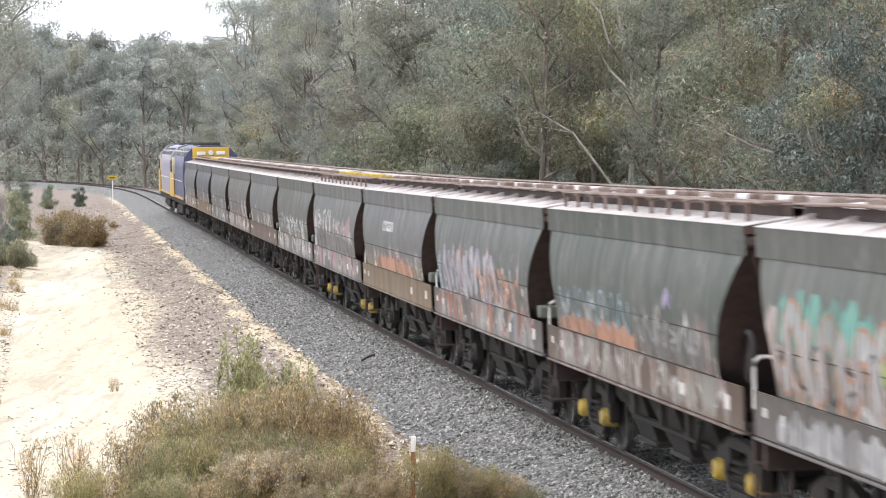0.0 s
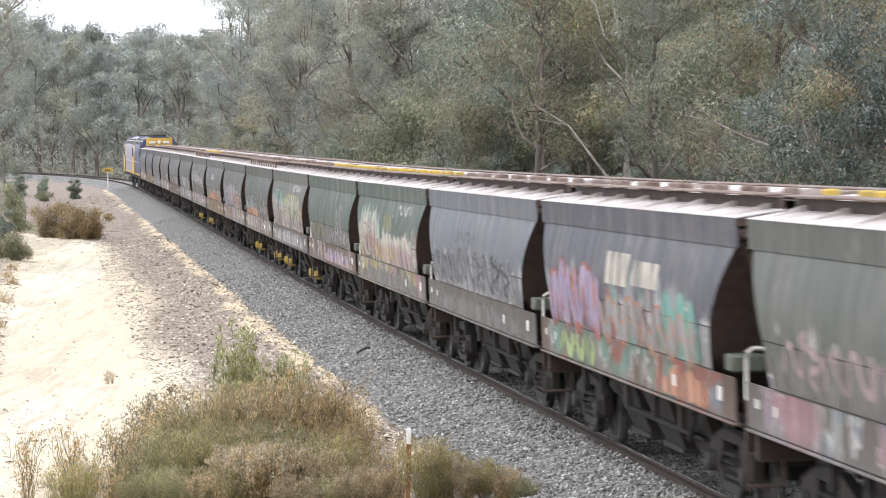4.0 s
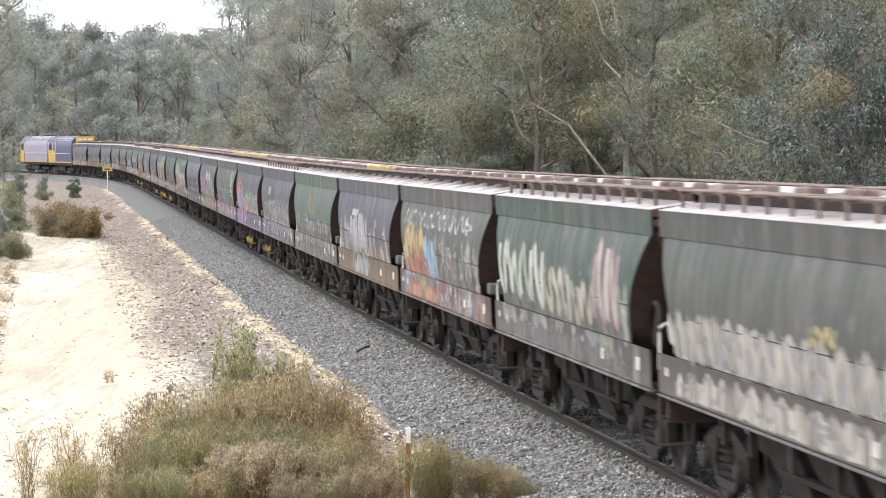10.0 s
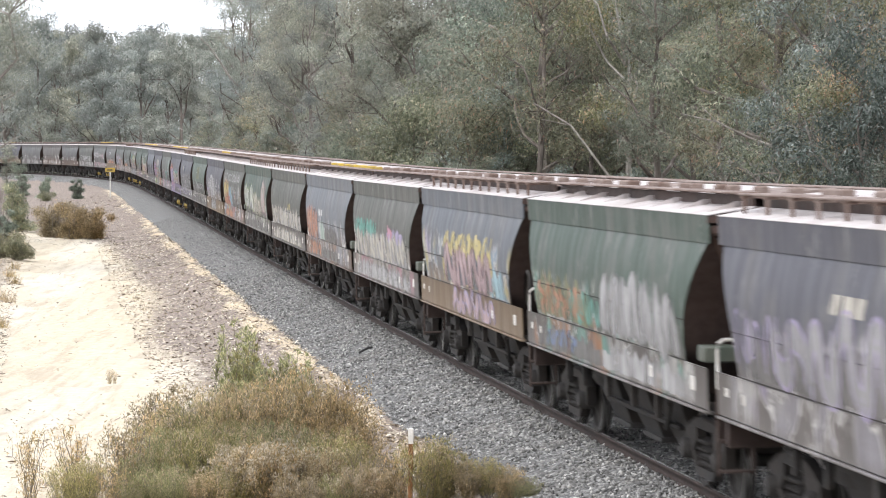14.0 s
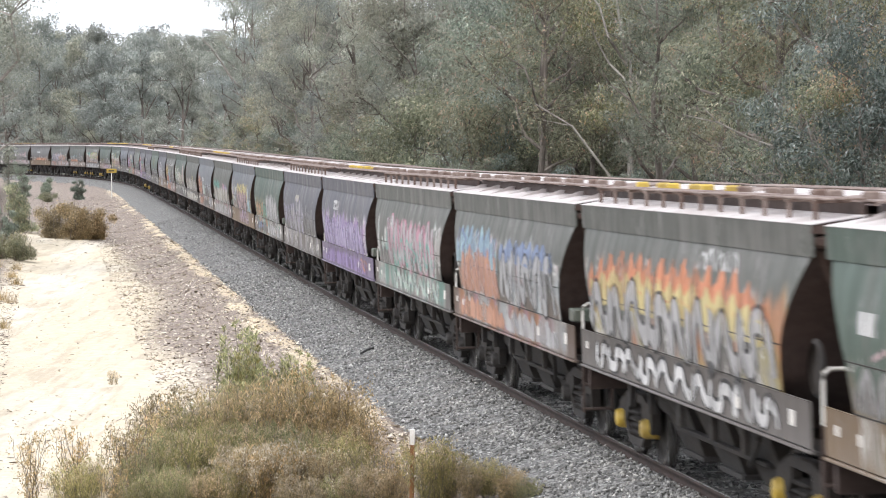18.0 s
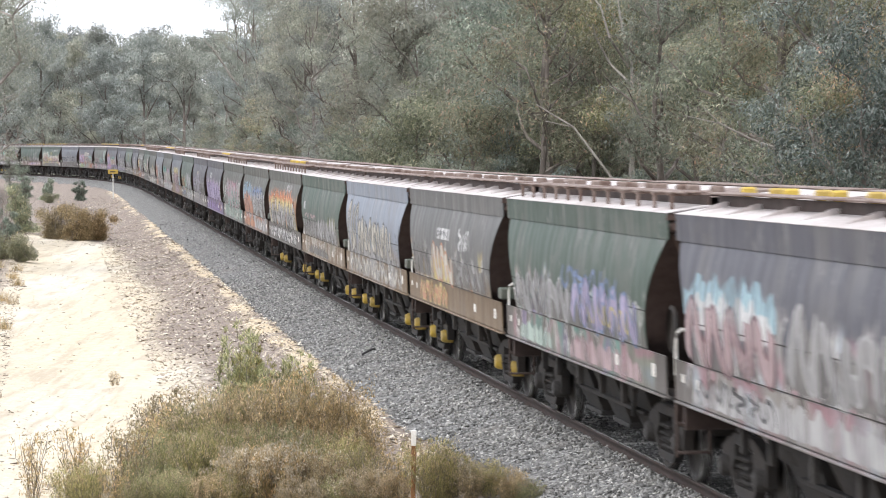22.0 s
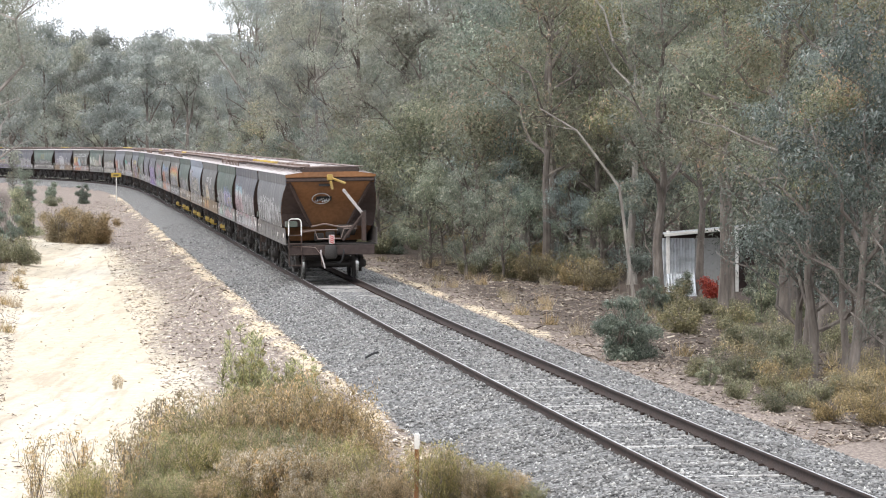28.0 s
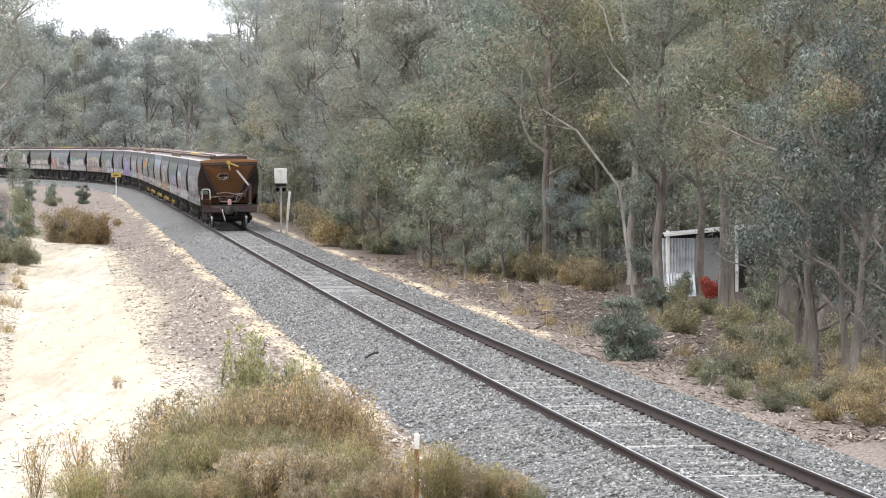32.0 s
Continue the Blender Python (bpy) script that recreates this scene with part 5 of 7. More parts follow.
# from the last wagon forwards: side, lower panel, sprayed colours, cover, height, springs yellow
FLEET = [
    ((0.15, 0.15, 0.158), DUST, [(0.34, 0.33, 0.315), (0.23, 0.215, 0.2), (0.28, 0.29, 0.29)], 0.75, 2.25, 0),
    (SLATE, DUST, [W, (0.45, 0.5, 0.55), P, (0.36, 0.34, 0.32)], 0.85, 2.3, 0),
    (GREEN, DUST, [B, (0.28, 0.3, 0.24), P, T, L], 0.75, 2.2, 0),
    (GREY, TAN, [W, Y, O, (0.3, 0.3, 0.28)], 0.6, 2.2, 1),
    (PALE, TAN, [(0.2, 0.21, 0.22), (0.36, 0.38, 0.41)], 0.5, 2.4, 1),
    (GREEN, TAN, [(0.3, 0.29, 0.26), (0.22, 0.22, 0.19), (0.42, 0.4, 0.37)], 0.55, 2.0, 1),
    (OLIVE, DUST, [O, (0.34, 0.33, 0.32), Y, O, W], 0.95, 2.5, 1),
    (OLIVE, RUSTY, [B, O, P, W, (0.4, 0.44, 0.46)], 0.95, 2.5, 0),
    (OLIVE, DUST, [P, W, T, (0.4, 0.37, 0.35)], 0.85, 2.5, 0),
    (SLATE, PURPLE, [P, L, (0.4, 0.25, 0.45), W], 0.85, 2.4, 0),
    (SLATE, DUST, [L, W, (0.28, 0.27, 0.3)], 0.55, 2.2, 0),
    (GREEN, DUST, [(0.36, 0.33, 0.3), O, T, W], 0.7, 2.2, 0),
    ((0.16, 0.175, 0.2), TAN, [L, Y, B, (0.3, 0.32, 0.33)], 0.75, 2.4, 0),
    (OLIVE, DUST, [(0.42, 0.38, 0.35), (0.34, 0.32, 0.28), P], 0.8, 2.1, 0),
    ((0.2, 0.215, 0.24), RUSTY, [O, (0.33, 0.33, 0.34), (0.27, 0.29, 0.33)], 0.7, 2.1, 0),
    (OLIVE, DUST, [(0.42, 0.41, 0.39), (0.36, 0.35, 0.33), W], 0.85, 1.95, 0),
    (GREEN, DUST, [(0.4, 0.4, 0.37), (0.3, 0.36, 0.24), W], 0.6, 2.3, 0),
    (OLIVE, RUSTY, [O, Y, B, R, (0.3, 0.29, 0.27)], 0.75, 2.3, 0),
    (SLATE, TAN, [(0.34, 0.34, 0.36), (0.2, 0.2, 0.22)], 0.45, 2.3, 0),
    ((0.115, 0.165, 0.13), DUST, [(0.26, 0.27, 0.19), (0.3, 0.28, 0.25)], 0.5, 2.1, 0),
    (SLATE, DUST, [(0.34, 0.33, 0.32), (0.26, 0.24, 0.24), (0.3, 0.33, 0.36)], 0.7, 2.2, 0),
    (SLATE, PURPLE, [R, O, L, P, (0.28, 0.26, 0.24)], 0.95, 2.3, 1),
    ((0.14, 0.15, 0.13), DUST, [(0.36, 0.36, 0.33), B, P], 0.55, 2.2, 0),
    (SLATE, RUSTY, [B, R, T, (0.3, 0.3, 0.3)], 0.8, 2.3, 0),
    ((0.19, 0.205, 0.235), DUST, [(0.24, 0.23, 0.22), W], 0.6, 2.2, 0),
    (GREEN, DUST, [W, P, Y, (0.32, 0.32, 0.28)], 0.75, 2.3, 0),
    (GREEN, RUSTY, [(0.26, 0.25, 0.22), (0.36, 0.3, 0.3)], 0.4, 2.0, 0),
    ((0.14, 0.145, 0.125), DUST, [T, O, W, (0.38, 0.35, 0.33)], 0.95, 2.35, 1),
    ((0.1, 0.115, 0.095), RUSTY, [P, (0.35, 0.36, 0.33), (0.3, 0.2, 0.17)], 0.55, 2.1, 1),
    ((0.13, 0.14, 0.125), DUST, [B, O, R, W], 0.75, 2.3, 0),
    (GREY, TAN, [O, (0.34, 0.33, 0.31), P], 0.55, 2.0, 0),
    ((0.15, 0.155, 0.145), DUST, [W, P, (0.36, 0.3, 0.3)], 0.65, 2.4, 1),
    (OLIVE, DUST, [(0.4, 0.42, 0.36), W], 0.55, 2.1, 0),
    (GREY, RUSTY, [(0.3, 0.27, 0.25)], 0.5, 2.0, 0),
    (BROWN, RUSTY, [(0.32, 0.27, 0.24)], 0.5, 2.1, 0),
    (GREY, DUST, [W, (0.3, 0.3, 0.3)], 0.4, 2.1, 0),
    (SLATE, TAN, [(0.3, 0.27, 0.25)], 0.4, 2.0, 0),
    (GREY, TAN, [(0.33, 0.32, 0.31)], 0.4, 2.1, 0),
]
HUES = {GREEN: "dull green", OLIVE: "faded olive", SLATE: "slate grey", GREY: "grey", BROWN: "brown-grey", PALE: "pale blue-grey"}
LOWS = {TAN: "tan", DUST: "dusty grey", RUSTY: "rusty", PURPLE: "purple-sprayed"}

template = {"gusset": build_wagon("gusset"), "post": build_wagon("post")}
POSTS = {2, 8, 10, 12, 15, 16, 20, 28, 31, 6}
wagons = []
used = set()
for k, (base, low, tags, cover, zmid, yel) in enumerate(FLEET):
    kind = "post" if k in POSTS else "gusset"
    if kind in used:
        w = copy_thing(template[kind], pose(0, 0, 0))
    else:
        w = template[kind]
        used.add(kind)
    wagons.append((w, k))
for w, k in wagons:
    base, low, tags, cover, zmid, yel = FLEET[k]
    hue = HUES.get(base, "weathered grey-green")
    if base not in HUES:
        base = tuple(c * 0.64 for c in base)
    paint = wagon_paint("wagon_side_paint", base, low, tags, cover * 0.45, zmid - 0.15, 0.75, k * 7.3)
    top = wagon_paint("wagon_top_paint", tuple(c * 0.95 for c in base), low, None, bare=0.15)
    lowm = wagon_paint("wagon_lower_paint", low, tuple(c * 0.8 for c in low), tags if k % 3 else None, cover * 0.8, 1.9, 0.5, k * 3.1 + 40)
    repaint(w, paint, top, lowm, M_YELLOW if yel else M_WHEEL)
    for j, (how, ink, *rest) in enumerate(SPRAYED.get(k, [])):
        if how == "F":
            cloud(w, k * 17 + j, INK[ink], *rest, layer=j)
        elif how == "P":
            panel(w, INK[ink], *rest, layer=j)
        elif how == "S":
            spray(w, k * 31 + j, INK[ink], *rest, lift=0.0095)
        else:
            line, y0, y1, z0, z1, th, cnt = rest
            spray(w, k * 31 + j, INK[ink], y0, y1, z0, z1, th, cnt, lift=0.0078, line=INK[line])
    if k in (1, 6, 9, 14, 18, 21, 22, 25, 26, 31, 36):
        for o in w.children_recursive:
            if o.name.split(".")[0] == "hatch_latch" and (k % 3 or o.data.vertices[0].co.y > 0):
                o.material_slots[0].link = "OBJECT"
                o.material_slots[0].material = M_YELLOW
    w["label"] = "%s hopper wagon, %s sill%s" % (hue, LOWS.get(low, "dusty"), ", sprayed side" if k in SPRAYED else "")

# ---- plants ----
def leaf_quads(r, pos, length, width, droop):
    """A flat pointed leaf at each position; droop 1 hangs straight down, 0 any way, -1 upright."""
    n = len(pos)
    v = r.normal(size=(n, 3))
    v /= np.linalg.norm(v, axis=1)[:, None]
    v[:, 2] -= droop * 1.6
    v /= np.linalg.norm(v, axis=1)[:, None]
    side = np.cross(v, r.normal(size=(n, 3)))
    side /= np.linalg.norm(side, axis=1)[:, None] + 1e-9
    L = (length * (0.6 + 0.8 * r.rand(n)))[:, None]
    Wd = (width * (0.6 + 0.8 * r.rand(n)))[:, None]
    q = np.stack([pos + side * Wd * 0.5, pos + v * L, pos - side * Wd * 0.5], 1)
    return q.reshape(-1, 3), np.arange(n * 3).reshape(-1, 3)


def clump_leaves(r, centres, radii, leaves, leaf, flat=0.68):
    """Leaves hanging over the outside of lumpy flattened clumps, thinning out towards their undersides."""
    share = radii ** 2
    idx = r.choice(len(centres), leaves, p=share / share.sum())
    u = r.normal(size=(leaves, 3))
    u[:, 2] += 0.35
    u /= np.linalg.norm(u, axis=1)[:, None]
    az, ph = np.arctan2(u[:, 1], u[:, 0]), r.rand(len(centres))[idx] * 6.28
    lump = 1 + 0.2 * np.sin(3 * az + ph) * (1 - u[:, 2] ** 2) + 0.16 * np.sin(5 * u[:, 2] + 2 * az + 2 * ph)
    depth = r.rand(leaves) ** 0.28 * (1 + 0.12 * r.normal(size=leaves))
    pos = centres[idx] + u * np.array([1, 1, flat]) * (radii[idx] * lump * depth)[:, None]
    nrm = u * np.array([1, 1, 1 / flat]) + 0.36 * r.normal(size=(leaves, 3))
    nrm /= np.linalg.norm(nrm, axis=1)[:, None]
    v = 0.7 * r.normal(size=(leaves, 3)) + 0.35 * u
    v[:, 2] -= 0.9
    v -= nrm * np.sum(v * nrm, axis=1)[:, None]
    v /= np.linalg.norm(v, axis=1)[:, None] + 1e-9
    side = np.cross(nrm, v)
    L = (leaf[0] * (0.6 + 0.8 * r.rand(leaves)))[:, None]
    half = (leaf[1] * (0.3 + 0.4 * r.rand(leaves)))[:, None]
    q = np.stack([pos + side * half, pos + v * L, pos - side * half], 1)
    return q.reshape(-1, 3), np.arange(leaves * 3).reshape(-1, 3)


def bent(r, a, b, n, wob):
    a, b = Vector(a), Vector(b)
    L = (b - a).length
    out = []
    for i in range(n + 1):
        t = i / n
        p = a.lerp(b, t)
        if 0 < i < n:
            p += Vector((r.gauss(0, 1), r.gauss(0, 1), r.gauss(0, 0.4))) * wob * L
        out.append(p)
    return out


def gum_meshes(name, seed, height, low, radius, leaves, leaf, bark, leafmat, clumps=60, limbs=9, lean=0.06, clump_r=0.55):
    """Trunk with limbs, and a ragged crown of hanging leaves in clumps."""
    r, nr = random.Random(seed), np.random.RandomState(seed)
    g = Geo()
    top = Vector((r.uniform(-lean, lean) * height, r.uniform(-lean, lean) * height, height * 0.93))
    tp = bent(r, (0, 0, -0.3), top, 5, 0.009)
    r0 = 0.05 + height * 0.0125
    g.tube(tp, r0, 8, 0.02)
    g.tube([(0, 0, -0.3), (0, 0, 0.35)], r0 * 1.35, 8, r0 * 0.95)

    def trunk_at(z):
        for a, b in zip(tp, tp[1:]):
            if a.z <= z <= b.z:
                return a.lerp(b, (z - a.z) / (b.z - a.z))
        return tp[-1]
    ends = []
    for k in range(limbs):
        f = (k + r.random()) / limbs
        z = low * 0.75 + (height * 0.9 - low * 0.75) * f
        p = trunk_at(z)
        az = k * 2.4 + r.uniform(-0.5, 0.5)
        el = radians(r.uniform(20, 55) + 20 * f)
        ln = radius * r.uniform(0.7, 1.15) * (1.0 - 0.45 * f) / max(math.cos(el), 0.5)
        e = p + Vector((math.cos(az) * math.cos(el), math.sin(az) * math.cos(el), math.sin(el))) * ln
        path = bent(r, p, e, 4, 0.06)
        rad = max(0.02, r0 * (0.55 - 0.35 * f))
        g.tube(path, rad, 5, 0.012)
        ends += [path[2], path[3], path[4]]
        for j in range(2):
            q = path[r.choice((2, 3))]
            e2 = q + Vector((r.uniform(-1, 1), r.uniform(-1, 1), r.uniform(-0.1, 0.9))) * ln * 0.45
            g.tube(bent(r, q, e2, 2, 0.08), rad * 0.45, 3, 0.008, False)
            ends += [e2, (q + e2) / 2]
    ends += [trunk_at(height * f) for f in (0.8, 0.88, 0.93)]
    cs = np.array([tuple(ends[r.randrange(len(ends))]) for _ in range(clumps)])
    cs += nr.normal(size=cs.shape) * radius * 0.13
    cs[:, 2] = np.maximum(cs[:, 2], low)
    co, q = clump_leaves(nr, cs, clump_r * 1.25 * (0.55 + 0.9 * nr.rand(clumps)), leaves, leaf)
    return g.mesh("trunk", bark), raw_mesh("crown", co, q, leafmat)


def shrub_meshes(seed, height, radius, leaves, leaf, leafmat, stems=9, droop=-0.1, clumps=40, tips=None, upright=0.0, ball=0.16):
    """Many stems from one foot, leafy from near the ground."""
    r, nr = random.Random(seed), np.random.RandomState(seed)
    g, cs, heads = Geo(), [], []
    for k in range(stems):
        az, out = k * 2.4 + r.uniform(-0.4, 0.4), radius * math.sqrt((k + 0.5) / stems) * r.uniform(0.7, 1.0)
        h = height * r.uniform(0.65, 1.0) * (1 - (1 - upright) * 0.45 * (out / radius) ** 2)
        path = bent(r, (out * 0.15 * math.cos(az), out * 0.15 * math.sin(az), -0.1), (out * math.cos(az), out * math.sin(az), h), 4, 0.05)
        g.tube(path, 0.012 + height * 0.006 if ball > 0.13 else 0.005, 3, 0.003, False)
        for t in np.linspace(0.25, 1.0, max(3, clumps // stems)):
            p = path[min(3, int(t * 4))].lerp(path[min(4, int(t * 4) + 1)], (t * 4) % 1 if t < 1 else 1.0)
            cs.append(tuple(p + Vector((r.gauss(0, 1), r.gauss(0, 1), r.gauss(0, 0.6))) * radius * (0.12 if ball > 0.1 else 0.07)))
        heads += [tuple(path[4] + Vector((r.gauss(0, 1), r.gauss(0, 1), r.uniform(-4, 2))) * 0.034) for _ in range(0 if not tips else 70 if stems < 50 else 22)]
    cs = np.array(cs)
    idx = nr.randint(0, len(cs), leaves)
    size = radius * ball * 1.6 * (0.5 + nr.rand(len(cs)))
    pos = cs[idx] + nr.normal(size=(leaves, 3)) * size[idx][:, None] * np.array([0.6, 0.6, 0.75])
    pos[:, 2] = np.maximum(pos[:, 2], 0.03)
    if ball > 0.15:
        puffs = cs[nr.choice(len(cs), 30)] * np.stack([np.ones(30), np.ones(30), nr.uniform(0.45, 0.95, 30)], 1)
        co, q = clump_leaves(nr, puffs, radius * 0.3 * (0.6 + 0.8 * nr.rand(30)), leaves, leaf, 0.85)
        co[:, 2] = np.maximum(co[:, 2], 0.02)
    else:
        co, q = leaf_quads(nr, pos, leaf[0], leaf[1], droop)
    stem, foliage, head = g.mesh("stem", M_TWIG), raw_mesh("foliage", co, q, leafmat), None
    if tips:
        co, q = leaf_quads(nr, np.array(heads), 0.034, 0.015, -0.4)
        head = raw_mesh("flower_head", co, q, tips)
    return stem, foliage, None, head


def plant(name, label, category, x, y, meshes, turn=0.0, size=1.0, group="", tip=(0, 0), sink=0.0, parts=("trunk", "crown")):
    ob = thing(name, label, category, pose(x, y, ground_at(x, y) - sink, tip[0], tip[1], turn) @ Matrix.Diagonal((size, size, size, 1)), group)
    for nm, me in zip(parts, meshes[:2]):
        part(nm, me, None, ob)
    return ob


NEAR = [gum_meshes("gum", 100 + i, h, low, rad, 19000, (0.125, 0.042), bark, lm, 46, 12, 0.08, 0.6)
        for i, (h, low, rad, bark, lm) in enumerate([(12, 2.8, 2.7, M_BARK, M_LEAF_A), (13, 2.6, 2.8, M_BARK, M_LEAF_C), (10, 2.2, 2.6, M_BARK, M_LEAF_B), (13, 3.2, 2.8, M_BARKPALE, M_LEAF_A), (9, 1.8, 2.5, M_BARK, M_LEAF_C)])]
# MID and FAR crowns take the haze-paled leaf colours E, F and G
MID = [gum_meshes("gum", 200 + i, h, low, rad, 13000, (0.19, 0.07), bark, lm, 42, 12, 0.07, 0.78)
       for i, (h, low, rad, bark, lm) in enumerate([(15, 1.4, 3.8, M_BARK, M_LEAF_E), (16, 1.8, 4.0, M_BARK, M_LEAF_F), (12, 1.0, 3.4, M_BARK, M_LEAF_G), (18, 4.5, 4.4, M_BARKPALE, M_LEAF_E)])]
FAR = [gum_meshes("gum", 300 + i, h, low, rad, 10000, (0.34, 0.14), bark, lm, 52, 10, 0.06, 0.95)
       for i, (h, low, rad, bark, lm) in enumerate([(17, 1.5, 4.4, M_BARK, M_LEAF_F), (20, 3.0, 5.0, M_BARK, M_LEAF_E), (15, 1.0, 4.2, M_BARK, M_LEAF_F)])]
SAPLING = [gum_meshes("sapling", 400 + i, h, low, rad, 7000, (0.16, 0.05), M_BARK, lm, 60, 11, 0.08, 0.42)
           for i, (h, low, rad, lm) in enumerate([(5.5, 0.6, 1.7, M_LEAF_A), (6.5, 1.0, 1.8, M_LEAF_B), (4.5, 0.4, 1.5, M_LEAF_C)])]

GUM = "tall grey-green gum tree with hanging leaves in dense bush"
rnd = random.Random(77)


def tree_d(y, d):
    """World x for a place d metres right of the track abreast of y."""
    s = float(np.interp(y, TY, S_AXIS))
    a = float(np.interp(s, S_AXIS, HEAD))
    return float(np.interp(s, S_AXIS, TX)) + d / math.cos(a)


# gums along the right of the line, nearest stretch first
placed = []


def try_place(x, y, gap):
    if all((x - a) ** 2 + (y - b) ** 2 > gap * gap for a, b in placed):
        placed.append((x, y))
        return True
    return False


def shed_view(x, y, wide=0.0):
    return y < 103 and 0.055 - wide < x / y < 0.101 + wide


count = 0
while count < 31:
    y = rnd.uniform(70, 135)
    d = rnd.uniform(9.2, 24)
    x = tree_d(y, d)
    if x / y > 0.145 or shed_view(x, y) or (88 < y < 112 and 5.0 < x < 11.5):
        continue
    if try_place(x, y, 2.0):
        plant("gum_tree", GUM, "tree", x, y, NEAR[rnd.randrange(5)], rnd.uniform(0, 360), rnd.uniform(0.8, 1.15), "gum trees of the bush")
        count += 1
count = 0
while count < 64:
    y = rnd.uniform(128, 300)
    d = 5.5 + 19 * rnd.random() ** 1.2
    x = tree_d(y, d)
    if x / y > 0.15:
        continue
    if try_place(x, y, 2.3):
        k4 = rnd.randrange(4)
        plant("gum_tree", GUM, "tree", x, y, MID[k4], rnd.uniform(0, 360), rnd.uniform(0.75, 1.1) * (1.0 if x / y > -0.03 else (4.2 + (0.03 if x / y < -0.06 else 0.043) * y) / (15, 16, 12, 18)[k4]), "gum trees of the bush")
        count += 1
count = 0
while count < 72:
    y = rnd.uniform(300, 520)
    x = rnd.uniform(-100, -5)
    s, d = track_coords(np.array([x]), np.array([y]))
    if d[0] < 6 or d[0] > 90:
        continue
    if try_place(x, y, 3.4):
        k3 = rnd.randrange(3)
        plant("gum_tree", "distant grey-green gum tree in dense bush", "tree", x, y, FAR[k3], rnd.uniform(0, 360), (4.2 + 0.0315 * y * rnd.uniform(0.72, 1.06)) / (17, 20, 15)[k3], "gum trees of the bush")
        count += 1
count, rnd2 = 0, random.Random(5)
while count < 18:
    y = rnd2.uniform(330, 500)
    x = -y * rnd2.uniform(0.076, 0.128)
    s, d = track_coords(np.array([x]), np.array([y]))
    if d[0] > 6 and try_place(x, y, 2.4):
        k3 = rnd2.randrange(3)
        plant("gum_tree", "distant grey-green gum tree in dense bush", "tree", x, y, FAR[k3], rnd2.uniform(0, 360), (4.2 + 0.0315 * y * rnd2.uniform(0.6, 1.05)) / (17, 20, 15)[k3], "gum trees of the bush")
        count += 1
# saplings filling the edge of the bush
for k in range(38):
    y = rnd.uniform(128, 300)
    x = tree_d(y, rnd.uniform(4.6, 7.5))
    plant("gum_sapling", "young leafy gum sapling at the edge of the bush", "tree", x, y, SAPLING[rnd.randrange(3)], rnd.uniform(0, 360), rnd.uniform(0.55, 1.0), "saplings along the line")
for k in range(16):
    y = rnd.uniform(82, 128)
    x = tree_d(y, rnd.uniform(11, 18))
    if shed_view(x, y, 0.01) or x / y > 0.15:
        continue
    plant("gum_sapling", "young leafy gum sapling in the bush", "tree", x, y, SAPLING[rnd.randrange(3)], rnd.uniform(0, 360), rnd.uniform(0.6, 1.0), "saplings along the line")

for x, y, k, size in ((0.8, 113, 0, 0.55), (2.0, 110, 1, 0.45), (3.0, 114, 2, 0.65), (4.5, 112, 0, 0.55), (5.3, 109, 2, 0.6), (1.5, 117, 1, 0.5), (-0.5, 119, 2, 0.7), (6.2, 110, 0, 0.5), (2.6, 118, 0, 0.6), (4.0, 119, 1, 0.5), (0.0, 123, 0, 0.6)):
    plant("gum_sapling", "low bushy gum sapling between the trunks", "tree", x, y, SAPLING[k], 70 * k, size, "saplings along the line")

# single trees that stand out
OPEN = gum_meshes("gum", 505, 21, 9.0, 5.0, 6500, (0.19, 0.07), M_BARKPALE, M_LEAF_E, 34, 12, 0.04, 0.75)
for x, y, turn, size in ((-8.6, 214, 20, 0.95), (-5.2, 205, 140, 0.9), (-14.5, 246, 250, 0.85), (-1.5, 190, 80, 0.85)):
    plant("gum_tree", "tall open-crowned gum with pale limbs over the bush", "tree", x, y, OPEN, turn, size, "gum trees of the bush")
TALL = gum_meshes("gum", 510, 13, 4.3, 2.8, 13000, (0.15, 0.046), M_BARK, M_LEAF_B, 54, 9, 0.02, 0.5)
plant("gum_tree", "stout grey-barked gum tree with a bare lower trunk", "tree", 3.9, 117, TALL, 40, 1.25, "gum trees of the bush")
plant("gum_tree", "slim grey gum tree beside a leaning dead limb", "tree", 5.9, 119, TALL, 160, 1.0, "gum trees of the bush")
plant("gum_tree", "slim gum tree standing before the shed", "tree", 6.5, 97, TALL, 250, 0.8, "gum trees of the bush")
plant("gum_tree", "slim gum tree standing before the shed", "tree", 8.45, 96, TALL, 20, 0.85, "gum trees of the bush")
slim = plant("gum_tree", "slim pale gum tree among low shrubs", "tree", 8.2, 78, TALL, 0, 0.8, "gum trees of the bush")
part("dead_branch", Geo().tube([(0.05, 0, 5.7), (-0.8, 0.1, 6.0), (-1.8, 0.0, 6.5), (-2.9, -0.1, 6.75)], 0.045, 6, 0.012).tube([(-1.8, 0.0, 6.5), (-2.4, 0.1, 7.1)], 0.02, 5, 0.008), M_BARKPALE, slim, "bare pale dead branch")
DARKGUM = gum_meshes("gum", 520, 5.6, 1.7, 1.75, 18000, (0.1, 0.034), M_BARK, M_LEAF_DARK, 80, 11, 0.08, 0.36)
plant("gum_tree", "small dense dark-leaved gum tree close to the line", "tree", 7.75, 62, DARKGUM, 30, 1.0, "gum trees of the bush")
plant("gum_tree", "small dense dark-leaved gum tree", "tree", 9.6, 68, DARKGUM, 200, 1.05, "gum trees of the bush")
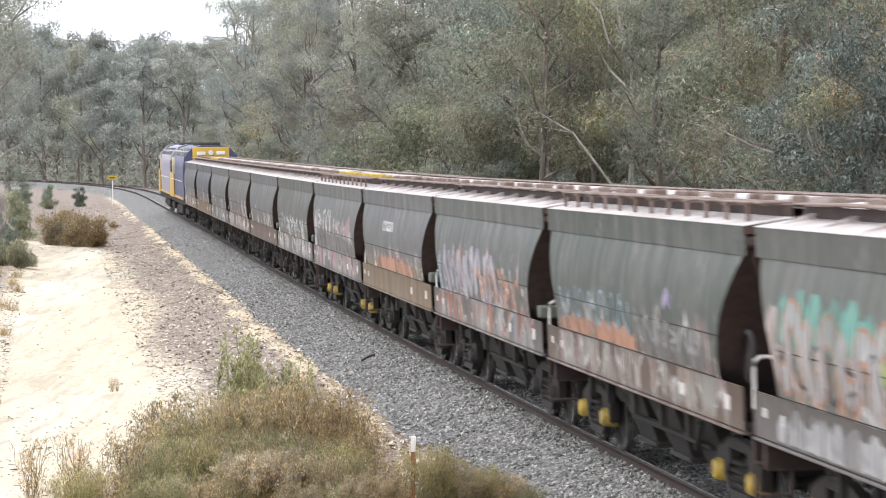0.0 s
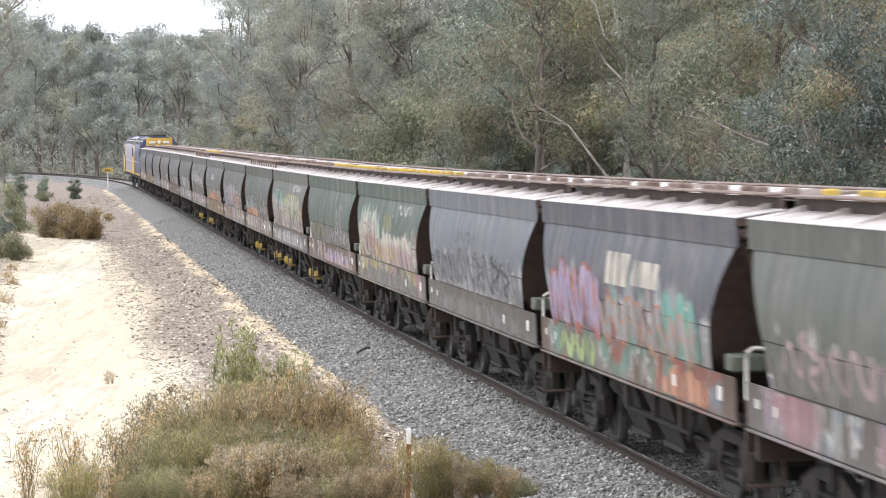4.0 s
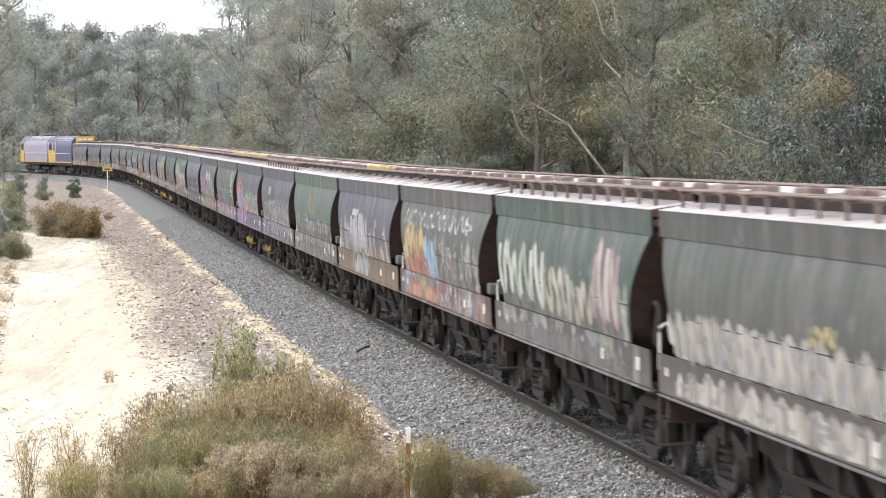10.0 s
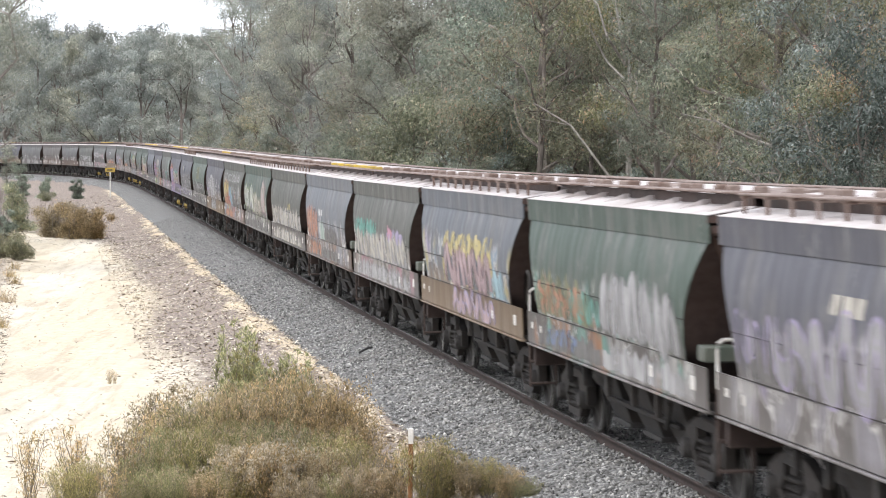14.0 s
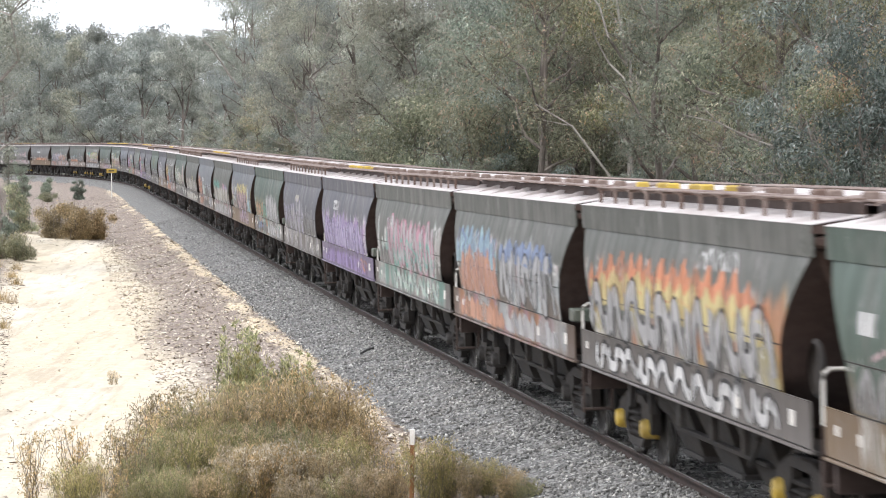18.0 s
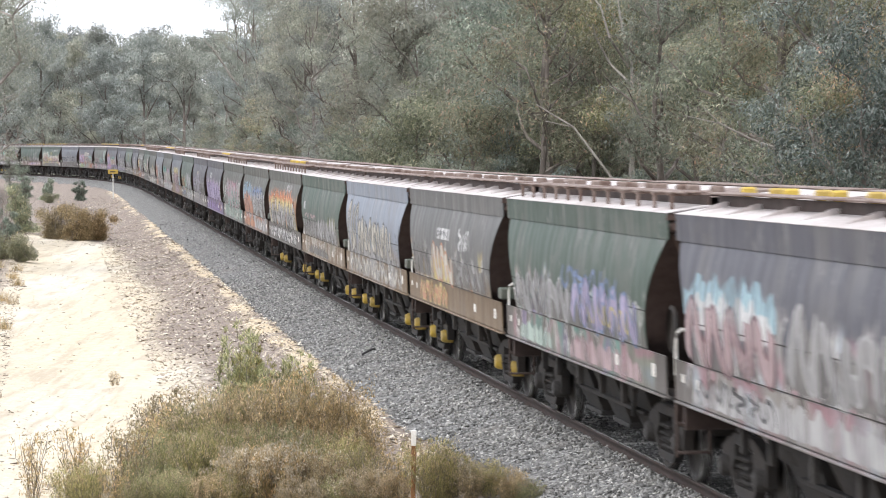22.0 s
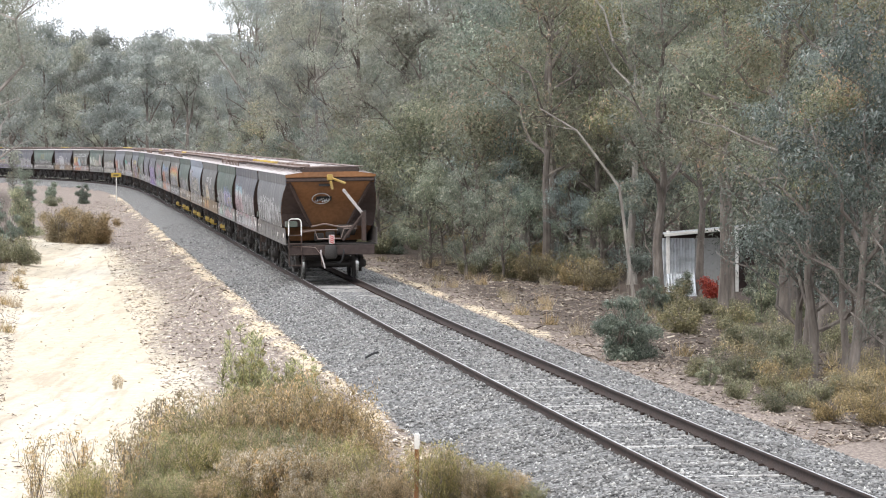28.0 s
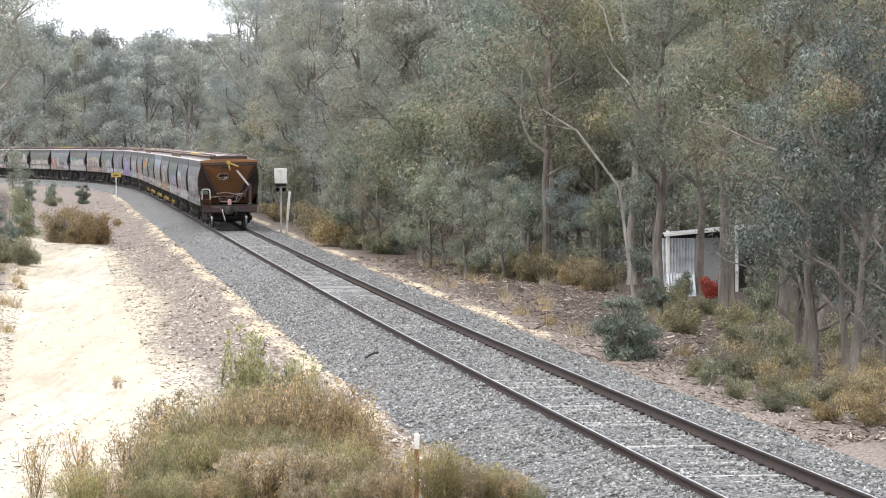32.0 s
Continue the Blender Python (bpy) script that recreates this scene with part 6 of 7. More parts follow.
RUDDY = gum_meshes("gum", 530, 6.2, 3.6, 1.6, 12000, (0.1, 0.034), M_BARK, M_LEAF_D, 60, 9, 0.05, 0.42)
plant("gum_tree", "gum tree with ruddy new leaf tips", "tree", 8.9, 66, RUDDY, 110, 1.0, "gum trees of the bush")
LEFTGUM = gum_meshes("gum", 540, 13, 4.5, 3.6, 19000, (0.15, 0.052), M_BARKPALE, M_LEAF_E, 40, 10, 0.04, 0.8)
plant("gum_tree", "tall gum tree with clumped grey-green crown beside the sandy dirt track", "tree", -17.25, 120, LEFTGUM, 70, 1.0, "gum trees of the bush")
plant("gum_tree", "tall gum tree with clumped grey-green crown beside the sandy dirt track", "tree", -22.5, 142, LEFTGUM, 200, 1.0, "gum trees of the bush")
plant("gum_tree", "tall gum tree with clumped grey-green crown beside the sandy dirt track", "tree", -21.5, 150, LEFTGUM, 310, 0.85, "gum trees of the bush")
for x, y, k in ((-35.6, 225, 0), (-38.0, 246, 2), (-31.2, 190, 2), (-46, 285, 1)):
    plant("gum_tree", "leafy gum tree inside the bend of the line", "tree", x, y, MID[k], 50 * k, 0.72, "gum trees of the bush")
plant("gum_sapling", "leafy sapling at the turn of the dirt track", "tree", -24.9, 172, SAPLING[0], 10, 0.9, "saplings along the line")
plant("gum_sapling", "leafy sapling at the turn of the dirt track", "tree", -22.3, 150, SAPLING[2], 60, 0.8, "saplings along the line")
for x, y, sz in ((-34.5, 268, 0.5), (-36.5, 275, 0.5)):
    plant("gum_sapling", "small bushy sapling on the inside of the curve", "tree", x, y, SAPLING[rnd.randrange(3)], rnd.uniform(0, 360), sz * 1.05, "saplings along the line")

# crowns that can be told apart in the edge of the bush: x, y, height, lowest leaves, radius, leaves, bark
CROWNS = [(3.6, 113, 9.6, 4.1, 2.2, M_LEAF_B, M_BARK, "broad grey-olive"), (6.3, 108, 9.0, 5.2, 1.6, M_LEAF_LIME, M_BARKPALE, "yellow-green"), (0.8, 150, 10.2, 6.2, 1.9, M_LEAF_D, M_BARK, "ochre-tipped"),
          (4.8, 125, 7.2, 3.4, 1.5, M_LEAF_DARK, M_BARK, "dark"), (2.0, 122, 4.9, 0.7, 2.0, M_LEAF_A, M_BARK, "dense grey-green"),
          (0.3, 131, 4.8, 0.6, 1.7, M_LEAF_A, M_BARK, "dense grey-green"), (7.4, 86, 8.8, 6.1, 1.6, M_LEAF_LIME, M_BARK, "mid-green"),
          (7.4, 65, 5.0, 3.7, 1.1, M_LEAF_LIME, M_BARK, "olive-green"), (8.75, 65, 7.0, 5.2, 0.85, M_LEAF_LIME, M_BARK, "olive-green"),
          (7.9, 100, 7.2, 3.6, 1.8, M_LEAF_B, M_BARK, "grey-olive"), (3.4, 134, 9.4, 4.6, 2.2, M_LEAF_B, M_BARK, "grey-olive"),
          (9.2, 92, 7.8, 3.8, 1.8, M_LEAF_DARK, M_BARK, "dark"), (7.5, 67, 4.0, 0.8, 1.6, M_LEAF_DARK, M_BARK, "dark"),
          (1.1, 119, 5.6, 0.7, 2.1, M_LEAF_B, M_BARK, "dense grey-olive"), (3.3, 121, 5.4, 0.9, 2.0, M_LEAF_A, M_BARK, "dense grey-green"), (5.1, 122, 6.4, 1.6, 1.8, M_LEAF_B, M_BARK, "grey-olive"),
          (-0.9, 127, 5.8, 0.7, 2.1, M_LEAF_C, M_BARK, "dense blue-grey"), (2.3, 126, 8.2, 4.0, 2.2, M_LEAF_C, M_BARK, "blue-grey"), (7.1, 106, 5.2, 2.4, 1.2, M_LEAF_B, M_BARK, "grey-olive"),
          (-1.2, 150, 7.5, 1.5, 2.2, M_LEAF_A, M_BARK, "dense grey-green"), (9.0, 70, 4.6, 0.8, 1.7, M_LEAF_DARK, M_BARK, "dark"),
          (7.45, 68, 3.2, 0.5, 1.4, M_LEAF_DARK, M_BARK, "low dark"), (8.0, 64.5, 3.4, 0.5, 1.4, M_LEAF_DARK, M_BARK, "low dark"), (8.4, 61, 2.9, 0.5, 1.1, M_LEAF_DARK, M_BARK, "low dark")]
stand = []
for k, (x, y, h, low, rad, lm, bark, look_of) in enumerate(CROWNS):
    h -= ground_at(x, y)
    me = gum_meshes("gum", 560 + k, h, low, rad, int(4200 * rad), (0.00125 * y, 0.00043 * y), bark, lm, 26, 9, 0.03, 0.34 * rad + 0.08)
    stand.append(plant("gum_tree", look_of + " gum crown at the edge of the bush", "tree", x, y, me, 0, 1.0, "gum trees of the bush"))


def pale_limb(tree, pts, r0):
    """A bare limb from the trunk through world points."""
    base = tree.matrix_basis.translation
    p0 = Vector((0, 0, max(0.5, pts[0][2] - base.z - 0.9)))
    path = [p0] + [Vector(p) - base for p in pts]
    g = Geo().tube(path, r0, 6, r0 * 0.4)
    a, b = path[-2], path[-1]
    g.tube([a.lerp(b, 0.5), a.lerp(b, 0.8) + Vector((0.15, 0, 0.35))], r0 * 0.4, 4, 0.008)
    part("bare_limb", g, M_BARKPALE, tree, "bare pale limb")


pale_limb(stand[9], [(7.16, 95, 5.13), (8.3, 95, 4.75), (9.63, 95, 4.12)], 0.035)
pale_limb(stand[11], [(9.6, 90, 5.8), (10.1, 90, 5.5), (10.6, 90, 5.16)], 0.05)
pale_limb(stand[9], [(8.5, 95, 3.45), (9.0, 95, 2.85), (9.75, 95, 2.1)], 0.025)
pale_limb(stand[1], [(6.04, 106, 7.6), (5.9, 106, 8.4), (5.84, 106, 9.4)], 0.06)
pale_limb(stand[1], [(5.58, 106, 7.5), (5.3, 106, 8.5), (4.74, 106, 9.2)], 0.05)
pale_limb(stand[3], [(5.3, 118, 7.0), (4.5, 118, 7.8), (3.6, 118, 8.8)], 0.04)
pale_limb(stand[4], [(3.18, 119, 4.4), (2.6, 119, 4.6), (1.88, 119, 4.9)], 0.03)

# dead limbs, bare and pale
def dead_limb(x, y, pts, r0, label):
    g = Geo().tube([Vector(p) for p in pts], r0, 7, r0 * 0.35)
    a, b = Vector(pts[1]), Vector(pts[2])
    g.tube([b, b + Vector((-0.9, 0.1, 0.2))], r0 * 0.35, 5, 0.01)
    thing("dead_limb", label, "branch", pose(x, y, ground_at(x, y)), geo=g, material=M_BARKPALE)


dead_limb(5.9, 100, [(0, 0, -0.2), (-0.45, 0, 3.4), (-1.75, 0.1, 5.15), (-2.9, 0.2, 5.85)], 0.06, "bare pale dead limb leaning over the bush")
dead_limb(-19.5, 118, [(0, 0, 0.0), (0.9, 0, 4.5), (2.2, 0.2, 5.6), (4.0, 0.3, 6.3)], 0.05, "bare grey dead branch beside the dirt track")

# ---- undergrowth ----
SHR_BROWN = [shrub_meshes(600 + i, 1.6, 1.0, 4800, (0.085, 0.03), M_SHRUB_BROWN, 14, -0.2, 70, ball=0.2) for i in range(2)]
SHR_OLIVE = [shrub_meshes(610 + i, 1.5, 0.9, 5200, (0.09, 0.032), M_SHRUB_OLIVE, 14, -0.2, 70, ball=0.2) for i in range(2)]
SHR_DARK = [shrub_meshes(620 + i, 2.1, 0.65, 9000, (0.075, 0.03), M_LEAF_C, 14, 0.2, 50, ball=0.2) for i in range(2)]
SHR_RED = shrub_meshes(630, 1.3, 0.6, 2200, (0.1, 0.05), M_LEAF_RED, 9, 0.1, 36)
SHR_TAN = [shrub_meshes(640, 1.95, 0.95, 9000, (0.09, 0.03), M_LEAF_BROWN, 18, -0.2, 70, ball=0.2)]
KINDS = {"tan": (SHR_TAN, "dry tan-brown bushy shrub"), "brown": (SHR_BROWN, "dry brown bushy shrub"), "olive": (SHR_OLIVE, "olive-green bushy shrub"), "dark": (SHR_DARK, "dark blue-green leafy shrub")}
SP = ("stem", "foliage")


def shrub(kind, x, y, size, where):
    ms, label = KINDS[kind]
    plant("shrub", label + where, "shrub", x, y, ms[rnd.randrange(len(ms))], rnd.uniform(0, 360), size, "shrubs of the bush", parts=SP)


for kind, x, y, size in [("dark", 3.8, 68, 0.95), ("dark", 4.15, 69.5, 0.9), ("brown", 6.3, 59.5, 0.75), ("olive", 5.6, 61, 0.7), ("olive", 6.0, 58, 0.55), ("brown", 7.6, 57, 0.75), ("brown", 7.3, 59, 0.7),
                         ("olive", 6.9, 64, 0.8), ("brown", 6.2, 66, 0.8), ("olive", 7.2, 71, 0.8), ("olive", 6.7, 74, 0.7), ("brown", 8.3, 63, 0.8), ("dark", 4.9, 60, 0.35), ("olive", 5.9, 80, 0.7), ("olive", 7.4, 83, 0.7),
                         ("dark", 8.6, 86, 0.9), ("dark", 7.15, 97, 0.6), ("olive", 6.75, 95, 0.6), ("dark", 9.6, 88, 1.0), ("brown", 3.0, 110, 0.95), ("brown", 4.4, 108, 0.95), ("olive", 2.2, 112, 0.8), ("olive", 1.2, 116, 0.7), ("brown", 5.0, 104, 0.9), ("olive", 3.6, 112, 0.8), ("olive", 5.6, 54.5, 0.5), ("brown", 6.3, 53, 0.55), ("brown", 6.95, 52.5, 0.6), ("olive", 6.4, 56, 0.6), ("olive", 5.2, 57.5, 0.45), ("olive", 4.9, 62, 0.5), ("brown", 7.2, 55.5, 0.7), ("dark", 5.9, 90, 0.75), ("olive", 6.6, 89, 0.6), ("olive", 7.4, 91, 0.5), ("olive", 8.0, 90, 0.5), ("dark", 8.9, 91, 0.9), ("dark", 9.4, 92, 1.1), ("olive", 8.4, 79, 0.8), ("brown", 7.8, 75, 0.8), ("olive", 9.0, 73, 0.9)]:
    shrub(kind, x, y, size * (0.82 if kind != "dark" and y < 76 else 1.0), " beside the railway")
for k in range(46):
    y = rnd.uniform(112, 210)
    shrub(rnd.choice(("brown", "olive", "olive", "brown", "dark")), tree_d(y, rnd.uniform(4.0, 7.5) if y > 135 else rnd.uniform(5.5, 11)), y, rnd.uniform(0.5, 1.05), " at the edge of the bush")
for x, y, sz in ((-4.7, 141, 1.45), (-3.6, 138, 1.1), (-5.6, 148, 1.5), (-2.6, 133, 0.9)):
    shrub("brown" if sz > 1.2 else "olive", x, y, sz, " behind the line-side box")
plant("shrub", "red-leaved shrub beside the shed", "shrub", 8.1, 98, SHR_RED, 0, 0.8, "shrubs of the bush", parts=SP)
for kind, x, y, sz in (("tan", -17.6, 157, 1.35), ("tan", -18.7, 159, 1.35), ("tan", -16.9, 158, 1.1), ("dark", -30.9, 255, 1.15), ("dark", -28.4, 256, 1.1), ("dark", -33.5, 262, 1.2), ("olive", -29.6, 246, 0.8), ("olive", -16.6, 128, 1.0), ("olive", -17.8, 131, 1.2), ("dark", -18.6, 138, 1.3), ("dark", -20.3, 140, 1.2), ("dark", -21.5, 166, 1.6), ("olive", -18.0, 124, 0.9)):
    shrub(kind, x, y, sz, " beside the sandy dirt track")

# foreground heath
HEATH = [shrub_meshes(700, 1.45, 0.85, 13000, (0.055, 0.015), M_LEAF_OLIVE, 80, -0.7, 640, upright=0.5, ball=0.05, tips=M_LEAF_DRY), shrub_meshes(701, 1.3, 0.75, 9000, (0.055, 0.013), M_LEAF_GREEN, 60, -0.9, 480, upright=0.6, ball=0.05, tips=M_LEAF_DRY),
         shrub_meshes(702, 1.7, 0.28, 5000, (0.055, 0.013), M_LEAF_GREEN, 16, -0.7, 190, upright=0.9, ball=0.08), shrub_meshes(703, 0.9, 0.55, 4200, (0.05, 0.013), M_LEAF_OLIVE, 38, -0.8, 230, upright=0.7, ball=0.07, tips=M_LEAF_DRY),
         shrub_meshes(704, 1.1, 0.5, 6000, (0.05, 0.014), M_LEAF_BROWN, 34, -0.6, 260, upright=0.6, ball=0.07), shrub_meshes(705, 0.85, 0.26, 1000, (0.045, 0.012), M_LEAF_OLIVE, 13, -0.6, 90, upright=0.9, ball=0.12),
         shrub_meshes(706, 1.0, 0.42, 5200, (0.045, 0.015), M_LEAF_RUSTY, 30, -0.3, 230, upright=0.6, ball=0.08)]
HEATH_TALL = (1.45, 1.3, 1.7, 0.95, 1.1, 0.85, 1.0)
HEATHNAMES = ["olive heath bush with brownish tips", "fresh green heath bush with fine leaves", "upright green heath shrub with thin stems", "pale straw-coloured flowering heath", "dull brown heath bush", "sparse twiggy heath seedling on sand", "rusty orange-brown flowering heath bush"]
# kind, place, height of the top over the datum
for k, x, y, top in [(2, -2.87, 46.5, 1.37), (2, -2.72, 46.3, 1.21), (2, -2.62, 46.0, 0.98), (2, -2.17, 46.2, 0.89), (2, -2.06, 46.4, 1.01), (0, -3.13, 45.0, 0.62), (0, -2.70, 45.0, 0.66), (0, -2.24, 45.2, 0.71), (0, -1.85, 45.3, 0.78), (4, -1.64, 45.0, 0.66), (0, -1.45, 44.8, 0.50), (4, -1.26, 44.5, 0.34), (0, -1.19, 44.2, 0.22), (1, -3.52, 44.5, 0.34), (1, -3.67, 43.5, 0.20), (1, -3.31, 44.7, 0.45), (1, -3.84, 42.8, -0.00), (5, -4.20, 43.5, 0.35), (5, -4.08, 43.0, 0.28), (5, -3.91, 46.0, 0.58), (1, -3.93, 41.8, -0.27), (1, -3.62, 42.0, -0.15), (5, -4.29, 43.2, 0.19), (5, -4.24, 42.0, -0.07), (5, -5.49, 43.5, 0.20), (5, -5.02, 44.0, 0.23), (1, -4.68, 42.0, -0.04), (5, -4.97, 42.0, -0.22), (1, -2.89, 43.2, 0.26), (1, -3.25, 43.0, 0.21), (1, -2.38, 43.4, 0.25), (1, -1.85, 43.5, 0.16), (1, -1.39, 43.3, 0.14), (1, -1.19, 43.0, 0.02), (3, -2.52, 42.0, 0.15), (3, -2.09, 42.2, 0.15), (3, -2.29, 41.8, 0.09), (3, -2.93, 41.6, -0.18), (6, -1.64, 42.0, 0.13), (6, -1.45, 41.9, -0.00), (3, -0.96, 41.2, -0.08), (3, -0.69, 41.2, -0.14), (3, -1.79, 41.3, -0.22), (1, -2.71, 41.6, -0.11), (1, -3.37, 41.7, -0.15), (5, -1.05, 42.0, 0.07), (1, -1.26, 41.4, -0.23), (5, -0.52, 41.5, 0.19), (5, -0.67, 41.5, 0.09), (1, -0.09, 40.9, 0.33), (0, 0.06, 41.0, 0.17), (0, 0.38, 40.6, 0.02), (1, 0.60, 40.7, 0.07), (0, 0.86, 40.6, -0.06), (1, 1.09, 40.5, -0.19), (4, -4.08, 47.6, 0.38), (5, -6.75, 66.5, -0.57), (5, -6.66, 66.6, -0.62)]:
    size = max(0.3, (top - ground_at(x, y)) / HEATH_TALL[k] * rnd.uniform(0.98, 1.06))
    ob = plant("heath_bush", HEATHNAMES[k], "shrub", x, y, HEATH[k], rnd.uniform(0, 360), min(size, 1.5), "heath bushes", parts=SP)
    if HEATH[k][3]:
        part("flower_head", HEATH[k][3], None, ob, "pale straw-coloured flower heads")

# thin tussocks of dry grass
def tussock_mesh(seed, blades, h, w, material):
    nr = np.random.RandomState(seed)
    pos = np.concatenate([nr.normal(size=(blades, 2)) * 0.12, np.zeros((blades, 1))], 1)
    co, q = leaf_quads(nr, pos, h, w, -1.0)
    return raw_mesh("grass_tussock", co, q, material)


TUSS = [tussock_mesh(800, 90, 0.4, 0.012, M_LEAF_DRY), tussock_mesh(801, 90, 0.35, 0.012, M_LEAF_OLIVE)]
for k in range(90):
    if k < 30:
        x, y = rnd.uniform(-5.5, -0.8), rnd.uniform(40.5, 46)
    elif k < 70:
        y = rnd.uniform(60, 125)
        x = tree_d(y, rnd.uniform(3.4, 9))
    else:
        y = rnd.uniform(60, 150)
        x = tree_d(y, -rnd.uniform(9.3, 11))
    ob = tagged(new("grass_tussock", TUSS[k % 2]), "thin tussock of dry grass", "grass", "grass tussocks")
    ob.matrix_basis = (pose(x, y, ground_at(x, y) - 0.02, 0, 0, rnd.uniform(0, 360)))


# the bush goes on behind the bend: one belt of undergrowth and far crowns
nr = np.random.RandomState(901)
n_far = 36000
fx = nr.uniform(-130, 20, n_far)
fy = nr.uniform(520, 600, n_far) - np.maximum(0, -fx - 60) * 0.9
fz = 14.0 * nr.rand(n_far) ** 1.05 * (0.7 + 0.5 * value_noise(fx, fy, 14, 9)) + 0.6
co, q = leaf_quads(nr, np.stack([fx, fy, fz], 1), 1.3, 0.6, 0.3)
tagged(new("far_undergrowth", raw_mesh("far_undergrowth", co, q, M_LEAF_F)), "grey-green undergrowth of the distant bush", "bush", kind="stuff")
n_far = 14000
s_far = nr.uniform(180, 400, n_far)
d_far = nr.uniform(7, 22, n_far)
a_far = np.interp(s_far, S_AXIS, HEAD)
fx = np.interp(s_far, S_AXIS, TX) + d_far * np.cos(a_far)
fy = np.interp(s_far, S_AXIS, TY) + d_far * np.sin(a_far)
fz = np.interp(s_far, S_AXIS, TZ) - 0.5 + 4.5 * nr.rand(n_far) ** 1.3 * (0.4 + 0.9 * value_noise(fx, fy, 5, 10))
co, q = leaf_quads(nr, np.stack([fx, fy, fz], 1), 0.6, 0.22, 0.3)
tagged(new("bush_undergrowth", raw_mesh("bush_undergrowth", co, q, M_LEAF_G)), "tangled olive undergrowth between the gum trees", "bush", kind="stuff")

n_low = 12000
s_low = nr.uniform(69, 185, n_low)
d_low = nr.uniform(8.5, 22, n_low)
a_low = np.interp(s_low, S_AXIS, HEAD)
fx = np.interp(s_low, S_AXIS, TX) + d_low * np.cos(a_low)
fy = np.interp(s_low, S_AXIS, TY) + d_low * np.sin(a_low)
fz = np.interp(s_low, S_AXIS, TZ) - 0.5 + 4.2 * nr.rand(n_low) ** 1.2 * (0.4 + 0.9 * value_noise(fx, fy, 4, 12))
co, q = leaf_quads(nr, np.stack([fx, fy, fz], 1), 0.34, 0.13, 0.3)
tagged(new("bush_undergrowth", raw_mesh("bush_undergrowth", co, q, M_LEAF_B)), "grey-olive undergrowth in the near bush", "bush", kind="stuff")

# ---- line-side things ----
def upright(name, label, category, x, y, turn=0.0, tip=(0, 0)):
    return thing(name, label, category, pose(x, y, ground_at(x, y), tip[0], tip[1], turn))


sign = upright("trackside_sign", "small yellow sign plate on a thin pale post", "sign", -24.9, 247, 8)
part("post", Geo().box((-0.035, -0.035, -0.3), (0.035, 0.035, 2.25), 0.01), M_WHITE, sign)
plate = part("plate", Geo().box((-0.38, -0.06, 1.92), (0.38, -0.037, 2.25), 0.01), M_YELLOW, sign, "yellow plate")
part("lettering", Geo().box((-0.22, -0.066, 2.04), (0.18, -0.061, 2.13)), M_BLACK, plate, "dark bar of unreadable writing")

box = upright("signal_box_on_post", "white line-side equipment box on a grey post", "signal box", -8.05, 161, 6)
part("post", Geo().tube([(0, 0, -0.3), (0, 0, 2.6)], 0.055, 10), M_EAVE, box)
cab = part("cabinet", Geo().box((-0.31, -0.2, 2.45), (0.31, 0.2, 3.2), 0.03), M_WHITE, box, "white painted metal cabinet")
part("door_seam", Geo().box((-0.008, -0.212, 2.5), (0.008, -0.203, 3.15)), M_EAVE, cab)
part("bracket", Geo().box((-0.28, -0.1, 2.3), (0.28, 0.1, 2.42), 0.02), M_BLACK, box)
part("lamp_hood", Geo().lathe([(0.1, -0.12), (0.11, 0.1), (0.0, 0.1)], pose(0.16, -0.15, 2.15, 0, 0, 90), 12), M_BLACK, box)
part("lamp_hood", Geo().lathe([(0.1, -0.12), (0.11, 0.1), (0.0, 0.1)], pose(-0.16, -0.15, 2.15, 0, 0, 90), 12), M_BLACK, box)

post = upright("leaning_post", "white painted timber post leaning beside the line", "post", -7.65, 158, 0, (0, 5))
part("shaft", Geo().box((-0.06, -0.06, -0.3), (0.06, 0.06, 2.1), 0.02), M_WHITE, post)

stake = upright("boundary_stake", "rusty steel stake with a white painted top", "post", -0.365, 41.0, 0, (1, 1))
stake_top = 0.4 - ground_at(-0.365, 41.0)
part("shaft", Geo().box((-0.03, -0.03, -0.3), (0.03, 0.03, stake_top - 0.03), 0.008), M_RUST, stake)
part("painted_top", Geo().box((-0.034, -0.034, stake_top - 0.2), (0.034, 0.034, stake_top), 0.008), M_WHITE, stake)

spot = Vector(on_track(21.4, -1.95, -0.2))
lump = thing("steel_scrap", "bent dark scrap of steel lying on the ballast", "scrap", pose(spot.x, spot.y, spot.z, 0, -12, 25))
part("bar", Geo().tube([(-0.15, 0, 0.0), (-0.03, 0.01, 0.03), (0.08, 0.03, 0.045), (0.17, 0.02, 0.04)], 0.024, 7), M_BLACK, lump)

# ---- shed in the bush ----
def corrugated(name, label):
    n = Nodes(name)
    return n.done(n.mix(n.step(n.noise(3, 4), 0.4, 0.7), (0.55, 0.57, 0.58), (0.35, 0.36, 0.36)), 0.4, 0.5)


M_TIN = corrugated("corrugated_tin", "")
shed = upright("farm_shed", "low open farm shed with corrugated tin roof among trees", "shed", 8.05, 103, 4)


def sheet(w, h, waves, depth=0.02):
    g = Geo()
    n = waves * 4
    vs, fs = [], []
    for i in range(n + 1):
        x, y = -w / 2 + w * i / n, depth * math.sin(i * math.pi / 2)
        vs += [(x, y, 0), (x, y, h), (x, y + 0.006, 0), (x, y + 0.006, h)]
    for i in range(n):
        a = i * 4
        fs += [(a, a + 4, a + 5, a + 1), (a + 2, a + 3, a + 7, a + 6)]
    return g.add(vs, fs)


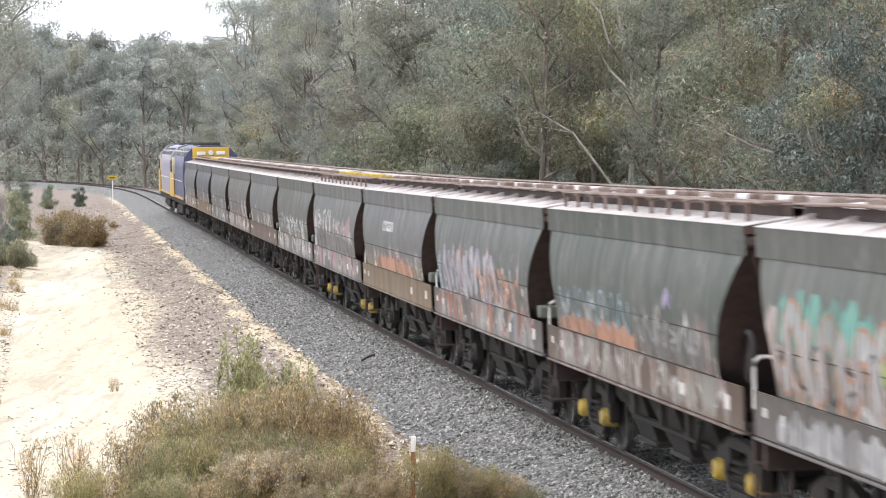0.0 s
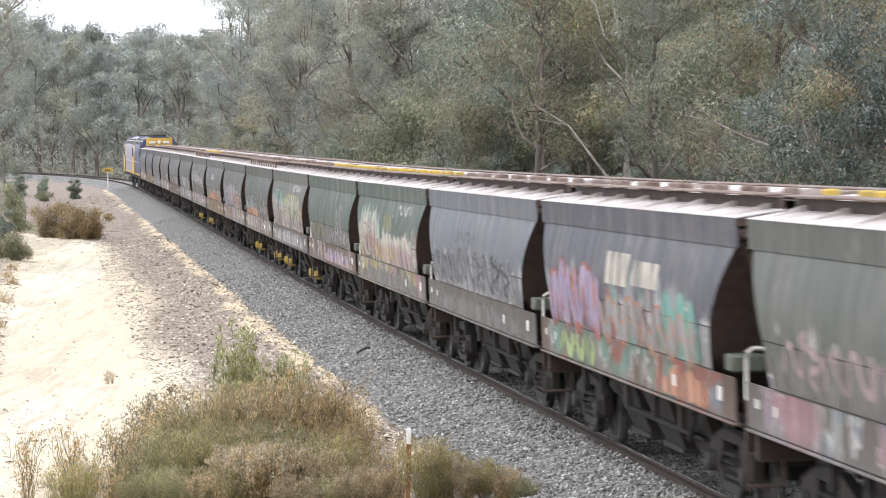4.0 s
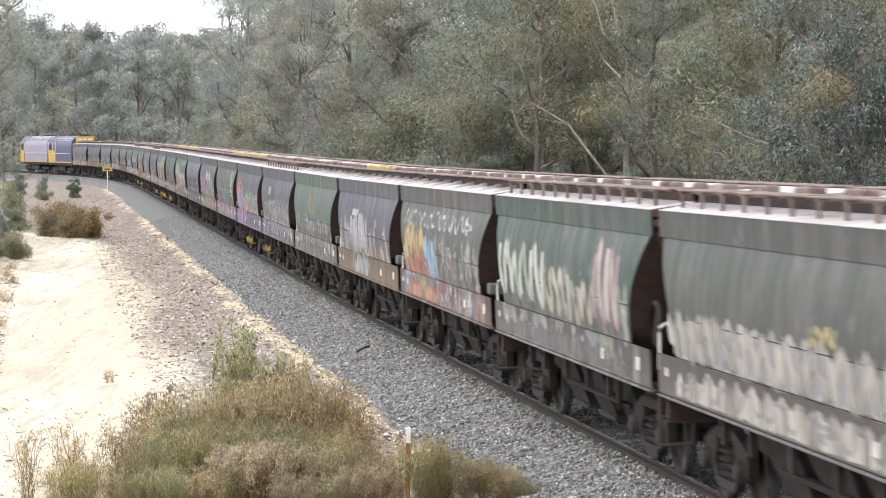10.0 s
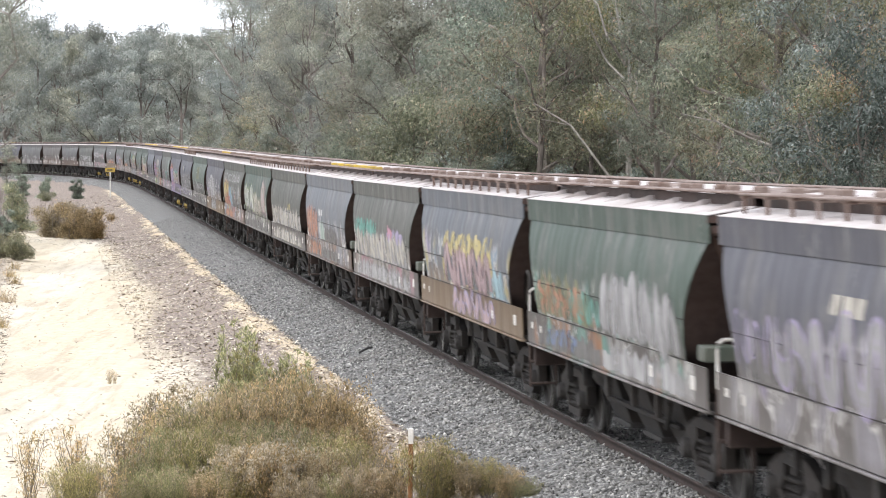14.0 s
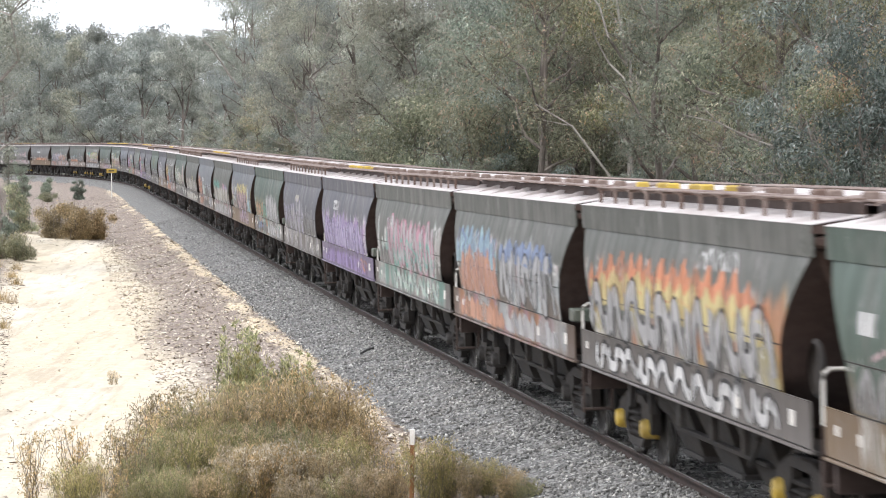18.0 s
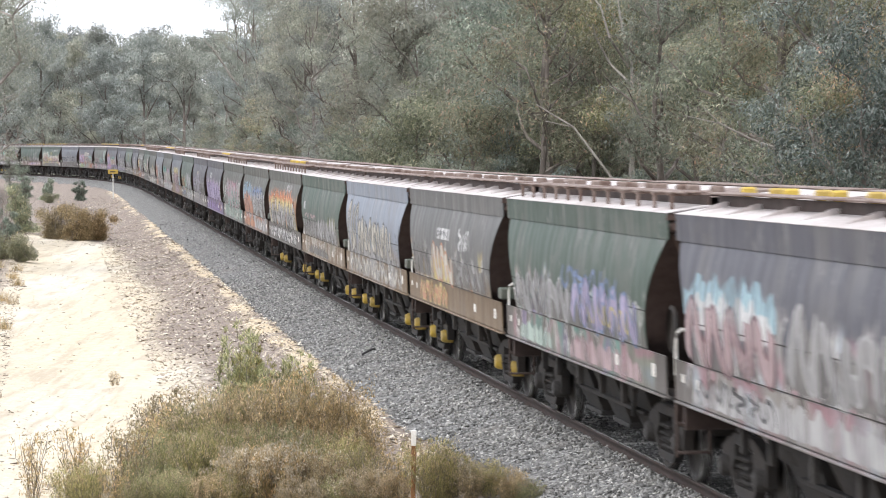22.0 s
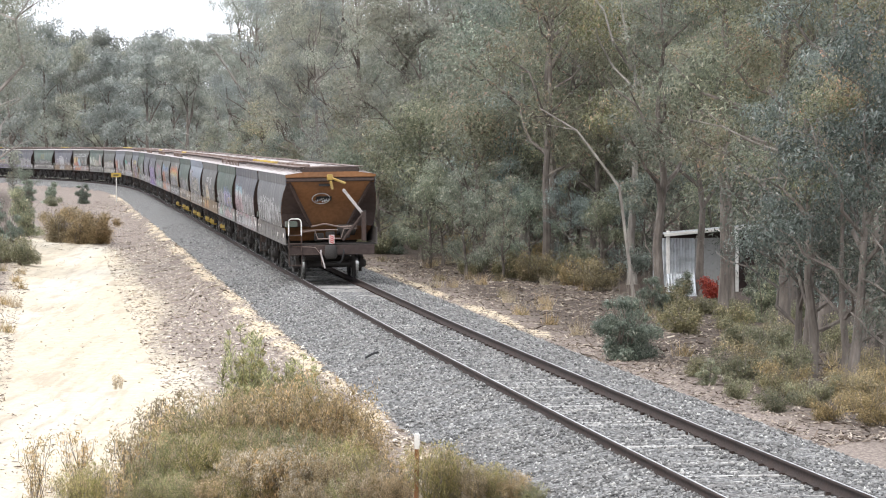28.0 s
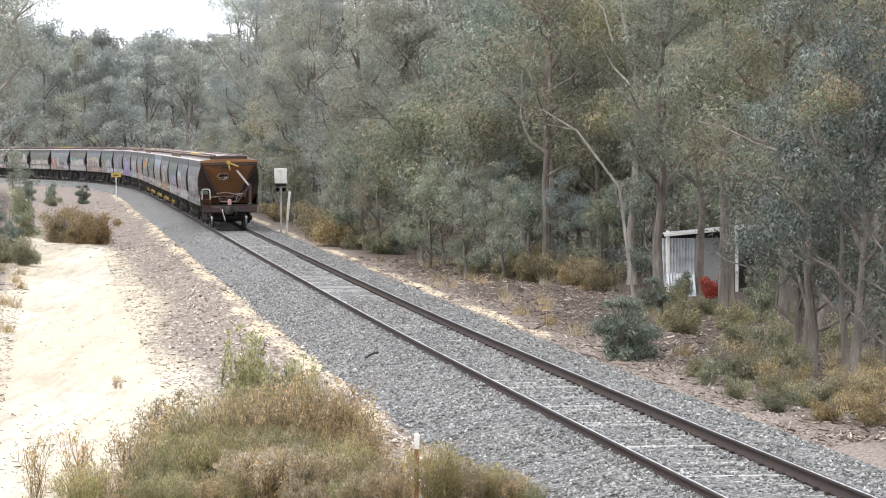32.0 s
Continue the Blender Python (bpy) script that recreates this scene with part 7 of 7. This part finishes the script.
wall = part("tin_wall", sheet(1.35, 1.55, 14), M_TIN, shed, "bright corrugated tin sheet wall")
wall.matrix_basis = pose(-0.72, 0, 0.2)
part("dark_wall", Geo().box((-0.05, 0.02, 0.05), (0.9, 0.12, 1.75), 0.01), metal_paint("grey_fibro_board", (0.3, 0.3, 0.29), (0.2, 0.2, 0.19), 0.5, 0.8, 3), shed, "plain grey board wall")
roof = part("roof", sheet(3.4, 2.6, 28), M_TIN, shed, "pale corrugated tin roof")
roof.matrix_basis = pose(0.6, -0.5, 2.06, -84, 0, 0)
roof.rotation_euler = Euler((radians(-91.5), radians(-5.0), 0))
part("gutter", Geo().box((-1.7, -0.03, -0.05), (1.7, 0.03, 0.05), 0.01, pose(0.6, -0.53, 2.01, 0, -5, 0)), M_WHITE, shed)
for xx in (-0.95, 1.25, 2.1):
    part("post", Geo().box((xx - 0.05, -0.4, -0.3), (xx + 0.05, -0.3, 2.0), 0.01), M_WHITE, shed, "white painted post")
part("back_wall", Geo().box((-1.05, 2.0, -0.2), (2.2, 2.08, 1.95), 0.01), M_ENDDARK, shed)
tank = thing("stacked_tin", "stack of grey corrugated tin leaning by the shed", "sheet metal", pose(7.35, 99.5, ground_at(7.35, 99.5), 0, 0, 10))
ts = part("tin_sheet", sheet(0.9, 0.75, 9), M_TIN, tank)
ts.matrix_basis = pose(0, 0, 0, -20, 0, 0)

# ---- locomotives at the head of the train ----
M_BLUE = metal_paint("blue_loco_paint", (0.045, 0.05, 0.12), (0.1, 0.1, 0.13), 0.6, 0.45, 1.5)
M_GREYBLUE = metal_paint("faded_blue_grey_paint", (0.26, 0.25, 0.33), (0.34, 0.27, 0.27), 0.7, 0.5, 0.7)
M_LYELLOW = metal_paint("yellow_loco_paint", (0.56, 0.35, 0.04), (0.38, 0.26, 0.07), 0.5, 0.45, 3)
M_GLASS = metal_paint("dark_cab_glass", (0.02, 0.024, 0.028), (0.05, 0.055, 0.06), 0.3, 0.12, 2)
M_CREAM = metal_paint("cream_loco_paint", (0.6, 0.52, 0.36), (0.4, 0.34, 0.26), 0.4, 0.5, 3)
LOCO_L = 18.0


def build_loco(side_mat, cab_mat, label):
    w = thing("locomotive", label, "locomotive", group="locomotives")
    h = LOCO_L / 2 - 0.5
    shell = [(-1.42, 1.2), (-1.45, 2.9), (-1.38, 3.45), (-1.0, 3.9), (-0.5, 4.05), (0.5, 4.05), (1.0, 3.9), (1.38, 3.45), (1.45, 2.9), (1.42, 1.2)]
    part("body", Geo().slab(shell, "y", -h, h - 2.6), side_mat, w)
    part("cab", Geo().slab([(-1.46, 1.15), (-1.48, 2.9), (-1.4, 3.5), (-1.02, 3.95), (-0.5, 4.1), (0.5, 4.1), (1.02, 3.95), (1.4, 3.5), (1.48, 2.9), (1.46, 1.15)], "y", h - 2.6, h - 0.2), M_BLUE, w)
    for sx in (-1, 1):
        back = 5.6 if side_mat is M_BLUE else 2.55
        part("cab_panel", Geo().box((sx * 1.48 - 0.03, h - back, 1.2), (sx * 1.48 + 0.02, h - 0.25, 2.5), 0.01), cab_mat, w, "yellow cab side panel")
        for yy in (h - back, h - back + 2.2, h - 0.3):
            part("window_post", Geo().box((sx * 1.46 - 0.03, yy - 0.09, 2.5), (sx * 1.46 + 0.04, yy + 0.09, 3.4), 0.01), M_CREAM, w, "cream window post")
    part("nose", Geo().slab([(h - 0.2, 1.15), (h - 0.2, 3.6), (h + 0.15, 2.6), (h + 0.35, 1.15)], "x", -1.4, 1.4), M_LYELLOW, w)
    for sx in (-1, 1):
        part("cab_window", Geo().box((sx * 1.475 - 0.02, h - 2.3, 2.55), (sx * 1.475 + 0.02, h - 1.3, 3.2), 0.02), M_GLASS, w)
        part("cab_window", Geo().box((sx * 1.475 - 0.02, h - 1.15, 2.55), (sx * 1.475 + 0.02, h - 0.5, 3.2), 0.02), M_GLASS, w)
        part("yellow_band", Geo().box((sx * 1.455 - 0.015, -h + 0.05, 1.22), (sx * 1.455 + 0.015, h - 2.65, 1.34), 0.005), M_LYELLOW, w)
        for k in range(6):
            yy = -h + 1.2 + k * 2.1
            part("side_louvre", Geo().box((-0.02, yy, -0.25), (0.02, yy + 1.5, 0.25), 0.01, pose(sx * 1.2, 0, 3.69, 0, sx * -40, 0)), M_GLASS, w)
        part("handrail", Geo().tube([(sx * 1.52, -h, 2.2), (sx * 1.52, h - 2.7, 2.2)], 0.02, 6), M_WHITE, w)
        part("roof_edge", Geo().box((sx * 1.2 - 0.05, -h, 3.68), (sx * 1.2 + 0.05, h - 2.6, 3.76), 0.02), M_EAVE, w)
    for k in range(4):
        part("roof_fan", Geo().lathe([(0.0, 0.1), (0.55, 0.1), (0.6, 0.05), (0.6, -0.05)], pose(0, -h + 2 + k * 1.6, 4.08, 0, -90, 0), 16), M_STEEL, w)
    part("frame", Geo().box((-1.4, -h - 0.2, 0.95), (1.4, h + 0.3, 1.2), 0.03), M_STEEL, w)
    part("fuel_tank", Geo().box((-1.25, -2.3, 0.35), (1.25, 2.3, 0.95), 0.1), M_STEEL, w)
    # rear end: yellow panel with number boxes
    ep = part("end_panel", Geo().box((-0.95, -h - 0.06, 3.3), (0.95, -h - 0.01, 3.95), 0.02), M_LYELLOW, w, "yellow end panel")
    for sx in (-1, 1):
        part("marker_box", Geo().box((sx * 0.5 - 0.22, -h - 0.1, 3.55), (sx * 0.5 + 0.22, -h - 0.06, 3.72), 0.01), M_WHITE, ep)
    part("headlight", Geo().lathe([(0.13, -0.04), (0.13, 0.04), (0.0, 0.04)], pose(0, -h - 0.08, 3.66, 0, 0, -90), 12), M_WHITE, ep)
    part("end_door", Geo().box((-0.35, -h - 0.04, 1.3), (0.35, -h - 0.01, 3.2), 0.02), M_BLUE, w)
    for yb in (-5.6, 5.6):
        for sx in (-1, 1):
            part("bogie_frame", Geo().box((sx * 1.05 - 0.09, yb - 2.2, 0.4), (sx * 1.05 + 0.09, yb + 2.2, 0.75), 0.05), M_STEEL, w)
        for off in (-1.7, 0.0, 1.7):
            build_wheelset(w, yb + off)
    return w


lead = build_loco(M_GREYBLUE, M_LYELLOW, "faded blue-grey diesel locomotive with yellow cab front")
second = build_loco(M_BLUE, M_LYELLOW, "blue diesel locomotive with yellow cab and end panel")

# ---- extras on the last wagon's trailing end ----
M_STEELGREY = metal_paint("dusty_grey_paint", (0.13, 0.12, 0.115), (0.2, 0.17, 0.15), 0.6, 0.7, 4)
M_OCHRE = metal_paint("dirty_ochre_paint", (0.4, 0.26, 0.05), (0.3, 0.24, 0.14), 0.5, 0.6, 10)
last = wagons[0][0]
for o in last.children:
    if o.name.split(".")[0] == "end_top" and o.data.vertices[0].co.y < 0:
        o.material_slots[0].link = "OBJECT"
        o.material_slots[0].material = M_RUST
    if o.name.split(".")[0] == "end_sheet" and o.data.vertices[0].co.y < 0:
        o.material_slots[0].link = "OBJECT"
        o.material_slots[0].material = M_RUST
        o["label"] = "rusty orange-brown sloping end sheet"
for w, k in wagons:
    if k in (11, 13, 15):
        part("end_drum", Geo().lathe([(0.0, -0.36), (0.22, -0.35), (0.27, -0.3), (0.27, 0.3), (0.22, 0.35), (0.0, 0.36)], pose(-0.95, HB - 0.3, 1.9), 18), M_EAVE if k == 15 else M_STEELGREY, w, "grey drum on the wagon's leading end")
y_end = -HB


def end_y(z):
    return -(HB - end_inset(z))


part("end_bracket", Geo().box((-0.11, y_end - 0.05, 3.02), (0.07, y_end + 0.03, 3.2), 0.02), M_OCHRE, last, "yellow steel bracket")
part("bracket_arm", Geo().tube([(0.05, y_end - 0.03, 3.08), (0.45, y_end - 0.05, 2.92)], 0.04, 6).tube([(0.0, y_end - 0.03, 3.0), (0.05, y_end - 0.02, 2.75)], 0.04, 6), M_OCHRE, last, "yellow steel arm")
part("white_bar", Geo().box((-0.045, -0.03, -0.52), (0.045, 0.03, 0.52), 0.01, pose(0.7, y_end + 0.1, 2.33, 0, -38, 0)), M_EAVE, last, "white painted diagonal bar")
part("ridge_end", Geo().slab([(-0.86, 3.27), (-0.8, 3.42), (0.8, 3.42), (0.86, 3.27)], "y", y_end, y_end + 0.05), M_RUSTDARK, last, "rust-brown plate closing the roof ridge")
part("stanchion", Geo().box((0.92, y_end - 0.02, 1.17), (1.06, y_end + 0.1, 2.05), 0.015), M_RUSTDARK, last)
part("stanchion_brace", Geo().tube([(0.95, y_end + 0.02, 1.95), (0.35, y_end + 0.05, 1.2)], 0.045, 6), M_RUSTDARK, last)
mk = part("end_marker", Geo().box((-0.085, y_end - 0.1, 1.1), (0.085, y_end - 0.07, 1.37), 0.008), M_EAVE, last, "red and white end-of-train marker plate")
for k in range(4):
    part("marker_stripe", Geo().box((-0.07, -0.003, -0.013), (0.07, 0.003, 0.013), 0, pose(0, y_end - 0.104, 1.14 + k * 0.062, 0, 24, 0)), M_RED, mk)
zs = [2.95, 2.6, 2.3, 2.0, 1.75, 1.6]
for sx in (-1, 1):
    ow = [float(np.interp(z, [1.6, 1.75, 2.0, 2.3, 2.6, 2.95], [1.36, 1.4, 1.44, 1.44, 1.41, 1.32])) for z in zs]
    iw = [0.55 + (z - 1.6) / 1.38 * 0.7 for z in zs]
    vs = [(sx * o, end_y(z) - 0.022, z) for o, z in zip(ow, zs)] + [(sx * i, end_y(z) - 0.022, z) for i, z in zip(iw, zs)]
    vs += [(x, y + 0.014, z) for x, y, z in vs]
    m = len(zs)
    fs = [(k, k + 1, m + k + 1, m + k) for k in range(m - 1)] + [(2 * m + k, 3 * m + k, 3 * m + k + 1, 2 * m + k + 1) for k in range(m - 1)]
    part("end_wing", Geo().add(vs, fs), M_ENDDARK, last, "dark brown corner plate of the wagon end", 0)
g = Geo()
ring = [(-0.25 + 0.27 * math.cos(t), 2.46 + 0.16 * math.sin(t)) for t in np.linspace(0, math.tau, 22)]
g.tube([(x, end_y(z) - 0.02, z) for x, z in ring], 0.016, 4)
for k in range(7):
    zz, x0 = 2.4 + 0.024 * (k % 4), -0.43 + 0.055 * k
    g.tube([(x0, end_y(zz) - 0.02, zz - 0.06), (x0 + 0.04, end_y(zz) - 0.02, zz + 0.05), (x0 + 0.1, end_y(zz) - 0.02, zz - 0.03)], 0.018, 4)
part("spray_paint", g, INK["white"], last, "small white sprayed scrawl", 0)
slope = math.degrees(math.atan2(end_y(2.34) - end_y(2.58), 0.24))
part("scrawl_block", Geo().box((-0.24, -0.004, -0.1), (0.24, 0.004, 0.1), 0, pose(-0.17, end_y(2.46) - 0.012, 2.46, slope, 0, 0)), M_BLACK, last, "black block behind the scrawl")
for k, (xx, zz) in enumerate(((-0.35, 1.3), (0.0, 1.34), (0.45, 1.38))):
    part("brake_valve", Geo().box((xx - 0.14, y_end + 0.25, zz - 0.12), (xx + 0.14, y_end + 0.5, zz + 0.12), 0.03), M_STEEL, last)
part("brake_pipe", Geo().tube([(-0.9, y_end + 0.15, 1.45), (-0.5, y_end + 0.15, 1.5), (-0.4, y_end + 0.15, 1.25), (0.3, y_end + 0.15, 1.25), (0.4, y_end + 0.15, 1.55), (0.8, y_end + 0.15, 1.55)], 0.022, 6), M_WALKWAY, last)
part("stencil_bar", Geo().box((-0.35, end_y(2.88) - 0.03, 2.84), (0.05, end_y(2.88) - 0.02, 2.92)), M_BLACK, last, "dark bars of unreadable stencilling")

# ---- movement: the train runs away round the bend, slowing a little ----
def tail(t):
    """Where the last wagon's trailing end stands on the track at t seconds."""
    u = t / 10
    return -0.3667 * u ** 3 - 3.3076 * u ** 2 + 170.6262 * u - 390.4046


def vehicle_pose(mid, base):
    a, b = on_track(mid - base), on_track(mid + base)
    run = b - a
    turn = math.degrees(math.atan2(-run.x, run.y))
    rise = math.degrees(math.atan2(run.z, math.hypot(run.x, run.y)))
    p = (a + b) / 2
    return pose(p.x, p.y, p.z, 0, 0, turn) @ pose(0, 0, 0, rise, -0.5, 0)


def motions():
    times = list(range(33))
    rolling = [tail(k / FPS) / AXLE_R for k in range(32 * FPS + 1)]
    spins = [(k / FPS, -(a - rolling[0])) for k, a in enumerate(rolling)]
    train = [(w, PITCH * k + BODY / 2, BOGIE_Y) for w, k in wagons]
    n = len(wagons) * PITCH - 0.5
    train += [(second, n + LOCO_L / 2 + 0.2, 5.6), (lead, n + LOCO_L * 1.5 + 0.5, 5.6)]
    for w, off, base in train:
        walk(w, [(t, vehicle_pose(tail(t) + off, base)) for t in times])
        for o in w.children:
            if o.name.split(".")[0] == "wheelset":
                y = o.location.y
                walk(o, [(t, pose(0, y, AXLE_R) @ Matrix.Rotation(a, 4, "X")) for t, a in spins])


motions()
